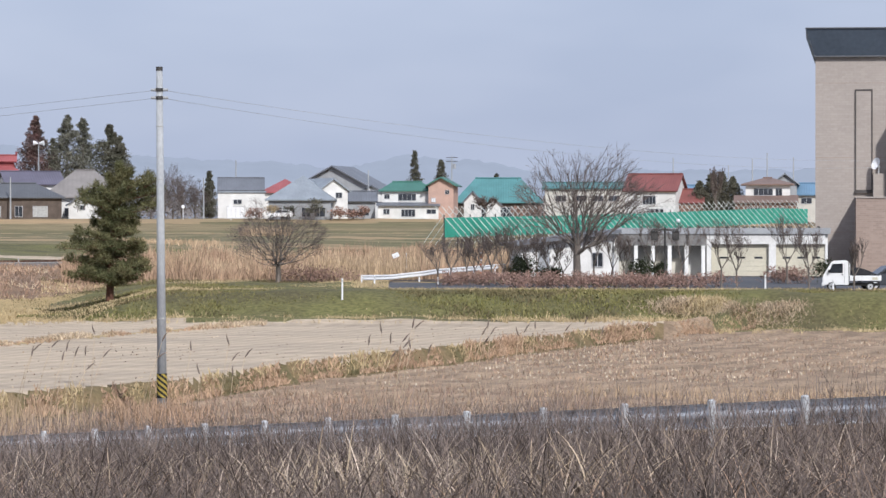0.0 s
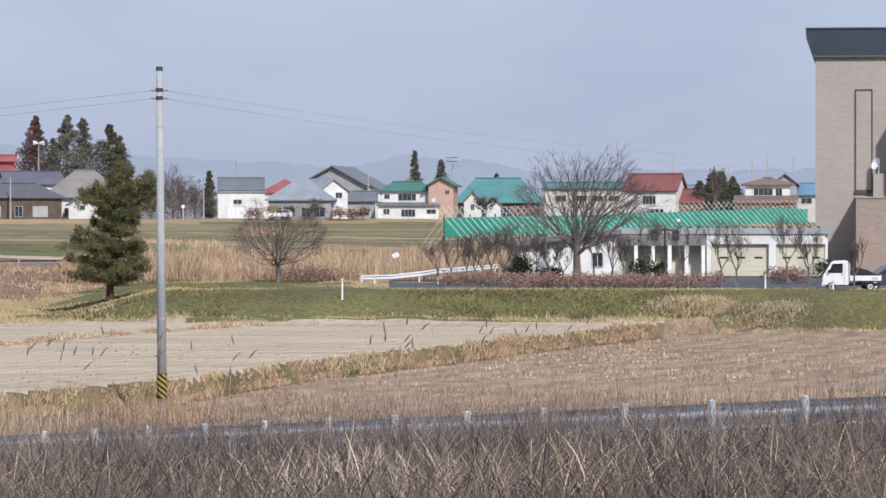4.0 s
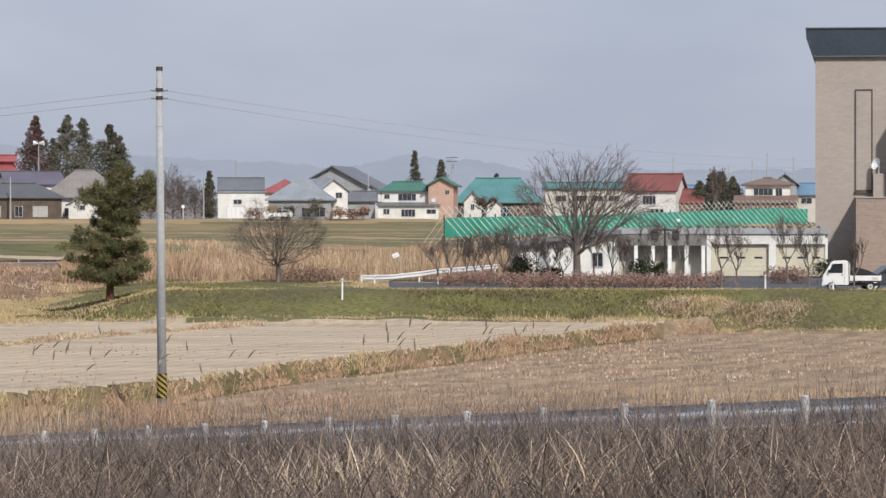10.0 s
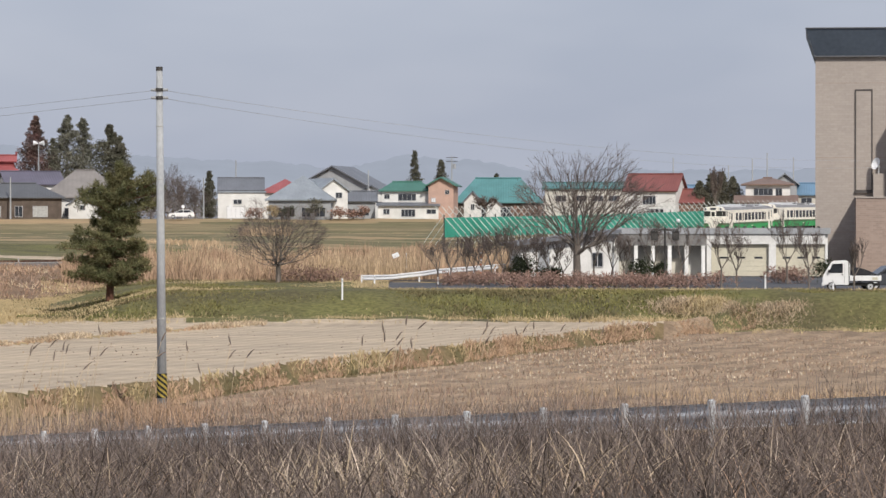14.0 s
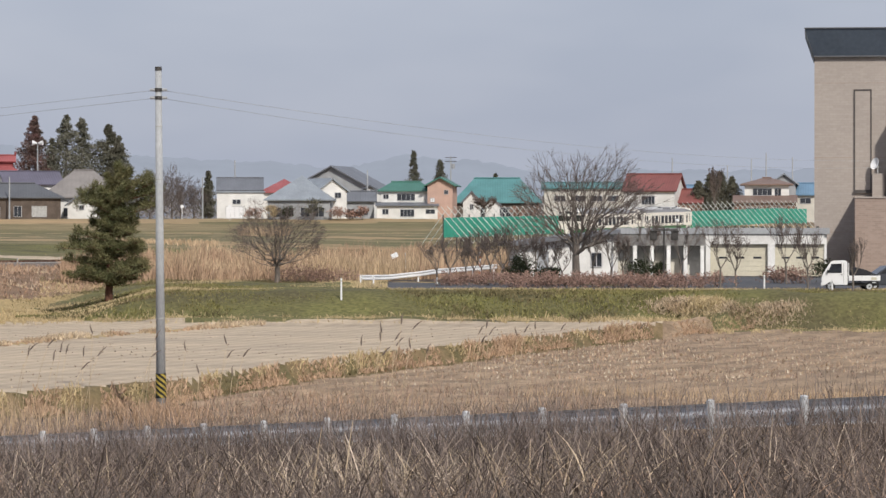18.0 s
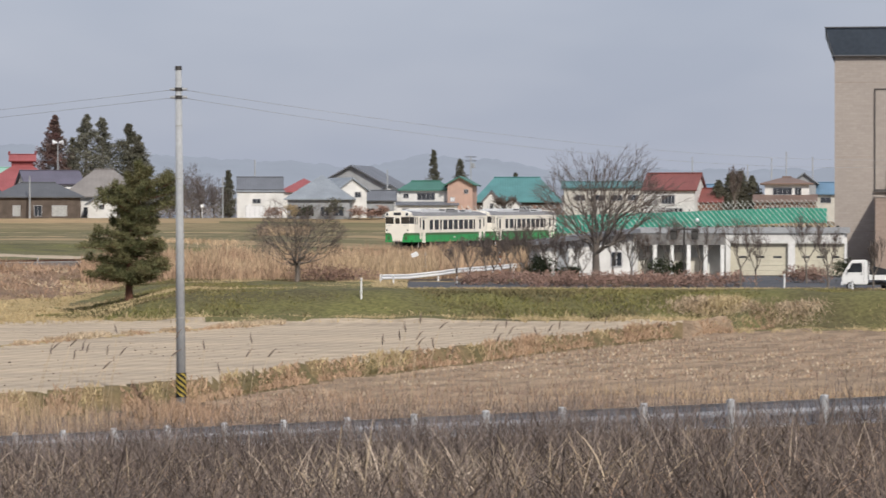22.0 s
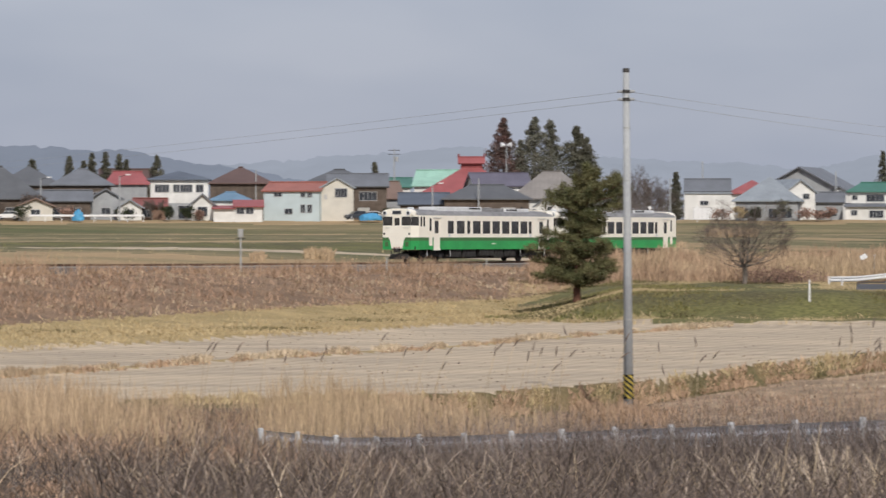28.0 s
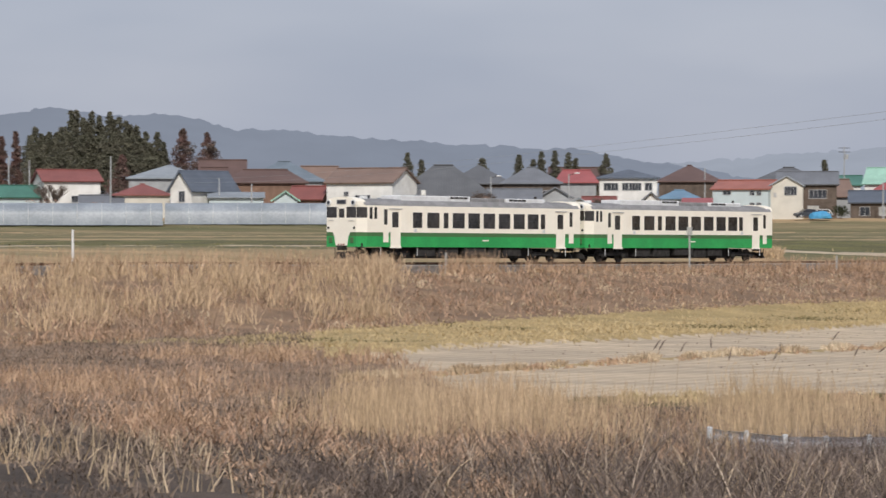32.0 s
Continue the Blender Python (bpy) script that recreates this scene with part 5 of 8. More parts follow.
def crown_tree(name, where, height, width, seed, fork=.25, n=900, trunk=.15, low=.3, label="", category="tree", thin=.005, twig=.35, group="", cone=1.2, pull=.8, shift=0.0, taper=.52):
    """A bare tree whose branches grow out to fill a rounded crown: every node joins the nearest way back to the fork."""
    rng = np.random.default_rng(seed)
    top = np.array([0, 0, height * fork])
    zc, rz = height * (1 + low) / 2, height * (1 - low) / 2
    v = rng.normal(size=(n * 3, 3))
    v /= np.linalg.norm(v, axis=1, keepdims=True)
    v *= rng.random((n * 3, 1)) ** .38
    v *= 1 + .12 * np.sin(v[:, :1] * 7 + seed) + .1 * np.sin(v[:, 2:] * 9)
    P = v * np.array([width / 2, width / 2, rz]) + np.array([shift, 0, zc])
    # nothing grows straight below the fork
    P = P[(P[:, 2] > top[2] * .8) & (np.hypot(P[:, 0], P[:, 1]) < (P[:, 2] - top[2] * .8) * cone + .2)][:n]
    P = P[np.argsort(np.linalg.norm(P - top, axis=1))]
    nodes, path, parent = [top], [0.0], [-1]
    for p in P:
        Q = np.array(nodes)
        d = np.linalg.norm(Q - p, axis=1)
        rise = np.maximum(0, Q[:, 2] - p[2])
        i = int(np.argmin(d ** 1.15 + pull * np.array(path) + 1.2 * rise))
        k = max(1, int(d[i] / (height * .07)))
        a = nodes[i]
        for j in range(1, k + 1):
            q = a + (p - a) * j / k
            if j < k:
                q = q + rng.normal(0, .018 * height * .5, 3) + np.array([0, 0, .25 * d[i] * (j / k) * (1 - j / k)])
            path.append(path[i if j == 1 else -1] + float(np.linalg.norm(q - (a if j == 1 else nodes[-1]))))
            parent.append(i if j == 1 else len(nodes) - 1)
            nodes.append(q)
    load = np.ones(len(nodes))
    for i in range(len(nodes) - 1, 0, -1):
        load[parent[i]] += load[i]
    rad = np.maximum(trunk * .95 * (load / load[0]) ** taper, thin)
    t = thing(name, Matrix.Translation(where), label, category, group)
    V, Fs = tubes([(Vector((0, 0, -.3)), Vector((.03, 0, top[2] * .5)), trunk * 1.25, trunk * 1.05), (Vector((.03, 0, top[2] * .5)), Vector(top), trunk * 1.05, trunk * .95)], 10)
    raw_mesh("trunk", V, Fs, BARK, t, smooth_on=True)
    limbs, twigs = [], []
    for i in range(1, len(nodes)):
        a, q = Vector(nodes[parent[i]]), Vector(nodes[i])
        (limbs if load[i] > 8 else twigs).append((a, q, min(rad[parent[i]], rad[i] * 1.5), rad[i]))
        if load[i] < 5:
            for _ in range(3):
                d = (q - Vector((0, 0, zc - rz * .6))).normalized() + Vector(rng.normal(0, .45, 3))
                e = q + d.normalized() * twig * rng.uniform(.5, 1.3)
                twigs.append((q, e, thin, thin * .7))
    for nm, rows, k, mt in (("branchwork", limbs, 6, BARK), ("twigwork", twigs, 3, TWIG)):
        V, Fs = tubes(rows, k)
        raw_mesh(nm, V, Fs, mt, t, smooth_on=True)["kind"] = "stuff"
    return t


def leaf_cloud(rng, centres, radii, n_each, size, flat=.6, droop=0.0, broad=.28):
    """Many small leaf blades round the given clump centres: verts and triangles."""
    C = np.repeat(np.asarray(centres, float), n_each, 0)
    R = np.repeat(np.asarray(radii, float), n_each)[:, None]
    k = len(C)
    v = rng.normal(size=(k, 3))
    v /= np.linalg.norm(v, axis=1, keepdims=True)
    v *= rng.random((k, 1)) ** .45
    v[:, 2] *= flat
    P = C + v * R
    d = v + rng.normal(size=(k, 3)) * .55
    d[:, 2] += .35 - droop
    d /= np.linalg.norm(d, axis=1, keepdims=True) + 1e-9
    s = size * rng.uniform(.6, 1.3, (k, 1))
    side = np.cross(d, rng.normal(size=(k, 3)))
    side /= np.linalg.norm(side, axis=1, keepdims=True) + 1e-9
    A, B, T = P - side * s * broad, P + side * s * broad, P + d * s
    V = np.stack([A, B, T], 1).reshape(-1, 3)
    return V, np.arange(3 * k).reshape(-1, 3)


def conifer(name, where, height, width, seed, material, label, skirt=.12, n=2600, size=.42, category="tree", ragged=.35, group=""):
    """A cedar or fir: straight trunk and drooping whorls of foliage that thin out upwards."""
    rng = np.random.default_rng(seed)
    t = thing(name, Matrix.Translation(where), label, category, group)
    bm = rod(bmesh.new(), (0, 0, -.5), (0, 0, height * .97), width * .05, .03, 8)
    part("trunk", bm, BARK, t)
    cs, rs = [], []
    m = 110
    for i in range(m):
        f = skirt + (1 - skirt) * (i + rng.random()) / m
        edge = width * .68 * min(1, ((1 - f) / (1 - skirt)) ** .8 * 1.2 + .03) * rng.uniform(1 - ragged, 1.05)
        a = rng.random() * 2 * math.pi
        k = rng.random() ** .5
        cs.append((math.cos(a) * edge * k * .8, math.sin(a) * edge * k * .8, f * height))
        rs.append(max(edge * .42, .3))
    V, Fs = leaf_cloud(rng, cs, rs, max(n * 5 // m, 10), size * .5, .7, .5)
    o = raw_mesh("crown", V, Fs, material, t)
    return t


def bush(name, where, height, width, seed, material, label, n=900, size=.16, category="shrub", group=""):
    rng = np.random.default_rng(seed)
    t = thing(name, Matrix.Translation(where), label, category, group)
    st = bmesh.new()
    for i in range(5):
        a = i * 1.26
        rod(st, (0, 0, -.2), (math.cos(a) * width * .25, math.sin(a) * width * .25, height * .6), .03, .012, 5)
    part("stems", st, BARK, t)
    cs = [(rng.normal() * width * .22, rng.normal() * width * .22, height * rng.uniform(.25, .8)) for _ in range(14)]
    V, Fs = leaf_cloud(rng, cs, [width * .24] * 14, n // 14, size, .8)
    raw_mesh("crown", V, Fs, material, t)
    return t


def pine(where, seed):
    """The lone pine: a short trunk, level limbs in separate tiers, brushes of needles on every twig and upright shoots."""
    rng = np.random.default_rng(seed)
    t = thing("pine_tree", Matrix.Translation(where), "dark green pine with a short reddish trunk on the grass bank", "tree")
    pts = [Vector((0, 0, -.3)), Vector((.03, 0, 1.3)), Vector((.1, 0, 3.2)), Vector((.25, .1, 5.2)), Vector((.75, .1, 7.5))]
    V, Fs = tubes([(pts[i], pts[i + 1], (.26, .21, .17, .11)[i], (.21, .17, .11, .035)[i]) for i in range(4)], 10)
    raw_mesh("trunk", V, Fs, PINEBARK, t, smooth_on=True)
    segs, cs, rs = [], [], []
    # tiers: height, reach to the left, reach to the right, limbs
    tiers = [(1.3, 2.3, 1.7, 8), (1.75, 2.7, 2.5, 9), (2.4, 2.3, 2.6, 8), (2.9, 2.0, 2.0, 5), (3.4, 2.8, 2.2, 9), (3.95, 2.3, 1.6, 6), (4.5, 1.6, 1.6, 6), (5.0, 1.6, 1.7, 5), (5.5, 2.2, 2.4, 7), (6.0, 2.1, 2.7, 6), (6.5, 1.4, 2.4, 5), (7.0, .7, 1.6, 4), (7.35, .35, .6, 3)]
    for z, le, ri, arms in tiers:
        for k in range(arms):
            a = k * 2 * math.pi / arms + rng.uniform(-.35, .35)
            c = math.cos(a)
            reach = ((ri if c > 0 else le) * (abs(c) ** .6 * .95 + .15) if abs(c) > .3 else min(le, ri) * .8) * rng.uniform(.75, 1.06)
            z0 = z + rng.uniform(-.2, .2)
            x0 = np.interp(z0, [0, 3, 5, 7.5], [0, .1, .25, .75])
            p = Vector((x0, 0, z0 - .1))
            q = p + Vector((c * reach, math.sin(a) * reach, .1 + .12 * reach * rng.uniform(-.6, 1.2) + (.5 if z > 5 else 0)))
            mid = p.lerp(q, .55) - Vector((0, 0, .1))
            segs += [(p, mid, .05, .035), (mid, q, .035, .014)]
            for f in (.25, .4, .55, .68, .8, .9, 1.0):
                o = p.lerp(q, f) - Vector((0, 0, .1 * (1 - abs(f - .55) * 2) * .8))
                for side in (-1, 1):
                    e = o + Vector((-math.sin(a) * side, c * side, 0)) * reach * .2 * rng.uniform(.3, 1) + Vector((0, 0, rng.uniform(0, .16)))
                    segs.append((o, e, .014, .008))
                    cs.append(tuple(e))
                    rs.append(.15 + .13 * rng.random())
                if rng.random() < .7:
                    for h in (.12, .26, .4)[:rng.integers(2, 4)]:
                        cs.append((o.x, o.y, o.z + h))
                        rs.append(.13)
    # leading shoots at the head
    for x, z, h in ((.75, 7.2, .95), (1.0, 7.0, .6), (2.4, 6.7, .9), (2.6, 6.4, .6), (2.0, 6.6, .5), (-.9, 6.2, .9), (-1.5, 5.9, .8), (-.5, 6.6, .5), (1.5, 6.8, .5), (-1.9, 5.7, .5)):
        y = rng.normal() * .2
        segs.append((Vector((x, y, z - .3)), Vector((x + .03, y, z + h)), .02, .008))
        for f in np.arange(0, h + .01, .14):
            cs.append((x + .03 * f, y, z + f))
            rs.append(.17 - .06 * f)
    V, Fs = tubes(segs, 4)
    raw_mesh("branchwork", V, Fs, PINEBARK, t)["kind"] = "stuff"
    V, Fs = leaf_cloud(rng, cs, rs, 27, .27, .8, broad=.075)
    raw_mesh("crown", V, Fs, NEEDLE, t, "dark green needle brushes")


def here(b, r, dz=0.0):
    p = at(b, r)
    return Vector((p.x, p.y, gz(p.x, p.y) + dz))


# ---- utility pole, its wires and the village poles ----
def near_pole():
    p = here(-82.7, 102.7)
    po = thing("utility_pole", Matrix.Translation((p.x, p.y, 0)) @ Euler((0, radians(-.45), 0)).to_matrix().to_4x4(), "tall grey concrete utility pole with a black and yellow band", "utility pole")
    part("shaft", rod(bmesh.new(), (0, 0, -1.3), (0, 0, 9.95), .152, .095, 24), POLEC, po, smooth=True)
    part("cap", rod(bmesh.new(), (0, 0, 9.9), (0, 0, 10.02), .105, .1, 20), STEEL, po)
    part("sleeve", rod(bmesh.new(), (0, 0, .02), (0, 0, .76), .158, .155, 24), BLACK, po, "black guard sleeve")
    for i in range(9):
        bm = bmesh.new()
        prev = None
        for j in range(25):
            a = math.pi - j / 24 * math.pi * 2
            z = -.52 + i * .17 + j / 24 * .76
            z0, z1 = max(z, .03), min(z + .085, .75)
            if z1 <= z0:
                prev = None
                continue
            ring = [bm.verts.new((math.cos(a) * .161, math.sin(a) * .161, z0)), bm.verts.new((math.cos(a) * .161, math.sin(a) * .161, z1))]
            if prev:
                bm.faces.new((prev[0], ring[0], ring[1], prev[1]))
            prev = ring
        part("warning_stripe", bm, YELLOW, po, "yellow slanting stripe")
    for z in (9.32, 9.08):
        part("clamp_band", rod(bmesh.new(), (0, 0, z - .05), (0, 0, z + .05), .118, .118, 20), STEEL, po)
        for sx in (-1, 1):
            part("insulator", rod(bmesh.new(), (sx * .1, 0, z), (sx * .26, 0, z), .05, .04, 10), POLEC, po)
    for z in (2.4, 4.4, 6.6, 8.2):
        part("joint_band", rod(bmesh.new(), (0, 0, z), (0, 0, z + .035), .148 - z * .0051 + .003, .148 - z * .0051 + .003, 24), CONC, po)
    top = Vector((p.x - .075, p.y, 0))
    right, left = at(150, 215), at(-367, 600)
    for zo, end, ze, sag in ((9.32, right, 9.6, .9), (9.08, right, 9.3, 1.05), (9.32, left, 14.6, 1.5), (9.08, left, 14.3, 1.7)):
        a = Vector((top.x, top.y, zo))
        z = Vector((end.x, end.y, ze))
        segs = []
        n = 30
        pt = [a.lerp(z, i / n) - Vector((0, 0, sag * 4 * (i / n) * (1 - i / n))) for i in range(n + 1)]
        ring = [Vector((0, 0, .008)), Vector((.006, .003, -.004)), Vector((-.006, -.003, -.004))]
        V = [tuple(p + o) for p in pt for o in ring]
        Fs = [(3 * i + j, 3 * i + (j + 1) % 3, 3 * i + 3 + (j + 1) % 3, 3 * i + 3 + j) for i in range(n) for j in range(3)]
        raw_mesh("power_line", V, Fs, POLEC, None, "dark overhead wire strung from the concrete pole")["category"] = "wire"


near_pole()


def village_pole(b, r, zb, zt, lamp=False, label="thin grey pole at the edge of the village", horns=False, arms=False):
    p = at(b, r)
    po = thing("loudspeaker_pole" if horns else "street_lamp" if lamp else "village_pole", Matrix.Translation((p.x, p.y, zb)), label, "pole", "poles of the village")
    h = zt - zb
    part("shaft", rod(bmesh.new(), (0, 0, -.8), (0, 0, h), .17, .10, 10), POLEC, po)
    if lamp:
        part("arm", rod(bmesh.new(), (0, 0, h - .2), (1.3, -.2, h + .15), .045), STEEL, po)
        part("lantern", boxb(1.1, 1.9, -.4, 0, h + .05, h + .25, bev=.05), LAMPW, po)
    if horns:
        for sx in (-1, 1):
            part("horn", rod(bmesh.new(), (sx * .15, -.1, h - .1), (sx * 1.0, -.25, h - .05), .16, .5, 14), LAMPW, po, "white loudspeaker horn")
    if arms:
        for k in (.35, 1.1):
            part("crossarm", boxb(-1.1, 1.1, -.06, .06, h - k, h - k + .12), STEEL, po)
        part("transformer", rod(bmesh.new(), (.45, 0, h - 2.4), (.45, 0, h - 1.5), .32, .32, 12), POLEC, po)


for b, r, zb, zt, kw in ((-118.7, 640, 7, 21.4, dict(horns=True, label="pole with two white loudspeaker horns above the village")),
                         (-126.9, 590, 7, 14.2, {}), (-70.5, 598, 7, 14.3, {}), (-151.8, 640, 7, 20.6, dict(arms=True, label="tall pole with crossarms behind the roofs")),
                         (-192.5, 640, 7, 16.6, {}), (-232.5, 586, 7, 14.6, dict(lamp=True, label="lamp post beside a white guard rail")),
                         (-140.5, 588, 7, 13.2, dict(lamp=True, label="lamp post before the dark farmhouse")),
                         (-367.3, 584, 7, 17.6, dict(arms=False)), (-335.5, 590, 7, 14.0, {}), (-326, 586, 6.6, 13.0, {}), (-397, 604, 7, 18.0, {}), (-391, 620, 7, 17.6, {}),
                         (-255.5, 590, 7, 14.2, dict(lamp=True, label="lamp post among dark roofs")), (-61, 650, 7, 18.4, {}), (2.6, 640, 7, 19.0, dict(arms=True, label="pole with crossarms behind the pink wing")),
                         (67.8, 640, 7, 18.6, {}), (91, 650, 7, 18.6, {}), (95.3, 660, 7, 20.0, {}), (103, 655, 7, 19.0, {}), (84, 660, 7, 17.6, {}), (-22, 610, 7, 15.8, {})):
    village_pole(b, r, zb, zt, **kw)


# ---- road guard rail in the near grass: posts on the camera's side of the beam ----
def beam_profile():
    return [(0, 0), (.05, .04), (.05, .10), (0, .155), (0, .195), (.05, .25), (.05, .31), (0, .35)]


def near_guard_rail():
    g = thing("guard_rail", pose(0, 0, 0), "weathered galvanised steel guard rail half sunk in dead grass", "guard rail")
    spot = lambda n: Vector((-.757 + 1.124 * n, 53.79 - 1.654 * n, 2.13 + .142 * max(n, -9.5) + (.03 * (n + 9.5) if n < -9.5 else 0)))
    side = Vector((1.654, 1.124, 0)).normalized()
    pm = bpy.data.meshes.new("post")
    bm = rod(bmesh.new(), (0, 0, -1.5), (0, 0, .02), .06, .06, 14)
    bmesh.ops.create_uvsphere(bm, u_segments=12, v_segments=4, radius=.06, matrix=Matrix.Translation((0, 0, .02)) @ Matrix.Diagonal((1, 1, .4, 1)))
    bmesh.ops.remove_doubles(bm, verts=bm.verts, dist=.004)
    bm.to_mesh(pm)
    bm.free()
    for n in range(-12, 16):
        put("post", pm, GALVDULL, g, m=Matrix.Translation(spot(n)))
    for k in range(-12, 14, 2):
        a, b = spot(k), spot(k + 2)
        bm = bmesh.new()
        rings = []
        for p in (a, b - (b - a) * .004):
            rings.append([bm.verts.new(p + side * (.09 + o) + Vector((0, 0, z - .37))) for o, z in beam_profile()] + [bm.verts.new(p + side * (.086 + o) + Vector((0, 0, z - .37))) for o, z in beam_profile()[::-1]])
        m = len(rings[0])
        for j in range(m):
            bm.faces.new((rings[0][j], rings[0][(j + 1) % m], rings[1][(j + 1) % m], rings[1][j]))
        bmesh.ops.recalc_face_normals(bm, faces=bm.faces)
        part("beam", bm, GALV, g, "shining galvanised corrugated beam")


near_guard_rail()


def white_guard_rail(pts, h, label, every=1):
    g = thing("guard_rail", pose(0, 0, 0), label, "guard rail")
    for i in range(0, len(pts), every):
        p = pts[i]
        part("post", rod(bmesh.new(), (p.x, p.y, p.z - .4), (p.x, p.y, p.z + h), .06, .06, 10), LAMPW, g)
    for a, b in zip(pts, pts[1:]):
        d = (b - a).normalized()
        s = Vector((d.y, -d.x, 0))
        if s.y > 0:
            s = -s
        bm = bmesh.new()
        rings = []
        for p in (a, b):
            rings.append([bm.verts.new(p + s * (.07 + o) + Vector((0, 0, h - .36 + z))) for o, z in beam_profile()] + [bm.verts.new(p + s * (.06 + o) + Vector((0, 0, h - .36 + z))) for o, z in beam_profile()[::-1]])
        m = len(rings[0])
        for j in range(m):
            bm.faces.new((rings[0][j], rings[0][(j + 1) % m], rings[1][(j + 1) % m], rings[1][j]))
        bmesh.ops.recalc_face_normals(bm, faces=bm.faces)
        part("beam", bm, LAMPW, g, "white corrugated beam")


def arc_points(marks, step):
    """Points along bearing, range, height marks."""
    P = [at(b, r, z) for b, r, z in marks]
    out = [P[0]]
    for a, b in zip(P, P[1:]):
        n = max(1, round((b - a).length / step))
        out += [a.lerp(b, (i + 1) / n) for i in range(n)]
    return out


ROADRAIL = [(-24, 228, 1.28), (-16, 232, 1.25), (-7, 236, 1.42), (-2, 240, 1.55), (6, 247, 1.62), (18, 258, 1.75)]
white_guard_rail(arc_points(ROADRAIL, 3.2), .78, "white road guard rail bending towards the garages", 2)
white_guard_rail(arc_points([(-259, 583, 7.0), (-225.5, 583, 7.0)], 3.0), .9, "white guard rail along the village road", 1)


def marker(b, r, h, label="white reflector post on the grass bank", stripes=False, z=None):
    p = here(b, r) if z is None else at(b, r, z)
    t = thing("snow_pole" if stripes else "marker_post", Matrix.Translation(p), label, "post", "roadside posts")
    part("shaft", rod(bmesh.new(), (0, 0, -.4), (0, 0, h), .055, .05, 10), LAMPW, t)
    if stripes:
        for i in range(3):
            part("band", rod(bmesh.new(), (0, 0, .35 + i * .6), (0, 0, .6 + i * .6), .058, .058, 10), ORANGEP, t, "orange band")
    else:
        part("reflector", rod(bmesh.new(), (0, -.04, h - .14), (0, -.075, h - .14), .045, .045, 10), ALU, t)


marker(-29.7, 190.5, 1.3)
marker(94.8, 199.5, .95, "white reflector post at the car park's edge")
marker(114.6, 197.5, .7, "white reflector post before the kei truck")
marker(-20.2, 221, .6, "low white reflector post beside the road")
marker(-1.5, 222, .5, "low white reflector post beside the road")
marker(11.2, 240, 2.0, "orange and white snow pole beside the road", True)
marker(15.3, 235, .85, "white reflector post under the bare saplings")


def line_post(s, side, h, label, head=False, mt=CONC):
    m = line_pose(s)
    p = m @ Vector((side, 0, -.5))
    t = thing("railway_post", Matrix.Translation(p), label, "post", "posts beside the track")
    part("shaft", rod(bmesh.new(), (0, 0, -.6), (0, 0, h), .07, .055, 10), mt, t)
    if head:
        part("signal_head", boxb(-.16, .16, -.14, .1, h - .45, h + .1, bev=.03), CONC, t, "small grey trackside box")
        part("bracket", rod(bmesh.new(), (-.3, 0, h - .55), (.3, 0, h - .55), .03), STEEL, t)


line_post(79.6, 3.6, 2.7, "pale concrete post with a small box beside the track", True)
line_post(133.5, 3.4, 2.3, "white post beside the track", mt=LAMPW)
line_post(63, 4.2, .9, "short pale concrete stub beside the track")
line_post(48, 3.4, .7, "short white stub beside the track")
line_post(104, 3.6, 1.1, "short white stub beside the track")
line_post(158, 3.4, 1.2, "short white stub beside the track")


# ---- snow fence behind the track ----
def snow_fence():
    f = thing("snow_fence", pose(0, 0, 0), "long green sheet snow fence with leaning pale braces behind the track", "fence")
    step = 4.0
    s = -60.0
    i = 0
    while s > -196:
        a, b = line_pose(s), line_pose(s - step)
        lo, hi = 1.15, 3.2
        c = [a @ Vector((-5, 0, lo)), b @ Vector((-5, 0, lo)), b @ Vector((-5, 0, hi)), a @ Vector((-5, 0, hi))]
        bm = bmesh.new()
        off = (a.to_3x3() @ Vector((1, 0, 0))) * .05
        vs = [bm.verts.new(v) for v in c] + [bm.verts.new(v - off) for v in c]
        for q in ((0, 1, 2, 3), (7, 6, 5, 4), (0, 4, 5, 1), (1, 5, 6, 2), (2, 6, 7, 3), (3, 7, 4, 0)):
            bm.faces.new([vs[j] for j in q])
        bmesh.ops.recalc_face_normals(bm, faces=bm.faces)
        part("panel", bm, SNOWFENCE, f, "green corrugated panel")
        for k in (0, 2):
            m = line_pose(s - k)
            part("brace", rod(bmesh.new(), m @ Vector((-6.1, 0, 4.35)), m @ Vector((-2.6, 0, .55)), .04, .04, 6), BRACE, f, "pale leaning brace")
            part("back_brace", rod(bmesh.new(), m @ Vector((-4.7, 0, 4.1)), m @ Vector((-7.6, 0, .3)), .03, .03, 6), BRACE, f)
        m = line_pose(s)
        part("post", rod(bmesh.new(), m @ Vector((-5.12, 0, -1.2)), m @ Vector((-5.12, 0, 3.5)), .07, .07, 8), STEEL, f)
        s -= step
        i += 1


snow_fence()


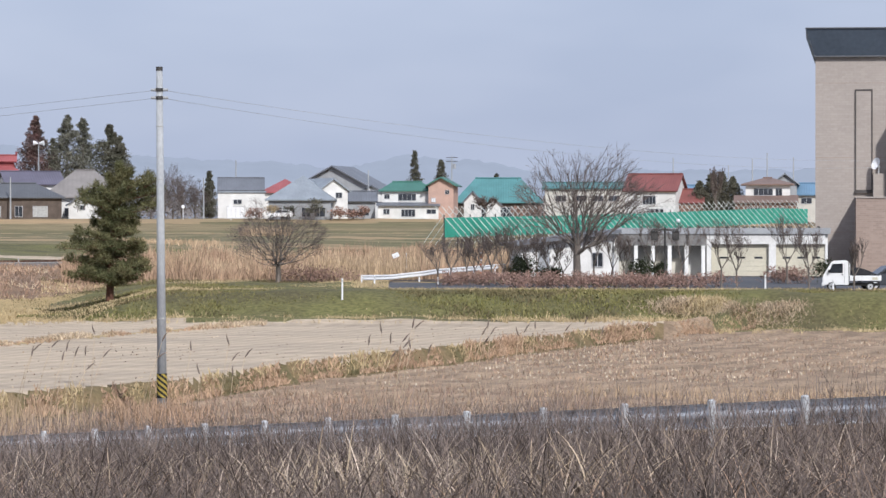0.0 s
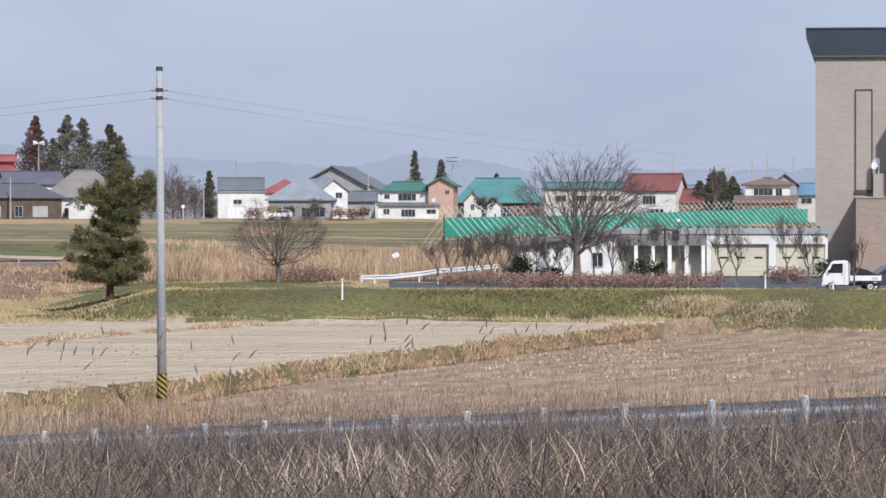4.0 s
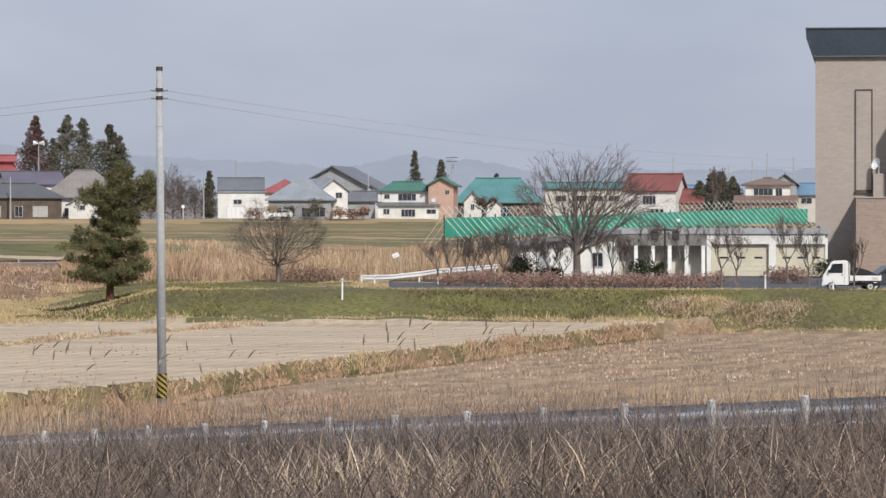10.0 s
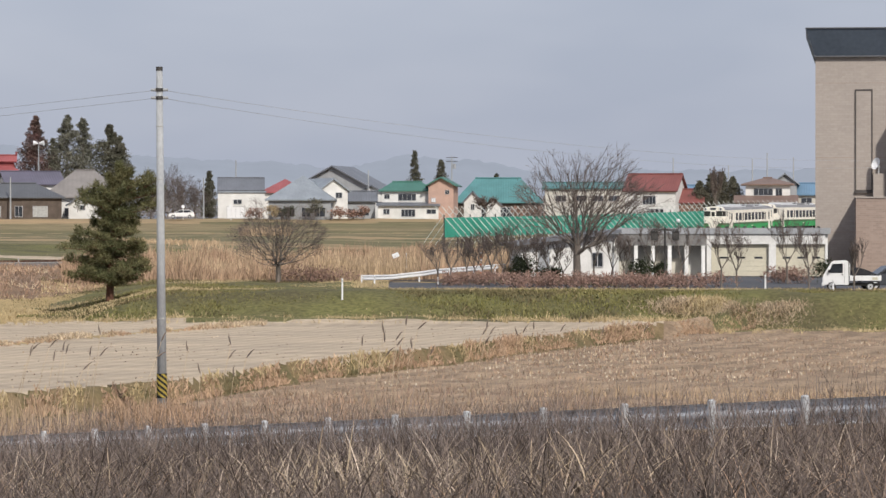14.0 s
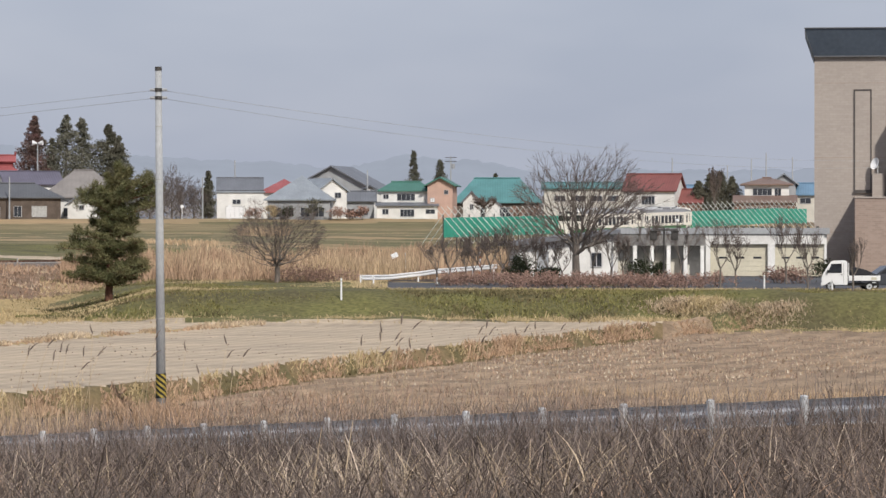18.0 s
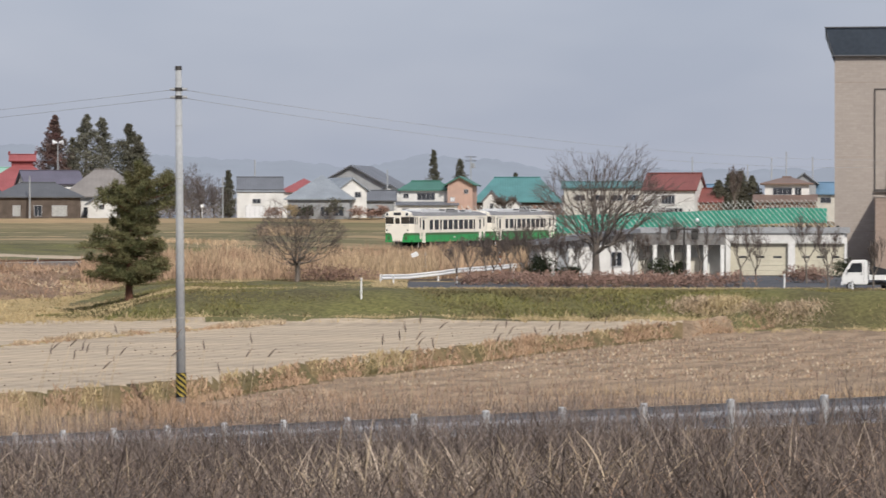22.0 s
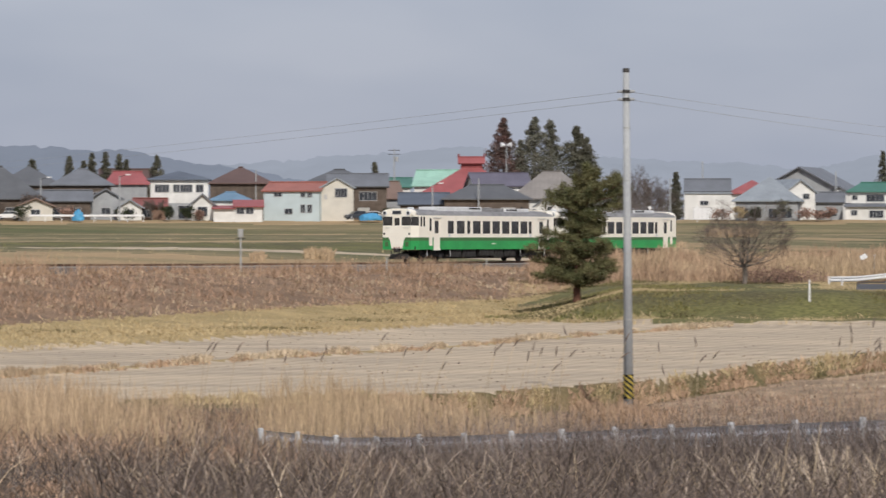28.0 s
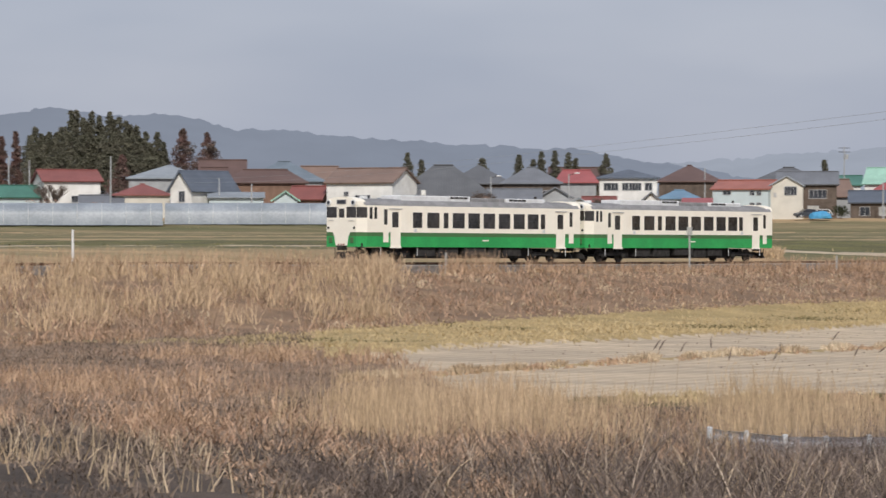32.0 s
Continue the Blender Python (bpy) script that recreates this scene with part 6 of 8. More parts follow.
# ---- garages beside the car park ----
def garages():
    r, zf = 264.0, 1.5
    bc = 81.0
    X = lambda b: r * math.tan((b - bc) / 1000)
    g = thing("garage_building", Matrix.Translation(at(bc, r, zf)) @ Euler((0, 0, -bc / 1000)).to_matrix().to_4x4(), "long low white garage block with a grey eave and cream shutters", "garage")
    x0, xm, x1 = X(51), X(77.6), X(113)
    H = 3.72
    part("back_wall", boxb(x0, x1, 6.6, 6.8, -1, H - .25), WHITEW, g)
    part("side_wall", boxb(x0, x0 + .2, 0, 6.6, -1, H - .25), WHITEW, g)
    part("side_wall", boxb(x1 - .2, x1, 0, 6.6, -1, H - .25), WHITEW, g)
    part("roof", boxb(x0 - .3, x1 + .2, -.3, 7.2, H - .25, H, bev=.04), RF_SLATE, g, "grey flat sheet roof")
    part("fascia", boxb(x0 - .32, x1 + .22, -.36, -.3, H - .45, H + .02), GREYW, g)
    # open bays with leaning buttress walls under a deep eave
    part("eave_wall", boxb(x0 + .2, xm, -.28, -.1, H - 1.35, H - .26), DULLCONC, g, "dark mottled concrete lintel")
    part("bay_back", boxb(x0 + .2, xm, 1.5, 1.65, -1, H - .3), WHITEW, g)
    nb = 5
    for i in range(nb):
        x = x0 + .25 + (xm - x0 - .5) * (i + 1) / nb
        bm = bmesh.new()
        pts = [(-.28, H - 1.35), (1.5, H - 1.35), (1.5, 0), (-1.1, 0), (-.9, .6)]
        a = [bm.verts.new((x - .14, y, z)) for y, z in pts]
        b = [bm.verts.new((x + .14, y, z)) for y, z in pts]
        bm.faces.new(a)
        bm.faces.new(b[::-1])
        for j in range(len(pts)):
            k = (j + 1) % len(pts)
            bm.faces.new((a[j], b[j], b[k], a[k]))
        bmesh.ops.recalc_face_normals(bm, faces=bm.faces)
        part("bay_wall", bm, WHITEW, g, "white dividing wall of an open bay")
        part("buttress", boxb(x - .15, x + .15, -.4, -.282, 0, H - 1.35), WHITEW, g)
        if i in (0, 2, 3):
            part("stored_panel", boxb(x - 1.9, x - .4, 1.2, 1.4, 0, 1.2 + .3 * i % .7), CREAMW, g)
    # garage doors
    part("lintel", boxb(xm, x1 - .2, -.2, 0, 2.48, H - .25), WHITEW, g)
    edges = [xm, X(79), X(95.8), X(97.9), X(113) - .2]
    part("pier", boxb(edges[0], edges[1], -.25, .1, -.8, 2.48), WHITEW, g)
    part("pier", boxb(edges[2], edges[3], -.3, .1, -.8, 2.48), WHITEW, g)
    for a, b in ((edges[1], edges[2]), (edges[3], edges[4])):
        n = 5
        d = part("shutter_door", boxb(a, b, .14, .2, 0, .36), CREAMDOOR, g, "cream sectional garage door")
        for k in range(1, n):
            part("door_panel", boxb(a, b, .14, .2, k * .4 - .03, k * .4 + .36, bev=.012), CREAMDOOR, d)
        part("door_panel", boxb(a, b, .14, .2, 1.97, 2.5), CREAMDOOR, d)
        for k in range(3):
            x = a + (b - a) * (.22 + .3 * k)
            part("door_window", boxb(x - .32, x + .32, .12, .16, 1.35, 1.5, bev=.01), DGLASS, d)
    for k in range(16):
        x = xm - 2 + k * (x1 - xm + 2) / 16
        part("snow_guard", boxb(x - .12, x + .12, -.3, -.1, H, H + .14), STEEL, g)
    # low wing with a sloping roof to the left
    w = thing("garage_wing", Matrix.Translation(at(38, 256, zf)) @ Euler((0, 0, -.038 + .16)).to_matrix().to_4x4(), "white low wing with a sloping grey roof edge beside the garages", "garage")
    w0, w1 = -3.9, 3.35
    part("wall", prism(bmesh.new(), [(w0, -1), (w1, -1), (w1, 3.3), (w0, 2.55)], 0, 6), WHITEW, w)
    bm = bmesh.new()
    quadslab(bm, [(w0 - .8, -.8, 2.62), (w1 + .3, -.8, 3.62), (w1 + .3, 6.6, 3.62), (w0 - .8, 6.6, 2.62)], .28)
    part("roof", bm, RF_SLATE, w)
    window(w, 1.95, .75, .9, 1.15, 0)
    part("door", boxb(-2.6, -1.7, -.05, .02, 0, 2.0, bev=.01), GREYW, w)
    part("gutter_pipe", rod(bmesh.new(), (w1 - .2, -.1, 0), (w1 - .2, -.1, 3.2), .05), GREYW, w)


garages()


# ---- the tall tiled building ----
def tall_building():
    r, zf = 275.0, 1.5
    bc = 109.4
    m = Matrix.Translation(at(bc, r, zf)) @ Euler((0, 0, -bc / 1000)).to_matrix().to_4x4()
    t = thing("tall_building", m, "tall windowless beige-tiled building with a flared blue grey roof", "building")
    H, Wd = 17.6, 18.0
    part("wall", boxb(0, Wd, .02, 12, -1, H), TILEA, t, "beige tiled wall")
    # flared roof: wider at the top than at the wall
    bm = bmesh.new()
    lo = [(-.05, -.35), (Wd, -.35), (Wd, 12.3), (-.05, 12.3)]
    hi = [(-.78, -1.6), (Wd, -1.6), (Wd, 13), (-.78, 13)]
    a = [bm.verts.new((x, y, H)) for x, y in lo]
    b = [bm.verts.new((x, y, H + 2.15)) for x, y in hi]
    bm.faces.new(a[::-1])
    bm.faces.new(b)
    for j in range(4):
        bm.faces.new((a[j], a[(j + 1) % 4], b[(j + 1) % 4], b[j]))
    bmesh.ops.recalc_face_normals(bm, faces=bm.faces)
    part("roof", bm, ROOFSLAB, t, "flared blue grey metal roof edge")
    part("roof_trim", boxb(-.82, Wd, -1.66, -1.54, H + 2.12, H + 2.2), RF_DARK, t)
    part("eave_band", boxb(-.06, Wd, -.38, .02, H - .1, H), RF_DARK, t)
    # blind tall window with a dark frame
    x0, x1, z0, z1 = 3.16, 4.58, 6.7, 14.9
    fr = bmesh.new()
    for q in ((x0, x0 + .1, z0, z1), (x1 - .1, x1, z0, z1), (x0 + .1, x1 - .1, z1 - .1, z1), (x0 + .1, x1 - .1, z0, z0 + .1)):
        box(fr, q[0], q[1], -.09, .04, q[2], q[3])
    bmesh.ops.remove_doubles(fr, verts=fr.verts, dist=.001)
    w = part("window", fr, DARKFR, t, "tall blind window with a dark frame")
    part("infill", boxb(x0 + .1, x1 - .1, -.03, .03, z0 + .1, z1 - .1), TILEA, w)
    part("window_sill", boxb(x0 - .05, x1 + .1, -.22, .04, z0 - .16, z0), DARKFR, w)
    for z in (3.4, 9.4, 15.4):
        part("expansion_joint", boxb(.01, Wd, .012, .022, z, z + .025), TILEB, t)
    # annexe with its side door, dish on a plinth
    part("annexe_wall", boxb(3.2, Wd, -4.6, .02, -1, 6.1), TILEB, t, "brown tiled annexe wall")
    part("annexe_coping", boxb(3.15, Wd, -4.68, .02, 6.1, 6.22), TILEA, t)
    part("side_door", boxb(3.15, 3.2, -2.9, -1.6, 0, 2.9), RF_DARK, t, "dark door in the shaded side")
    part("door_canopy", boxb(2.6, 3.2, -3.2, -1.3, 3.05, 3.18), TILEA, t)
    part("plinth", boxb(4.6, 5.6, -1.2, -.1, 6.22, 8.1, bev=.03), TILEA, t)
    d = bmesh.new()
    rings = [[d.verts.new((.5 * f * math.cos(k * math.pi / 10), .5 * f * math.sin(k * math.pi / 10), .2 * f * f)) for k in range(20)] for f in (.05, .35, .7, 1)]
    d.faces.new(rings[0])
    for p, q in zip(rings, rings[1:]):
        for j in range(20):
            d.faces.new((p[j], p[(j + 1) % 20], q[(j + 1) % 20], q[j]))
    part("dish", d, LAMPW, t, "white satellite dish", m=Matrix.Translation((4.95, -1.0, 8.85)) @ Euler((radians(72), 0, radians(-52))).to_matrix().to_4x4(), smooth=True)
    part("dish_mast", rod(bmesh.new(), (5.05, -.8, 8.0), (5.05, -.8, 8.8), .05), GALVDULL, t)
    part("wing_wall", boxb(6.9, Wd, -4.2, .02, 6.2, 14), TILEA, t, "projecting upper wing")


tall_building()


def lantern_post(b, r, h):
    t = thing("yard_lamp", Matrix.Translation(here(b, r)) @ Euler((0, 0, -b / 1000)).to_matrix().to_4x4(), "dark post with two boxy lanterns on a crossarm before the garages", "lamp post")
    part("shaft", rod(bmesh.new(), (0, 0, -.3), (0, 0, h), .075, .06, 12), STEEL, t)
    part("crossarm", boxb(-.85, .85, -.05, .05, h - .22, h - .12, bev=.01), STEEL, t)
    for x in (-.68, .68):
        ln = part("lantern", boxb(x - .22, x + .22, -.2, .2, h - .82, h - .3, bev=.04), STEEL, t, "dark boxy lantern")
        part("cap", boxb(x - .26, x + .26, -.24, .24, h - .3, h - .24, bev=.02), UNDER, ln)
        part("bracket", rod(bmesh.new(), (x, 0, h - .24), (x, 0, h - .2), .03), STEEL, ln)
    part("bulb_stem", rod(bmesh.new(), (.84, 0, h - .2), (.84, 0, h + .35), .03), STEEL, t)
    gl = bmesh.new()
    bmesh.ops.create_uvsphere(gl, u_segments=12, v_segments=8, radius=.13, matrix=Matrix.Translation((.84, 0, h + .42)))
    part("globe", gl, LAMPW, t, "white glass globe", smooth=True)


lantern_post(65.4, 217, 3.75)


# ---- vehicles ----
def wheel(parent, x, y, r, side, tyre_w=.16):
    """A wheel whose axle runs along y."""
    bm = rod(bmesh.new(), (x, y, r), (x, y + side * tyre_w, r), r, r, 22)
    w = part("wheel", bm, BLACK, parent)
    part("rim", rod(bmesh.new(), (x, y - side * .006, r), (x, y + side * .05, r), r * .62, r * .55, 18), GALVDULL, w)
    part("hub", rod(bmesh.new(), (x, y - side * .02, r), (x, y + side * .02, r), r * .2, r * .2, 10), STEEL, w)


def kei_truck():
    p = here(120.0, 200.0)
    t = thing("kei_truck", Matrix.Translation((p.x, p.y, 1.52)) @ Euler((0, 0, -.12)).to_matrix().to_4x4(), "small white pickup truck with a covered load parked beside the building", "truck")
    # nose to the left: x from -1.7 to 1.7
    cab = bmesh.new()
    prism(cab, [(-1.68, .34), (-1.7, .72), (-1.62, .98), (-1.2, 1.66), (-1.08, 1.76), (-.32, 1.78), (-.2, 1.7), (-.18, .34)], -.7, .7)
    bmesh.ops.bevel(cab, geom=cab.edges[:], offset=.035, segments=2, affect="EDGES")
    part("cab", cab, WHITEP, t, "white cab", smooth=False)
    part("side_window", prism(bmesh.new(), [(-1.34, 1.05), (-1.12, 1.58), (-.52, 1.6), (-.52, 1.05)], -.712, -.69), DGLASS, t)
    part("windscreen", prism(bmesh.new(), [(-1.6, 1.06), (-1.22, 1.66), (-1.19, 1.66), (-1.56, 1.06)], -.6, .6), DGLASS, t)
    part("rear_window", boxb(-.185, -.165, -.5, .5, 1.15, 1.6), DGLASS, t)
    part("door_line", boxb(-.42, -.41, -.708, -.69, .45, 1.62), STEEL, t)
    part("door_handle", boxb(-.6, -.48, -.725, -.7, .93, .97), BLACK, t)
    part("mirror", boxb(-1.36, -1.28, -.9, -.72, 1.05, 1.25, bev=.02), BLACK, t)
    part("headlight", boxb(-1.715, -1.66, -.62, -.38, .62, .78, bev=.02), ALU, t)
    part("bumper", boxb(-1.74, -1.6, -.7, .7, .28, .5, bev=.04), LAMPW, t)
    part("chassis", boxb(-1.5, 1.6, -.45, .45, .3, .46), UNDER, t)
    part("bed_floor", boxb(-.12, 1.7, -.7, .7, .6, .66), WHITEP, t)
    for y0, y1 in ((-.72, -.69), (.69, .72)):
        part("bed_side", boxb(-.12, 1.7, y0, y1, .6, .9, bev=.008), WHITEP, t)
    part("tailgate", boxb(1.68, 1.72, -.7, .7, .6, .9, bev=.008), WHITEP, t)
    part("guard_frame", boxb(-.14, -.1, -.68, .68, .9, 1.62), WHITEP, t)
    lo = bmesh.new()
    prism(lo, [(-.08, .88), (-.05, 1.3), (.3, 1.38), (.9, 1.22), (1.4, .98), (1.66, .88)], -.62, .62)
    bmesh.ops.bevel(lo, geom=lo.edges[:], offset=.05, segments=2, affect="EDGES")
    part("load_cover", lo, CANVAS, t, "black covered load")
    part("side_marker", boxb(1.2, 1.5, -.74, -.72, .66, .8), CREAMDOOR, t)
    for x in (-1.18, 1.08):
        wheel(t, x, -.7, .26, 1)
        wheel(t, x, .7, .26, -1)


kei_truck()


def hatchback(name, m, paint, label, length=4.2):
    t = thing(name, m, label, "car")
    k = length / 4.2
    out = [(-2.08, .3), (-2.1, .62), (-1.95, .8), (-1.05, .95), (-.35, 1.42), (.2, 1.5), (1.35, 1.46), (1.95, 1.02), (2.08, .85), (2.08, .3)]
    bm = prism(bmesh.new(), [(x * k, z) for x, z in out], -.84, .84)
    bmesh.ops.bevel(bm, geom=bm.edges[:], offset=.05, segments=2, affect="EDGES")
    part("body", bm, paint, t)
    part("side_window", prism(bmesh.new(), [(-.95 * k, .98), (-.33 * k, 1.38), (.28 * k, 1.42), (.28 * k, .98)], -.848, -.82), DGLASS, t)
    part("rear_side_window", prism(bmesh.new(), [(.36 * k, .98), (.36 * k, 1.42), (1.25 * k, 1.38), (1.72 * k, 1.02)], -.848, -.82), DGLASS, t)
    part("windscreen", prism(bmesh.new(), [(-1.08 * k, .96), (-.38 * k, 1.43), (-.33 * k, 1.43), (-1.0 * k, .96)], -.7, .7), DGLASS, t)
    part("headlight", boxb(-2.12 * k, -1.98 * k, -.8, -.5, .58, .72, bev=.02), ALU, t)
    part("tail_light", boxb(1.98 * k, 2.1 * k, -.8, -.6, .75, .95, bev=.02), RF_RED, t)
    for x in (-1.3 * k, 1.3 * k):
        wheel(t, x, -.85, .31, 1)
        wheel(t, x, .85, .31, -1)
    return t


hatchback("parked_car", Matrix.Translation(at(131.5, 203, 1.52)) @ Euler((0, 0, .2)).to_matrix().to_4x4(), DARKCAR, "dark car parked behind the white pickup truck")
white_car = hatchback("estate_car", Matrix.Translation(at(-60, 586, 7.05)), WHITEP, "white estate car driving along the village road", 4.5)
hatchback("parked_car", Matrix.Translation(at(-158.5, 588, 7.05)) @ Euler((0, 0, .1)).to_matrix().to_4x4(), WHITEP, "white car parked before the dark farmhouse", 4.0)
hatchback("parked_car", Matrix.Translation(at(-166.5 + 3.5, 584, 7.05)) @ Euler((0, 0, .6)).to_matrix().to_4x4(), DARKCAR, "dark blue car parked beside the cream gable", 4.0)
hatchback("parked_car", Matrix.Translation(at(-265, 587, 7.05)) @ Euler((0, 0, .1)).to_matrix().to_4x4(), WHITEP, "white car parked before the tall dark roof", 4.0)


# ---- trees ----
pine(here(-98, 205), 4)
crown_tree("bare_tree", here(39.4, 216), 8.3, 9.6, 12, .24, 800, .24, .3, "large bare vase-shaped tree with many thin twigs", thin=.0105, twig=.6, cone=1.5, pull=.92, shift=.75, taper=.46)
crown_tree("bare_tree", here(-48.6, 229), 5.2, 7.2, 23, .22, 1300, .17, .15, "low round bare tree with dense grey twigs", thin=.007, twig=.42, cone=2.6, pull=.72, taper=.5)
for b, h, w in ((-44, .9, 3.2), (-40, 1.1, 3.6), (-36, 1.0, 3.2), (-32.5, .8, 2.6)):
    bush("shrub", here(b, 230), h, w, int(-b), HEDGE, "low reddish bare shrub beside the low tree", 800, .13, group="shrubs beside the low tree")
for i, (b, r, h, w) in enumerate(((-1.5, 228, 3.0, 2.4), (11.8, 224, 3.6, 2.8), (25.5, 224, 3.4, 2.8), (28, 228, 4.0, 2.6), (35.5, 224, 2.8, 2.0), (53.5, 224, 3.4, 2.2), (70, 226, 4.2, 2.8), (86.5, 215, 3.6, 2.4), (2.3, 226, 3.4, 2.2), (7.3, 228, 3.2, 1.6), (9.4, 229, 3.3, 1.8), (14.5, 226, 3.9, 2.2), (17.2, 232, 3.6, 2.0), (20.2, 228, 4.3, 2.4), (31, 222, 3.2, 2.4), (44.8, 224, 4.1, 2.2),
                                  (49.5, 226, 3.6, 2.2), (62.7, 228, 4.6, 2.6), (81.9, 203, 4.4, 2.8), (101.3, 226, 5.0, 2.4), (107.6, 208, 3.7, 2.2), (120.7, 196, 3.2, 1.6))):
    bare_tree("sapling", here(b, r), h, w, 40 + i, 4, 3, .06, .32, "slender bare sapling with fine upright twigs beside the car park", spread=.5, up=.2, thin=.0105, group="saplings round the car park")
for i, (b, r, h, w, mt) in enumerate(((21.8, 224, 1.9, 1.9, SHRUB), (23.5, 226, 2.2, 1.6, SHRUB), (30.2, 222, 1.5, 2.2, SHRUB), (33, 223, 1.2, 1.0, SHRUB), (57.5, 222, 1.8, 2.4, SHRUB), (64, 222, 1.6, 1.4, SHRUB), (98.3, 230, 1.1, 2.4, HEDGE), (105, 228, 1.2, 2.4, HEDGE), (113, 226, 1.6, 2.6, SHRUB))):
    bush("shrub", here(b, r), h, w, 70 + i, mt, "dark clipped evergreen shrub beside the car park" if mt is SHRUB else "reddish bare clipped shrub", 1100, .14, group="shrubs round the car park")
for i in range(24):
    b = 2 + i * 3.3 + (i % 3)
    bush("hedge_bush", here(b, 210 + (i % 3) * 1.5 + (8 if b < 20 else 0)), .75 + .2 * (i % 2), 1.9, 120 + i, HEDGE, "low reddish bare hedge bush along the car park", 700, .13, group="hedge along the car park")
for b, h, w, mt, lab, n in ((-119.5, 24.2, 8.6, CEDARRED, "tall cedar with winter-reddened foliage", 3000), (-110.4, 24.5, 10.5, CEDARHAZE, "tall thin-crowned grey green fir", 2000), (-105.8, 23.8, 9, CEDARHAZE, "tall thin-crowned grey green fir", 1800), (-98, 22.6, 10.5, CEDAR, "dark pointed cedar behind the farmhouse", 2600), (-114.5, 20, 5.5, CEDARHAZE, "thin grey green fir between taller trees", 900), (-95, 20.4, 6.5, CEDAR, "dark pointed cedar behind the farmhouse", 2000)):
    conifer("cedar_tree", at(b, 655, 6.9), h - 4.4, w, int(-b * 10), mt, lab, .1, n, .8, group="tall trees behind the village")
for b, y_top, w in ((-8.3, 19.9, 3.4), (-.5, 18.2, 4.4), (15.8, 15.5, 2.0), (-68.8, 16.0, 3.0), (-157.6, 18.0, 3.4), (-221.6, 19.2, 5.0), (-247.2, 19.0, 4.6), (-240.5, 19.6, 4.0), (-236.6, 19.8, 3.8), (-243, 18.2, 4.0), (-280, 19.4, 4.0), (-232.6, 19.4, 4.6), (-258, 18.4, 6.0), (-230.5, 18.4, 4.4), (-276, 18, 3.5),
                    (75.5, 13.6, 4.4), (78.7, 14.8, 5.0), (82, 15.3, 5.2), (85.3, 14.4, 4.6)):
    conifer("cedar_tree", at(b, 640 if b < 70 else 604, 6.9), y_top - 6.9, w, int(abs(b) * 7), CEDAR, "small dark conifer among the roofs", .08, 1300, .6, ragged=.3, group="conifers among the roofs")
gr = random.Random(5)
for i in range(26):
    b = -391 + i * 1.55 + gr.uniform(-.4, .4)
    hh = 20 + 6.0 * math.exp(-((i - 11) / 9) ** 2) + gr.uniform(-1.8, 1.5)
    conifer("cedar_tree", at(b, 668 + gr.uniform(-14, 14), 6.9), hh - 6.9 + 1.5, gr.uniform(3.8, 5.2), 300 + i, CEDAR, "dark cedar of the grove behind the far houses", .3, 1100, .8, ragged=.2, group="cedar grove")
for b, hh, w in ((-346, 24.6, 8.5), (-339, 23.8, 8.0), (-399, 23, 4), (-395, 24, 3.6), (-404, 22, 4.5)):
    conifer("cedar_tree", at(b, 665, 6.9), hh - 6.9, w, int(-b * 3), CEDARRED, "winter-browned cedar beside the grove", .1, 1800, .8, group="cedars beside the grove")
conifer("cedar_tree", at(-364, 640, 6.9), 12, 7, 77, CEDARRED, "rust-brown conifer before the cedar grove", .05, 1600, .7)
for i, (b, h, w) in enumerate(((-82, 8.6, 6), (-77, 7.6, 6), (-73, 6.8, 5), (-86, 7.4, 5), (-79.5, 9.4, 6))):
    crown_tree("bare_tree", at(b, 612 + i * 4, 6.9), h, w * 1.1, 500 + i, .15, 500, .16, .1, "hazy bare tree beside the village", thin=.014, twig=.7, group="bare trees beside the village")
for i, (b, h, w) in enumerate(((12.4, 4.4, 4.5), (-258.5, 5.0, 4.5), (-223, 3.8, 3.5), (-385, 6.5, 6), (80.5, 9.3, 3), (-270, 3.5, 4))):
    bare_tree("bare_tree", at(b, 590, 6.9), h, w, 520 + i, 5, 4, .1, .2, "small bare garden tree", spread=.6, up=.1, thin=.025, group="bare garden trees")
for i, (b, h, w, mt) in enumerate(((-38, 3.9, 3.0, CEDAR), (-50, 2.4, 2.4, GRASSY), (-31, 2.0, 3.4, HEDGE), (-27, 1.8, 3, HEDGE), (-23.5, 2.2, 2.8, HEDGE), (-46, 2.2, 3, SHRUB), (-55, 2.0, 3, HEDGE), (-261, 2.6, 3, SHRUB), (-218, 2.8, 2.6, SHRUB), (-213, 2.4, 2.4, SHRUB),
                                  (-276, 2.5, 4, HEDGE), (-247, 2.6, 3, HEDGE), (-388, 3, 5, HEDGE), (-372, 2.6, 4, HEDGE), (27, 2.2, 3, HEDGE), (22, 2.2, 3, HEDGE), (-153, 2.2, 3, SHRUB), (-209, 1.8, 2.4, HEDGE), (-230, 2.2, 2.5, SHRUB))):
    bush("garden_shrub", at(b, 586, 6.95), h, w, 560 + i, mt, "garden shrub before a village house", 500, .35, group="garden shrubs")


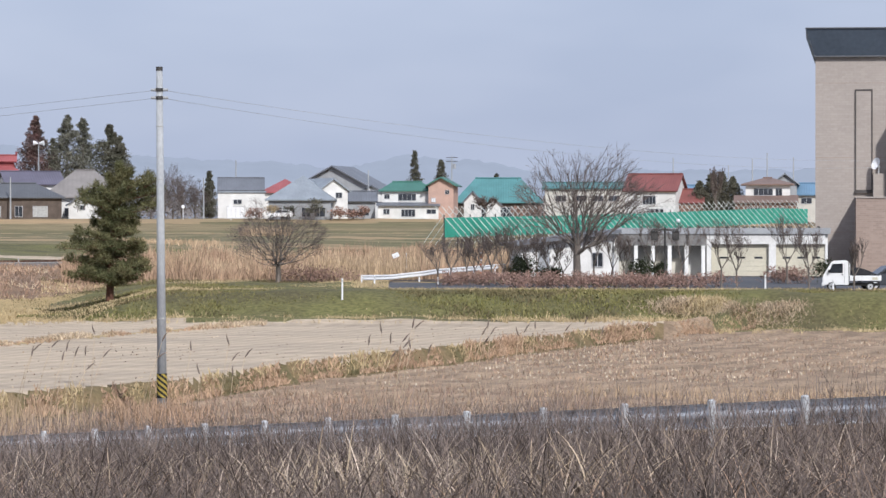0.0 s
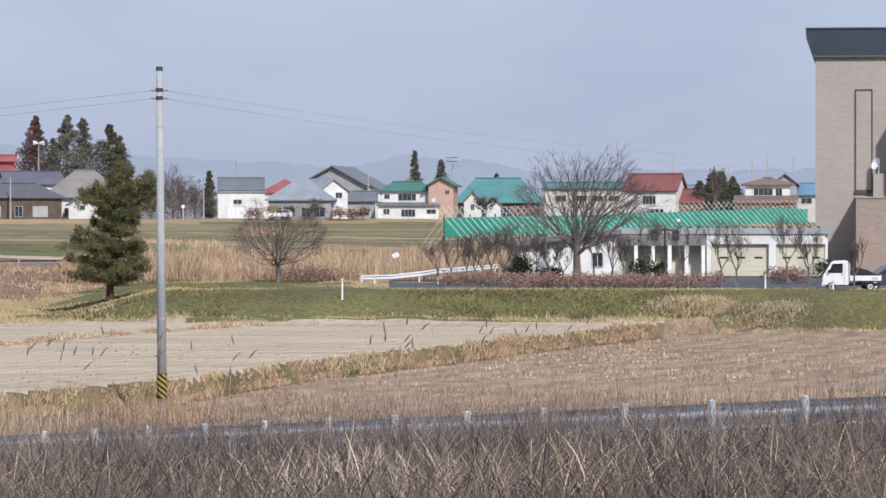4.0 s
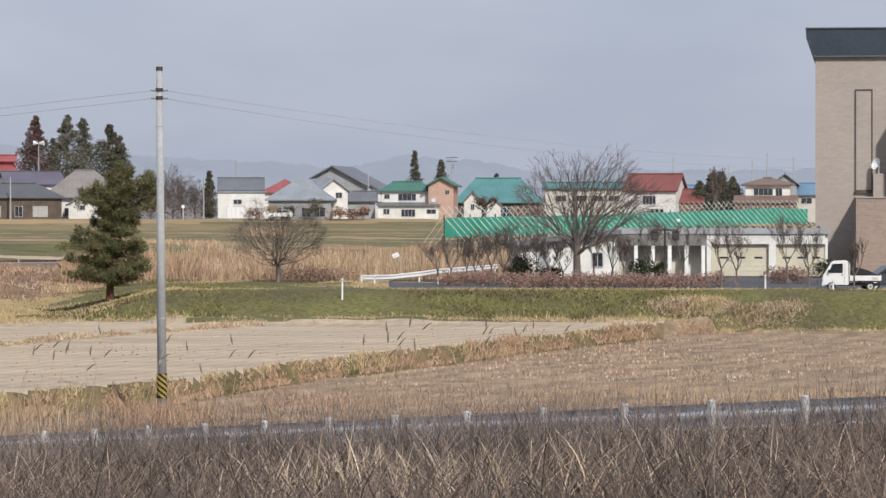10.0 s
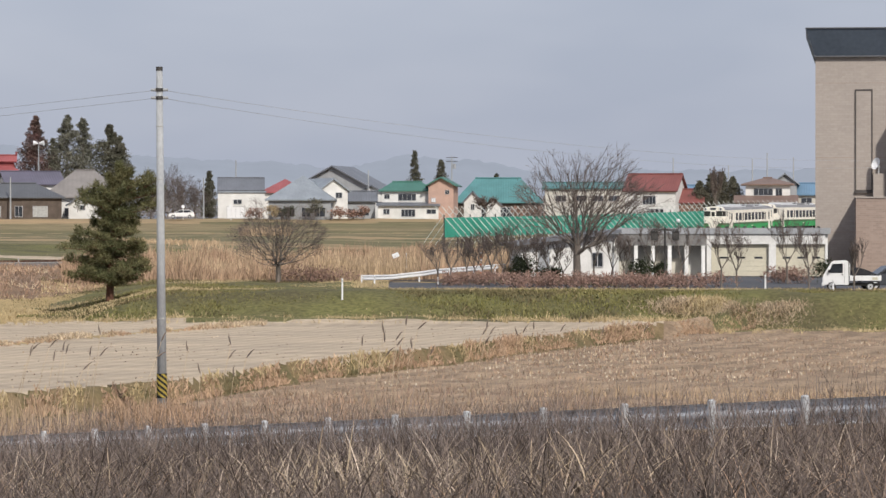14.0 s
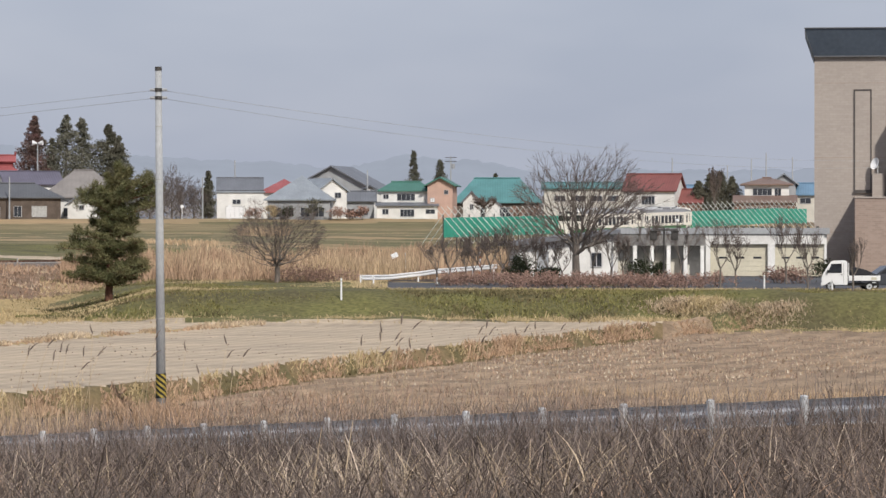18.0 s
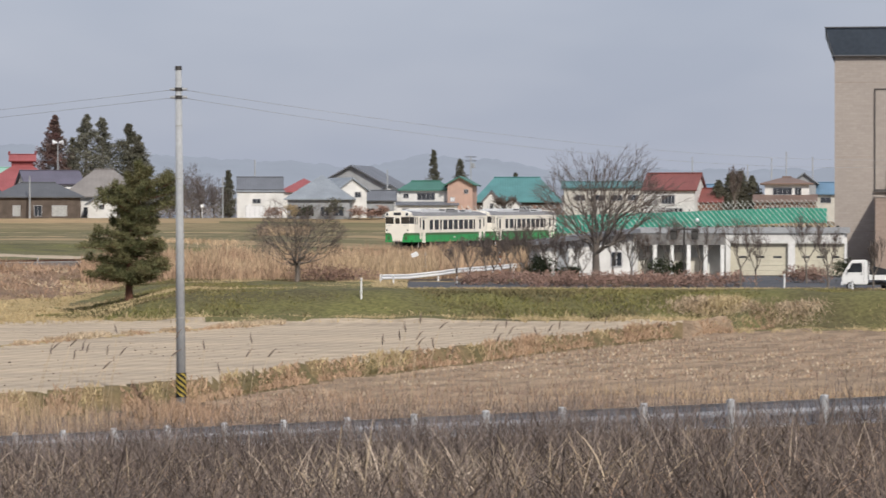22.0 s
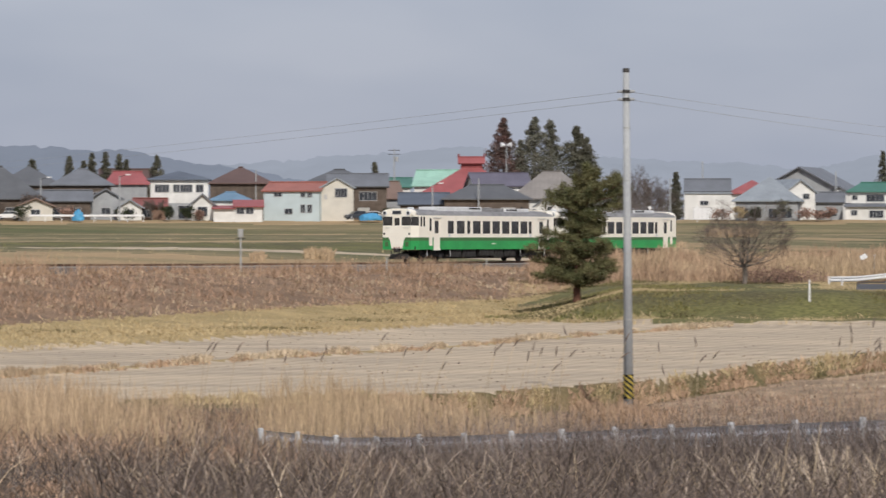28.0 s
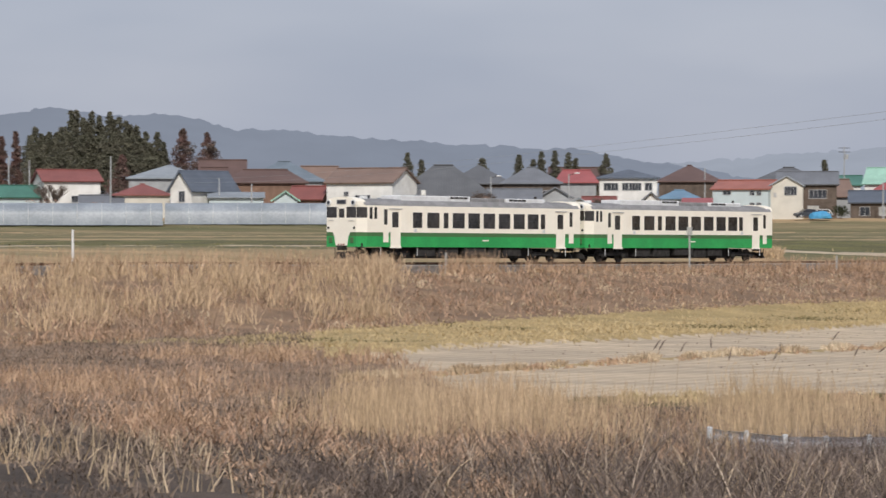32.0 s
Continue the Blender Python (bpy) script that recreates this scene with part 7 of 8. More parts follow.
# ---- plastic greenhouse, tarpaulins and small things by the village ----
def greenhouse(b0, b1, r, foot, h, w):
    bc = (b0 + b1) / 2
    ln = r * (b1 - b0) / 1000
    t = thing("plastic_greenhouse", Matrix.Translation(at(bc, r, foot)) @ Euler((0, 0, -bc / 1000)).to_matrix().to_4x4(), "long greenhouse tunnel of pale translucent film", "greenhouse")
    bm = bmesh.new()
    n = int(ln / 2)
    rows = []
    for i in range(n + 1):
        x = -ln / 2 + ln * i / n
        rows.append([bm.verts.new((x, w / 2 - w / 2 * math.cos(a * math.pi / 12), (h * .35 if a not in (0, 12) else 0) + h * .65 * math.sin(a * math.pi / 12) + noise.noise((x * .4, a * .5, 2)) * .05)) for a in range(13)])
    for p, q in zip(rows, rows[1:]):
        for j in range(12):
            bm.faces.new((p[j], q[j], q[j + 1], p[j + 1]))
    part("film", bm, VINYL, t, "pale translucent film", smooth=True)
    for i in range(0, n + 1, 2):
        x = -ln / 2 + ln * i / n
        segs = []
        for a in range(6):
            f = lambda k: Vector((x, w / 2 - (w / 2 + .04) * math.cos(k * math.pi / 12), (h * .35 if k not in (0, 12) else 0) + (h * .65 + .04) * math.sin(k * math.pi / 12)))
            segs.append((f(a), f(a + 1), .04, .04))
        V, Fs = tubes(segs, 4)
        raw_mesh("hoop", V, Fs, GALVDULL, t)


greenhouse(-420, -352, 566, 5.75, 3.7, 6)
greenhouse(-351.5, -284, 570, 5.9, 3.6, 6)


def heap(b, r, z, w, h, material, label, name="tarpaulin"):
    bm = bmesh.new()
    bmesh.ops.create_icosphere(bm, subdivisions=3, radius=1)
    for v in bm.verts:
        v.co = Vector((v.co.x * w / 2, v.co.y * w / 3, max(v.co.z, -.1) * h)) * (1 + .22 * noise.noise(v.co * 1.7 + Vector((b, 0, 0))))
    ob = part(name, bm, material, None, m=Matrix.Translation(at(b, r, z)))
    tagged(ob, label, "tarpaulin")


heap(-370, 584, 7, 6, 1.9, TARP, "heap under a blue tarpaulin before a shed")
heap(-244.6, 583, 7, 2.0, 1.7, TARP, "tall heap under a blue tarpaulin by the guard rail")
heap(-158.8, 583, 7, 4, 1.2, TARP, "low heap under a blue tarpaulin by the cream gable")


def sign_board(b, r, h, label, w=.45):
    p = here(b, r)
    t = thing("small_sign", Matrix.Translation(p), label, "sign")
    part("post", rod(bmesh.new(), (0, 0, -.3), (0, 0, h), .03), GALVDULL, t)
    part("board", boxb(-w / 2, w / 2, -.03, 0, h - .2, h + .15, bev=.01), LAMPW, t, "white tilted plate", m=Euler((0, radians(-25), 0)).to_matrix().to_4x4())


sign_board(-10.8, 250, 1.9, "bent white plate on a thin post in the reeds", .5)
for b, r in ((-76.5, 590), (-62.5, 583)):
    t = thing("road_mirror", Matrix.Translation(at(b, r, 7)), "round road mirror on a white post", "mirror")
    part("post", rod(bmesh.new(), (0, 0, -.3), (0, 0, 2.0), .05), LAMPW, t)
    part("disc", rod(bmesh.new(), (0, -.08, 2.1), (0, 0, 2.1), .3, .3, 16), LAMPW, t)


# ---- hazy belt of bare woods behind the village ----
def far_woods():
    rng = np.random.default_rng(77)
    cs, rs = [], []
    for i in range(520):
        b = rng.uniform(-450, 145)
        r = rng.uniform(690, 860)
        h = 2.2 + 2.6 * (noise.noise((b * .03, 0, 4)) + .5) + rng.uniform(0, 1.5)
        p = at(b, r)
        for k in range(3):
            cs.append((p.x + rng.normal() * 2.2, p.y, 7 + h * (.3 + .6 * k / 2)))
            rs.append(2.3)
    V, Fs = leaf_cloud(rng, cs, rs, 34, .75, .8)
    tagged(raw_mesh("far_woods", V, Fs, FARWOOD), "hazy belt of bare woods behind the village", "woods", kind="stuff")


# The haze is in the colour: a grey paler than the near twigs.
FARWOOD = mat("hazy bare woods", (.27, .25, .24), .95, .25, .1, 1, .1, island=.2)
far_woods()


# ridge crown of the temple hall
crown = thing("roof_crown", Matrix.Translation(at(-129, 652, 17.3)) @ Euler((0, 0, .129)).to_matrix().to_4x4(), "small red crown gable on the temple roof's ridge", "roof")
gable_roof(crown, -2.2, 2.2, -1.4, 1.4, .9, 1.8, RF_RED, "x", .5, gablemat=REDTRIM)
part("crown_body", boxb(-2.1, 2.1, -1.3, 1.3, -.6, .95), REDTRIM, crown)
for sx in (-1, 1):
    part("ridge_end", boxb(sx * 2.5 - .2, sx * 2.5 + .2, -.2, .2, 1.9, 2.6, bev=.05), REDTRIM, crown)


def signboard(b, r, z0, h, w):
    """A tall white board on two legs at the roadside."""
    t = thing("signboard", Matrix.Translation(at(b, r, z0)) @ Euler((0, 0, -b / 1000)).to_matrix().to_4x4(), "tall white signboard with bars of dark writing by the road", "sign")
    part("board", boxb(-w / 2, w / 2, -.05, .05, .8, h, bev=.02), WHITEW, t)
    for x in (-w * .35, w * .35):
        part("leg", rod(bmesh.new(), (x, .02, -.4), (x, .02, .9), .05), STEEL, t)
    for i in range(3):
        part("writing_bar", boxb(-w * .22, w * .22, -.062, -.052, 1.2 + i * (h - 1.6) / 3, 1.2 + (i + .6) * (h - 1.6) / 3), STEEL, t)


signboard(-275.4, 580, 6.6, 5.2, .75)


# ---- grasses and reeds ----
RNG = np.random.default_rng(11)


def polar(n, b0, b1, r0, r1):
    """Plan points spread evenly over a sector."""
    b = RNG.uniform(b0, b1, n) / 1000
    r = np.sqrt(RNG.uniform(r0 * r0, r1 * r1, n))
    return r * np.sin(b), r * np.cos(b), b * 1000, r


def patchy(X, Y, scale, seed):
    return np.array([noise.noise((x * scale, y * scale, seed)) for x, y in zip(X, Y)])


def blades(name, X, Y, h, w, lean, material, label, curl=.5, sink=.05, Z=None, seg=3, kink=.45):
    """Curved tapering blades standing on the land at plan points X, Y."""
    n = len(X)
    Z = (land(X, Y)[0] if Z is None else Z) - sink
    h, w = np.broadcast_to(h, n), np.broadcast_to(w, n)
    a = RNG.uniform(0, 2 * math.pi, n)
    tilt = (np.abs(RNG.normal(0, 1, n)) + .3) * lean
    dx, dy = np.cos(a), np.sin(a)
    f = RNG.uniform(-.7, .7, n)
    wx, wy = np.cos(f), np.sin(f)
    V = np.empty((n, (seg + 1) * 2, 3), np.float32)
    up = np.zeros(n)
    for i in range(seg + 1):
        t = i / seg
        k = w * (1 - .75 * t ** 1.5) * .5
        cx, cy, cz = X, Y, Z + up
        V[:, 2 * i] = np.stack([cx - wx * k, cy - wy * k, cz], 1)
        V[:, 2 * i + 1] = np.stack([cx + wx * k, cy + wy * k, cz], 1)
        # the stem bends over more and more towards its tip
        phi = np.minimum(tilt * (1 - curl + 2 * curl * (t + .5 / seg)), 2.2)
        X, Y = X + np.sin(phi) * h / seg * dx, Y + np.sin(phi) * h / seg * dy
        up = up + np.cos(phi) * h / seg
        a = a + RNG.normal(0, kink, n)
        dx, dy = np.cos(a), np.sin(a)
    q = np.array([[2 * i, 2 * i + 1, 2 * i + 3, 2 * i + 2] for i in range(seg)])
    Fs = (np.arange(n)[:, None, None] * (seg + 1) * 2 + q[None]).reshape(-1, 4)
    ob = raw_mesh(name, V.reshape(-1, 3), Fs, material)
    return tagged(ob, label, "grass", kind="stuff")


def clumped(n, b0, b1, r0, r1, per, spread):
    """Points gathered in tussocks."""
    X, Y, b, r = polar(max(1, n // per), b0, b1, r0, r1)
    X, Y = np.repeat(X, per), np.repeat(Y, per)
    return X + RNG.normal(0, spread, len(X)), Y + RNG.normal(0, spread, len(X))


# near bank, before the guard rail: grey stems to the right, pale matted straw to the left
def near_bank():
    # how far before the guard rail
    front = lambda X, Y: (53.0 - 1.47 * (X + .757) - Y) / 1.78
    over = lambda X, Y, h: land(X, Y)[0] + h > EYE - .083 * np.hypot(X, Y)
    right = lambda b: RNG.random(len(b)) < np.interp(b, [-445, -320, -255, -185, 160], [0, 0, .12, 1, 1])
    # dark tangle, layer on layer
    for n, h0, h1, w, lean, mt, lab in ((16000, .3, .75, .011, .7, STRAWGREY, "tangle of grey brown dead stems on the near bank"),
                                        (17000, .5, 1.2, .012, 1.25, STRAWGREY, "dark arching stems woven through the near bank"),
                                        (11000, .4, 1.1, .012, 1.1, STEMTAN, "bent and broken brown stems on the near bank"),
                                        (4000, .25, .7, .013, 1.1, BANKWEED, "reddish withered stems on the near bank")):
        X, Y, b, r = polar(n, -330, 150, 26, 57)
        h = RNG.uniform(h0, h1, n)
        q = right(b) & (front(X, Y) > .3) & over(X, Y, h)
        blades("dead_stems", X[q], Y[q], h[q], w * RNG.uniform(.7, 1.4, q.sum()) * (.5 + r[q] / 80), lean, mt, lab, .7, seg=5, kink=.18)
    # upright dark twigs that veil the guard rail, thinner where it shines through
    n = 30000
    k = RNG.uniform(-13, 9, n)
    o = .12 + np.abs(RNG.normal(0, .8, n))
    veil = np.interp(k, [-13, -10.8, -9.6, -9.2, -7, -6, -5, -3.6, -2.4, -1.8, -1.3, -.9, -.3, .3, 2.8, 3.4, 3.8, 4.2, 5.0, 5.4, 6], [.5, .3, .3, 1, .8, .6, 1, 1, .55, 1, .6, .9, .55, 1, 1, .8, 1, .45, .45, .8, .7])
    X, Y = -.757 + 1.124 * k - .827 * o, 53.79 - 1.654 * k - .562 * o
    top = 2.13 + .142 * np.maximum(k, -9.5) + np.minimum(.03 * (k + 9.5), 0) + RNG.normal(-.22, .19, n)
    h = np.clip((top - land(X, Y)[0]) / .8, .25, 1.8)
    keep = RNG.random(n) < np.where(k < 3.2, 1.05, 1.0) * veil * (.75 + .5 * patchy(X, Y, 1.1, 41)) * np.where(np.abs(k - np.round(k)) < .07, .3, 1)
    for i, mt, lean, lab in ((0, STRAWGREY, .4, "fine dark twigs growing up before the guard rail"), (1, STEMVEIL, .4, "brown bent stems growing up before the guard rail"), (2, STEMVEIL, .45, "arching grey stems before the guard rail")):
        q = keep & (np.arange(n) % 3 == i)
        blades("fine_twigs", X[q], Y[q], h[q], RNG.uniform(.008, .015, q.sum()), lean, mt, lab, .5, seg=4, kink=.5)
    # pale stems standing out of the tangle in loose tussocks
    for n, per, sp, h0, h1, w, lean, mt, lab in ((3600, 9, .45, .5, 1.15, .017, .75, STEMPALE, "pale bent stems arching over the near bank"),
                                                (2600, 40, .3, .45, .95, .016, .9, STRAW, "tan tussocks of bent straw on the near bank"),
                                                (1100, 2, .15, .7, 1.35, .019, .6, STRAW, "long pale stalks leaning over the tangle"),
                                                (3000, 3, .2, .5, 1.2, .016, 1.25, STEMPALE, "pale broken stalks lying over the tangle")):
        X, Y = clumped(n, -330, 150, 33, 54, per, sp)
        b, r = np.arctan2(X, Y) * 1000, np.hypot(X, Y)
        h = RNG.uniform(h0, h1, len(X))
        q = right(b) & (front(X, Y) > .5) & over(X, Y, h) & (patchy(X, Y, .3, 19) > -.3) & (RNG.random(len(b)) < np.interp(b, [-330, -200, -140, -60, -25, 40, 70, 150], [.5, .35, .18, .25, .9, .65, .22, .18]))
        h = np.minimum(h, (.5 + front(X, Y) * .06) * (1 + .35 * (lean > .8)))
        blades("bent_stems", X[q], Y[q], h[q], w * RNG.uniform(.55, 1.3, q.sum()) * (.5 + r[q] / 80), lean, mt, lab, .8, seg=6, kink=.1)
    # to the left the bank is a mat of curled leaves in pale and brown drifts
    n = 150000
    b = RNG.uniform(-445, -165, n)
    r = 1 / RNG.uniform(1 / 92, 1 / 17, n)
    keep = RNG.random(n) < np.interp(b, [-445, -260, -165], [1, 1, .2])
    b, r = b[keep], r[keep]
    X, Y = r * np.sin(b / 1000), r * np.cos(b / 1000)
    keep = over(X, Y, .45) & ((front(X, Y) > .5) | (b < -215))
    X, Y, b, r = X[keep], Y[keep], b[keep], r[keep]
    # Noise alone places the dark drifts, which stand for shade between mounds.
    drift = np.array([noise.noise((u / 22, 1 / v / .008, 3.3)) + .6 * noise.noise((u / 6, 1 / v / .0025, 8.1)) for u, v in zip(b, r)]) + RNG.normal(0, .16, len(b))
    pale = np.interp(r, [17, 36, 48, 62, 92], [-.12, -.02, .25, .55, .55]) + np.interp(b, [-445, -375, -340, -290, -165], [-.2, -.15, .06, .28, .3])
    for lo, hi, k, tall, lean, mt, lab in ((-9, -.3, .0004, .9, 1.0, STRAWGREY, "dark flattened stems standing for shaded hollows of the bank"), (-.3, .08, .0005, 1, 1.1, STEMTAN, "brown withered leaves matted on the bank"), (.08, 0, .0006, 1, 1.1, BANKWEED, "reddish brown withered weeds on the bank"), (0, 9, .00085, 1.25, 1.1, STRAW, "pale curled straw lying in drifts on the bank")):
        lo2, hi2 = (pale if lo == 0 else np.minimum(lo, pale)), (pale if hi == 0 else np.minimum(hi, pale))
        q = (drift >= lo2) & (drift < hi2)
        m = int(q.sum())
        blades("matted_grass", X[q], Y[q], r[q] * RNG.uniform(.0028, .0066, m) * tall, np.clip(r[q] * k, .01, .06) * RNG.uniform(.6, 1.4, m), lean * 1.15, mt, lab, .65, seg=4, kink=1.0, sink=.02)
    # pale stalks standing out of the mat
    X, Y = clumped(700, -445, -330, 30, 60, 12, .35)
    h = RNG.uniform(.25, .5, len(X))
    q = over(X, Y, h)
    blades("bent_stems", X[q], Y[q], h[q], RNG.uniform(.012, .022, q.sum()), .35, STRAW, "pale upright stalks on the bank", .5, seg=4)


near_bank()


# behind the guard rail: thin brown grass to the right, standing tan reeds to the left
def behind_rail():
    behind = lambda X, Y, o: Y > 53.4 + o - 1.47 * (X + .757)
    edge = lambda b, r: r < np.interp(b, NEAR_B, NEAR_R) - 2.6
    # low brown litter and weeds that thicken towards the guard rail
    for n, r0, r1, h0, h1, lean, mt, lab in ((16000, 46, 108, .15, .5, .8, STEMTAN, "thin withered brown grass behind the guard rail"), (12000, 46, 112, .15, .5, .8, BANKWEED, "reddish brown weeds behind the guard rail"), (9000, 52, 120, .2, .6, .6, WEED, "thin brown grass beyond the guard rail")):
        X, Y, b, r = polar(n, -150, 150, r0, r1)
        q = behind(X, Y, 1) & edge(b, r) & (patchy(X, Y, .22, h1 * 9) > -.3)
        blades("brown_grass", X[q], Y[q], RNG.uniform(h0, h1, q.sum()), RNG.uniform(.014, .03, q.sum()), lean, mt, lab, .6, seg=3, kink=.6)
    # tan grass in drifts, finer and taller to the right
    X, Y, b, r = polar(15000, -60, 150, 54, 116)
    q = behind(X, Y, 1.5) & edge(b, r) & (patchy(X, Y, .12, 17) > -.15 + .3 * RNG.random(len(X))) & (RNG.random(len(X)) < np.interp(b, [-60, 10, 40, 150], [.1, .35, .9, 1]))
    blades("tan_grass", X[q], Y[q], RNG.uniform(.2, .6, q.sum()), RNG.uniform(.014, .028, q.sum()), .45, REED, "pale tan grass beyond the guard rail", .5, seg=3)
    # a few heaps of broken straw and lone weed stalks
    X, Y = clumped(1500, -60, 60, 58, 74, 60, .5)
    q = behind(X, Y, 2)
    blades("tan_grass", X[q], Y[q], RNG.uniform(.4, 1.0, q.sum()), RNG.uniform(.014, .022, q.sum()), .8, STRAW, "heaps of broken tan straw beyond the guard rail", .6, seg=4)
    X, Y, b, r = polar(360, -130, 120, 56, 84)
    q = behind(X, Y, 1.5)
    blades("weed_stalks", X[q], Y[q], RNG.uniform(.7, 1.5, q.sum()), RNG.uniform(.012, .02, q.sum()), .22, STEMTAN, "lone dark weed stalks beyond the guard rail", .5, seg=5)
    X, Y = clumped(900, -91, -75, 95, 101.5, 30, .5)
    blades("brown_grass", X, Y, RNG.uniform(.35, .8, len(X)), RNG.uniform(.02, .035, len(X)), .5, REEDRUST, "brown grass round the pole's foot", .5, seg=3)
    # standing reeds: two pale stands with a gap of brown weeds between them
    X, Y, b, r = polar(24000, -345, -95, 70, 99)
    bb = b + 16 * patchy(X, Y, .25, 77)
    dens = np.interp(bb, [-330, -305, -290, -240, -228, -196, -186, -150, -118, -95], [0, .1, .75, .7, .35, .12, .6, .55, .3, .06])
    tall = np.interp(bb, [-330, -295, -250, -228, -200, -186, -150, -95], [.6, .95, 1.0, .8, .5, .9, .85, .45])
    q = (RNG.random(len(X)) < dens) & (patchy(X, Y, .3, 9) > -.3)
    X, Y, tall = X[q], Y[q], tall[q]
    blades("standing_reeds", X, Y, RNG.uniform(.45, 1.35, len(X)) * tall * (.65 + .6 * smooth(patchy(X, Y, .5, 19) + .5)), RNG.uniform(.014, .026, len(X)), .16, REED, "stand of upright tan reeds before the paddies", .4)
    for n, b0, mt, lab in ((15000, -330, BANKWEED, "withered reddish weeds below the reeds"), (9000, -300, STEMTAN, "withered brown weeds below the reeds")):
        X, Y, b, r = polar(n, b0, -95, 56, 92)
        q = patchy(X, Y, .25, 12) > -.35
        blades("withered_weeds", X[q], Y[q], RNG.uniform(.2, .6, q.sum()) * np.interp(b[q], [-310, -270], [.5, 1]), RNG.uniform(.018, .035, q.sum()), .7, mt, lab, .6, kink=.7)


behind_rail()


# paddies: stubble tufts, grassy dikes
def fields():
    # stubble and pale litter stand in drilled rows
    def drilled(n, gap, jit):
        row = RNG.integers(-80, 80, n) * gap + RNG.normal(0, jit, n)
        run = RNG.uniform(-30, 115, n)
        X, Y = 6 + row * .952 + run * .306, 95 - row * .306 + run * .952
        b = np.arctan2(X, Y) * 1000
        return X, Y, (zone(X, Y, land(X, Y)[1]) == 2) & (b > -75) & (b < 150)
    for n, h0, h1, w0, w1, mt, lean, lab in ((40000, .06, .18, .04, .08, STRAW, .9, "pale rice stubble in rows on brown paddy soil"), (22000, .08, .22, .04, .08, REEDRUST, .8, "rusty stubble on the paddy soil"), (24000, .07, .17, .05, .1, HUSK, .5, "bleached husks scattered on the paddy soil")):
        X, Y, m = drilled(n, .95, .16)
        m &= patchy(X, Y, .12, w0 * 50 + lean) > -.25
        blades("stubble", X[m], Y[m], RNG.uniform(h0, h1, m.sum()), RNG.uniform(w0, w1, m.sum()), lean, mt, lab, .3, seg=1)
    X, Y, b, r = polar(12000, -75, 150, 86, 186)
    m = zone(X, Y, land(X, Y)[1]) == 2
    blades("stubble", X[m], Y[m], RNG.uniform(.08, .3, m.sum()), RNG.uniform(.02, .05, m.sum()), .7, WEED, "brown litter and weeds on the paddy soil", .3, seg=2)
    row = RNG.integers(-150, 150, 60000) * 1.1 + RNG.normal(0, .12, 60000)
    run = RNG.uniform(-70, 120, 60000)
    X, Y = -12 + row * .963 + run * .27, 140 - row * .27 + run * .963
    b = np.arctan2(X, Y) * 1000
    m = (b > -300) & (b < 70)
    m[m] = zone(X[m], Y[m], land(X[m], Y[m])[1]) == 1
    m &= patchy(X, Y, .1, 91) > -.1
    for half, mt, lab in ((0, STEMTAN, "grey rotten stubble in rows on the pale paddy"), (1, STRAW, "straw litter in rows on the pale paddy")):
        q = m & (np.arange(len(X)) % 2 == half)
        blades("stubble", X[q], Y[q], RNG.uniform(.03, .08, q.sum()), RNG.uniform(.04, .1, q.sum()), .9, mt, lab, .3, seg=1, sink=.01)
    # the dike's turfed face: rusty and olive, with straw tufts along its lip
    for off, sp, bs, rs, b0, b1, n, h, w, mt, cut, lab in ((-1.9, .75, NEAR_B, NEAR_R, -170, 92, 9000, .24, .05, REEDRUST, -.15, "rusty grass on the dike's face"), (-1.7, .75, NEAR_B, NEAR_R, -170, 92, 6000, .17, .045, GRASSD, .02, "olive grass on the dike's face"),
                                                          (-.9, .6, NEAR_B, NEAR_R, -300, 92, 6000, .26, .045, GRASSY, .0, "yellow tufts along the paddy's lip"), (-1.3, .8, NEAR_B, NEAR_R, 0, 92, 5000, .34, .05, REEDRUST, .05, "tan grass lumps on the dike"),
                                                          (0, .8, DIKE_B, DIKE_R, -300, -52, 8000, .22, .045, STRAW, -.1, "dry grass on the dike between paddies"), (-.5, .7, DIKE_B, DIKE_R, -300, -52, 5000, .18, .045, REEDRUST, -.05, "rusty grass under the dike between paddies"),
                                                          (1.2, 1.0, FAR_B, FAR_R, -300, 140, 13000, .26, .045, GRASSY, -.4, "pale grass along the far paddy edge")):
        bb = RNG.uniform(b0, b1, n)
        rr = np.interp(bb, bs, rs) + off + RNG.normal(0, sp, n)
        n1 = patchy(bb, rr, .13, off * 3 + h * 20)
        keep = n1 > cut
        bb, rr, n1 = bb[keep] / 1000, rr[keep], n1[keep]
        X, Y = rr * np.sin(bb), rr * np.cos(bb)
        blades("dike_grass", X, Y, RNG.uniform(.5, 1.2, len(bb)) * h * (.7 + 1.2 * np.clip(n1 - cut, 0, .6)), RNG.uniform(.7, 1.4, len(bb)) * w, .6, mt, lab, .5, sink=-.05 if off else -.1, seg=2)


fields()


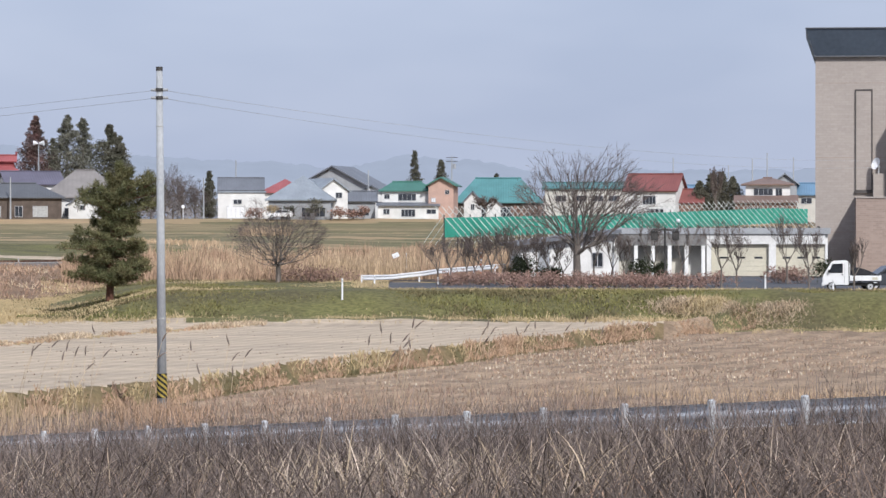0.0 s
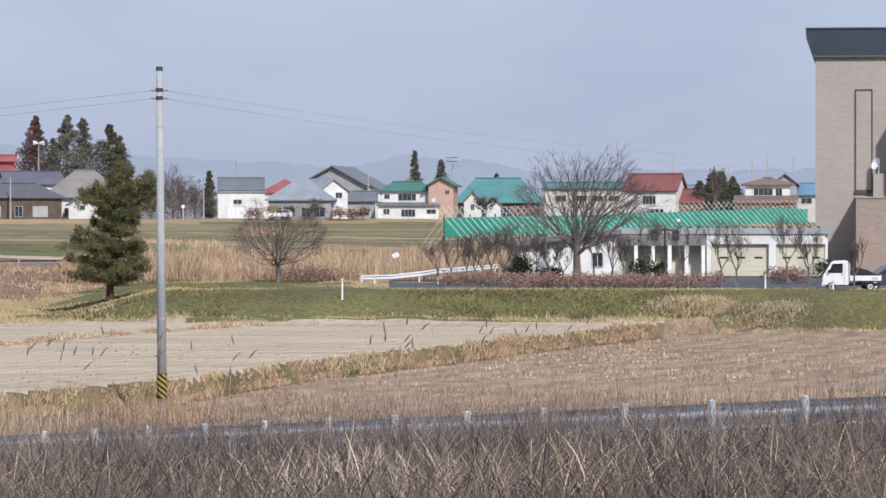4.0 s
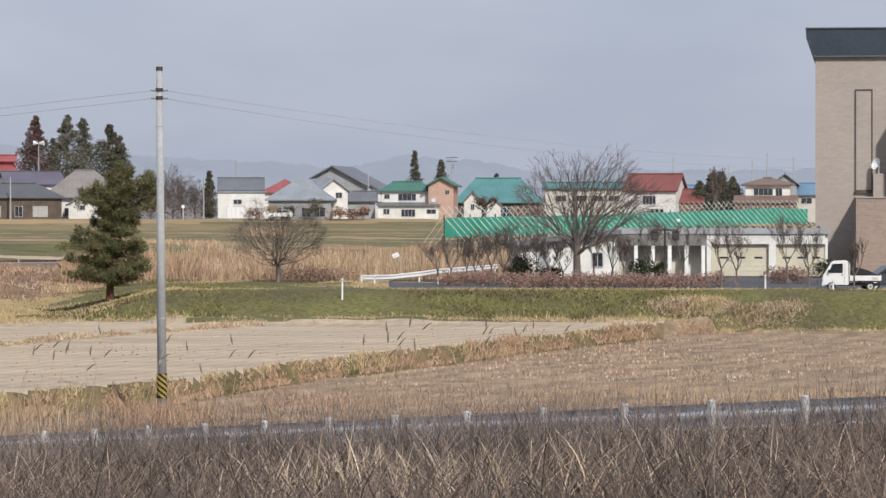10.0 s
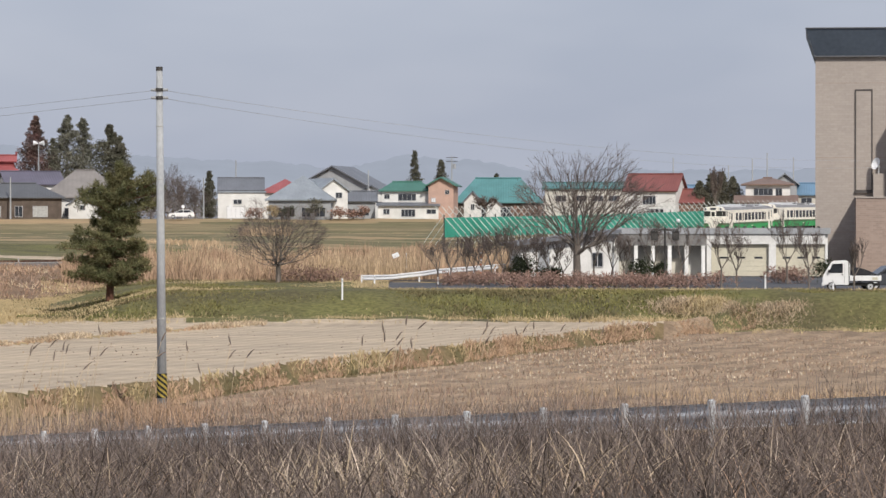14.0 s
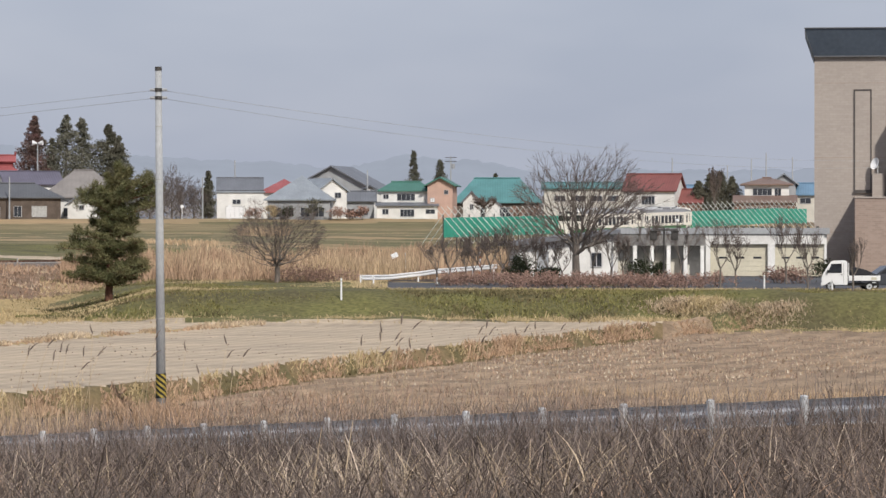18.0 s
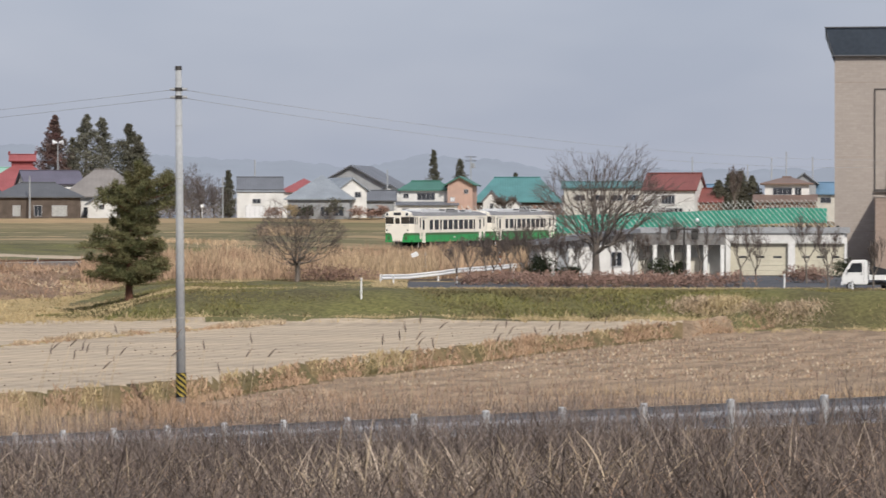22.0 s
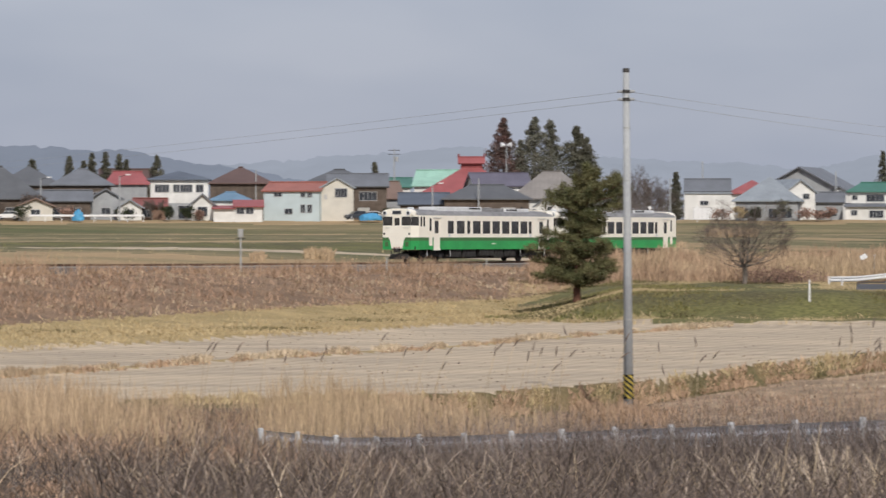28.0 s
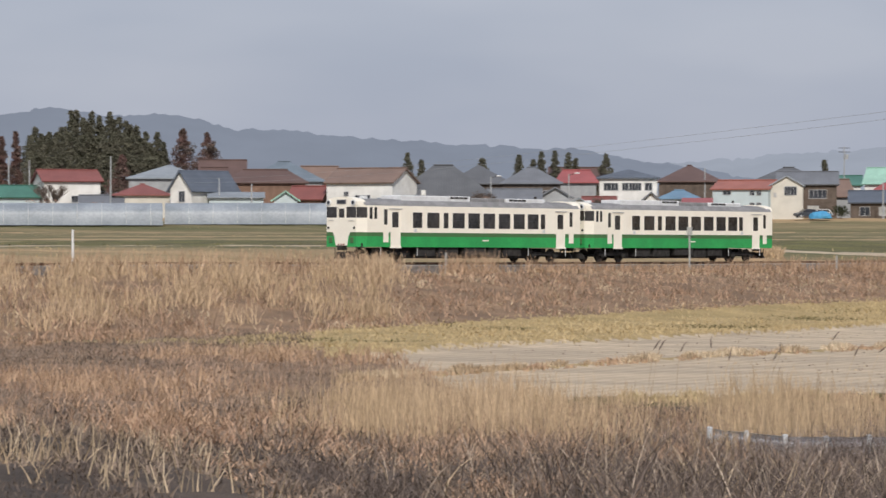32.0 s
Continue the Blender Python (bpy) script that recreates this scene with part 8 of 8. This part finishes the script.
# green bank and the grass round the car park
def bank():
    # the green face: dark, fresh and yellowed grass in patches
    X, Y, b, r = polar(52000, -125, 140, 184.5, 203)
    n = patchy(X, Y, .10, 21) + .5 * patchy(X, Y, .33, 22) + RNG.normal(0, .08, len(X)) - .25 * smooth((r - 196.5) / 3) - .3 * smooth((-b - 80) / 30)
    for lo, hi, mt, lab in ((-9, -.42, GRASSY, "yellowed grass on the bank"), (-.42, -.12, GRASSD, "dark old grass on the bank"), (-.12, .3, GRASSG, "green grass on the bank"), (.3, 9, GRASSD, "dull green grass on the bank")):
        q = (n >= lo) & (n < hi) & (r < 201)
        blades("bank_grass", X[q], Y[q], RNG.uniform(.1, .26, q.sum()), RNG.uniform(.04, .08, q.sum()), .7, mt, lab, .4, seg=2)
    X, Y, b, r = polar(22000, -118, -16, 200, 240)
    n = patchy(X, Y * .6, .12, 24)
    for lo, hi, mt, lab in ((-9, .0, GRASSY, "yellowed grass round the low bare tree"), (.0, .2, GRASSD, "dark grass round the low bare tree"), (.2, 9, GRASSG, "green grass round the low bare tree")):
        q = (n >= lo) & (n < hi)
        blades("bank_grass", X[q], Y[q], RNG.uniform(.1, .25, q.sum()), RNG.uniform(.04, .08, q.sum()), .6, mt, lab, .4, seg=2)
    # A strip of paler dry grass also stands for sunlight on the rim.
    X, Y, b, r = polar(7000, -112, 140, 197.5, 201)
    blades("bank_edge_grass", X, Y, RNG.uniform(.12, .32, len(X)), RNG.uniform(.04, .07, len(X)), .7, GRASSY, "dry grass along the bank's top edge, pale as if sunlit", .4, seg=2)
    # collapsed heaps of pale straw on the face
    for b0, r0, wide, deep, high, m in ((70, 189.4, .9, .7, .5, 1800), (77, 189.2, 1.0, .8, .6, 2200), (84, 188.8, .8, .7, .4, 1200), (96, 189, 1.0, .6, .3, 1100), (103, 189.5, .8, .6, .25, 600)):
        c = at(b0, r0)
        u, v = RNG.normal(0, 1, m), RNG.normal(0, 1, m)
        X, Y = c.x + u * wide, c.y + v * deep
        Z = land(X, Y)[0] + high * np.exp(-(u * u + v * v) / 2.4) * RNG.uniform(.4, 1, m)
        blades("straw_heap", X, Y, RNG.uniform(.15, .4, m), RNG.uniform(.03, .06, m), 1.1, GRASSY if m > 2000 else STRAW, "collapsed heap of pale straw on the bank", .6, seg=2, Z=Z)
    X, Y, b, r = polar(52000, -330, -96, 140, 240)
    d = land(X, Y)[1]
    m = (r > np.interp(b, FAR_B, FAR_R)) & (d > weed_edge(b) - 1)
    n = patchy(X, Y, .14, 26) + RNG.normal(0, .12, len(X))
    for q, mt, lab in ((m & (n > -.36), GRASSY, "yellow turf strip below the railway bank"), (m & (n <= -.36), GRASSD, "dull green turf below the railway bank")):
        blades("yellow_turf", X[q], Y[q], RNG.uniform(.08, .24, q.sum()), RNG.uniform(.05, .09, q.sum()), .7, mt, lab, .4, seg=2)


bank()


# railway bank and the reed bed behind the road
def railway_bank():
    # withered growth in drifts of colour, curled and lying every way
    X, Y, b, r = polar(88000, -450, -88, 128, 262)
    d = land(X, Y)[1]
    m = (d > 4.0) & (d < weed_edge(b) + np.where(b < -285, 8, 2.5) * patchy(X, Y, .1, 3))
    X, Y, b, d = X[m], Y[m], b[m], d[m]
    n = patchy(X, Y, .12, 31) + .7 * patchy(X, Y, .5, 32) + RNG.normal(0, .12, len(X))
    tall = np.interp(b, [-450, -340, -280, -200, -100], [1.0, 1.0, .8, .6, .55]) * (.5 + 1.0 * smooth(patchy(X, Y, .35, 33) + .5))
    tan = np.interp(b, [-450, -330, -285, -230, -88], [.02, .06, .3, .5, .48]) - np.interp(d, [4, 9, 16], [.25, .1, 0])
    # The darkest weeds are scattered by noise to imitate shaded hollows.
    for lo, hi, k, lean, mt, lab in ((-9, -.4, .8, .9, WEED, "dark brown weeds standing for shaded hollows on the railway bank"), (-.4, 0, 1, .85, BANKWEED, "pinkish brown withered weeds covering the railway bank"), (0, 9, 1.1, .6, REEDRUST, "rusty grass plumes on the railway bank")):
        q = (n >= (tan if lo == 0 else np.minimum(lo, tan))) & (n < (tan if hi == 0 else np.minimum(hi, tan)))
        blades("withered_weeds", X[q], Y[q], RNG.uniform(.35, .95, q.sum()) * tall[q] * k, RNG.uniform(.035, .075, q.sum()), lean, mt, lab, .6, seg=3, kink=.8)
    X, Y = clumped(12000, -430, -285, 140, 205, 40, .7)
    d = land(X, Y)[1]
    m = (d > 3.4) & (d < 20)
    blades("tan_grass", X[m], Y[m], RNG.uniform(.8, 1.5, m.sum()), RNG.uniform(.035, .06, m.sum()), .4, REED, "tall tan grass beside the track", .4, seg=3)
    X, Y = clumped(24000, -440, -95, 128, 262, 9, .4)
    b = np.arctan2(X, Y) * 1000
    d = land(X, Y)[1]
    m = (d > 4) & (d < weed_edge(b)) & (patchy(X, Y, .12, 37) > -.15)
    blades("dry_grass", X[m], Y[m], RNG.uniform(.2, .5, m.sum()), RNG.uniform(.05, .09, m.sum()), 1.1, STRAW, "pale curled dead leaves on the railway bank", .7, seg=3, kink=.9)
    # rusty reeds just beyond the track
    s = RNG.uniform(-60, 175, 16000)
    off = -3.2 - np.abs(RNG.normal(0, 3.2, len(s)))
    P = [line_pose(float(u)) @ Vector((float(o), 0, 0)) for u, o in zip(s, off)]
    X, Y = np.array([p.x for p in P]), np.array([p.y for p in P])
    m = patchy(X, Y, .12, 5) > -.15
    blades("tan_grass", X[m], Y[m], RNG.uniform(.25, .75, m.sum()), RNG.uniform(.04, .07, m.sum()), .4, REEDRUST, "rusty grass beyond the track", .4, seg=2)
    # thin fringe by the rails
    s = RNG.uniform(-40, 165, 13000)
    off = 2.5 + np.abs(RNG.normal(0, 1.2, len(s)))
    P = [line_pose(float(u)) @ Vector((float(o), 0, -.75)) for u, o in zip(s, off)]
    X, Y, Z = (np.array([p[i] for p in P]) for i in range(3))
    hh = RNG.uniform(.2, .7, len(s)) * np.interp(s, [-40, 45, 55, 72, 78, 94, 100, 165], [.8, .8, 1.9, 1.8, 1.3, 1.5, 2.4, 2.4]) * (patchy(X, Y, .3, 8) > -.25)
    blades("tan_grass", X, Y, hh + .05, RNG.uniform(.03, .055, len(s)), .4, REEDRUST, "tan grass growing up beside the rails", .4, Z=Z, seg=2)


railway_bank()


def left_flat():
    X, Y, b, r = polar(40000, -450, -235, 64, 176)
    d = land(X, Y)[1]
    m = (d > 23) & ((b < -308 + 10 * patchy(X, Y, .1, 79)) | (r < np.interp(b, FAR_B, FAR_R) - 2)) & ~((b > np.interp(r, [90, 152], [-253, -296]) + 8 * patchy(X, Y, .12, 72)) & (r > 94) & (r < 154)) & (RNG.random(len(X)) < np.interp(r, [64, 90, 110], [.5, 1, 1]))
    X, Y, b = X[m], Y[m], b[m]
    n = patchy(X, Y, .09, 71) + .6 * patchy(X, Y, .4, 73) + RNG.normal(0, .1, len(X))
    for lo, hi, h0, h1, lean, mt, lab in ((-9, -.05, .15, .4, .9, STEMTAN, "brown withered weeds between bank and railway"), (-.05, .2, .15, .45, .9, WEED, "dull brown weeds between bank and railway"), (.2, .42, .2, .6, .8, BANKWEED, "reddish dead weeds between bank and railway"), (.42, 9, .3, .8, .55, REEDRUST, "rusty tussocks between bank and railway")):
        q = (n >= lo) & (n < hi)
        blades("withered_weeds", X[q], Y[q], RNG.uniform(h0, h1, q.sum()), RNG.uniform(.025, .05, q.sum()), lean, mt, lab, .55, seg=2, kink=.8)


left_flat()


def reed_bed():
    X, Y, b, r = polar(56000, -112, 30, 236, 330)
    d = land(X, Y)[1]
    m = (d > 4.5) & (r > np.interp(b, [-112, -60, -24, 18, 30], [236, 238, 236, 256, 262]))
    X, Y, b = X[m], Y[m], b[m]
    n = patchy(X, Y, .06, 51)
    a = n < .05
    tall = .6 + .8 * smooth(patchy(X, Y, .3, 53) + .45)
    blades("reed_bed", X[a], Y[a], RNG.uniform(.7, 1.6, a.sum()) * tall[a], RNG.uniform(.05, .09, a.sum()), .32, REEDRUST, "bed of rusty brown reeds before the railway", .45, seg=3)
    a = ~a
    blades("reed_bed", X[a], Y[a], RNG.uniform(.8, 1.8, a.sum()) * tall[a], RNG.uniform(.05, .09, a.sum()), .28, REED, "bed of tan reeds before the railway", .45, seg=3)


reed_bed()


def far_meadow():
    X, Y, b, r = polar(42000, -440, 130, 215, 590)
    d = land(X, Y)[1]
    m = d < -3.5
    X, Y, r = X[m], Y[m], r[m]
    n = patchy(X, Y * 2.2, .02, 61)
    path = (r > 316) & (r < 328)
    X, Y, r, n = X[~path], Y[~path], r[~path], n[~path]
    g = ((r > 328) & (r < 538) & (n > -.25)) | ((r > 549) & (n > -.2))
    keep = RNG.random(len(X)) < np.where(g, .5, np.where(r > 330, .12, .3))
    X, Y, r, g = X[keep], Y[keep], r[keep], g[keep]
    g &= r < 330
    blades("meadow_grass", X[g], Y[g], RNG.uniform(.12, .4, g.sum()), RNG.uniform(.1, .25, g.sum()), .5, GRASSG, "green grass of the far meadow", .4, seg=1)
    g = ~g & (r < 330)
    blades("meadow_grass", X[g], Y[g], RNG.uniform(.12, .35, g.sum()), RNG.uniform(.06, .14, g.sum()), .7, GRASSY, "dry grass of the far meadow", .4, seg=1)
    # tan and rusty patches over the green
    X, Y, b, r = polar(16000, -440, 130, 330, 575)
    m = (land(X, Y)[1] < -6) & (patchy(X * .6, Y * 1.6, .03, 66) > .12 + .25 * RNG.random(len(X)))
    for half, mt, lab in ((0, GRASSY, "dry tan patches in the far meadow"), (1, REEDRUST, "rusty patches in the far meadow")):
        q = m & (np.arange(len(X)) % 2 == half)
        blades("meadow_grass", X[q], Y[q], RNG.uniform(.08, .2, q.sum()), RNG.uniform(.06, .14, q.sum()), .6, mt, lab, .4, seg=1)
    for b0, b1, r0, r1, k, h in ((-194, -190, 290, 298, 220, .8), (-178, -170, 300, 310, 420, 1.0), (-60, -45, 470, 480, 500, 1.5), (-100, -66, 380, 400, 500, .6)):
        X, Y, b, r = polar(k, b0, b1, r0, r1)
        m = land(X, Y)[1] < -3.5
        blades("pampas_tuft", X[m], Y[m], RNG.uniform(.6, 1.1, m.sum()) * h, RNG.uniform(.08, .14, m.sum()), .4, REED, "tan tuft of tall grass in the far meadow", .4, seg=2)


far_meadow()


# tall reeds with dark plumes: each clump sways as one in the wind
def reed_clump(b, r, seed, n, h):
    rng = random.Random(seed)
    p = here(b, r)
    t = thing("plumed_reed", Matrix.Translation(p), "tall thin reed stalks with dark nodding plumes", "reed", "plumed reeds before the paddies")
    lean = rng.uniform(.05, .16)
    for i in range(n):
        x, y = rng.gauss(0, .35), rng.gauss(0, .3)
        hh = h * rng.uniform(.75, 1.05)
        k = lean * rng.uniform(.6, 1.6)
        pts = [Vector((x + k * hh * f * f, y, hh * f)) for f in (-.1, .35, .7, .9)]
        V, Fs = tubes([(pts[j], pts[j + 1], .008, .007) for j in range(3)], 4)
        raw_mesh("stalk", V, Fs, STRAW, t)
        q = pts[-1]
        d = Vector((rng.uniform(-.5, .7) + k * 2, rng.uniform(-.3, .3), .85)).normalized()
        V, Fs = tubes([(q, q + d * .1, .008, .024), (q + d * .1, q + d * .22, .024, .016), (q + d * .22, q + d * .32 + Vector((.03, 0, -.02)), .016, .004)], 6)
        raw_mesh("plume", V, Fs, PLUME, t)
    return t


CLUMPS = []
for i, (b, r, n, h) in enumerate(((-122, 92, 3, 2.3), (-116, 90, 2, 2.2), (-108, 88, 3, 2.3), (-104, 92, 2, 2.5), (-92, 90, 2, 2.3), (-75, 92, 2, 2.2), (-70, 88, 2, 2.0), (-64, 90, 2, 2.4),
                                  (-24, 86, 3, 2.9), (-20.5, 88, 3, 2.9), (-15, 84, 2, 3.0), (-13, 90, 2, 2.7), (5, 96, 2, 2.4), (16, 98, 3, 2.4), (24, 104, 2, 2.4), (37, 110, 2, 2.4), (45, 112, 2, 2.2),
                                  (-150, 88, 3, 2.2), (-172, 86, 2, 2.2), (-192, 84, 3, 2.3), (-140, 90, 2, 2.0), (-208, 84, 2, 2.2))):
    CLUMPS.append(reed_clump(b, r, 900 + i, n, h + (.5 if b > -130 else .2)))


def sway():
    for i, c in enumerate(CLUMPS):
        m = c.matrix_basis.copy()
        ph, sp = i * 1.7, 1.3 + .25 * (i % 4)
        walk(c, [(k * .8, m @ Euler((.02 * math.sin(ph + k * .9), .035 + .045 * math.sin(ph + sp * k * .8) + .02 * math.sin(2.3 * k + i), 0)).to_matrix().to_4x4()) for k in range(41)])


motions()
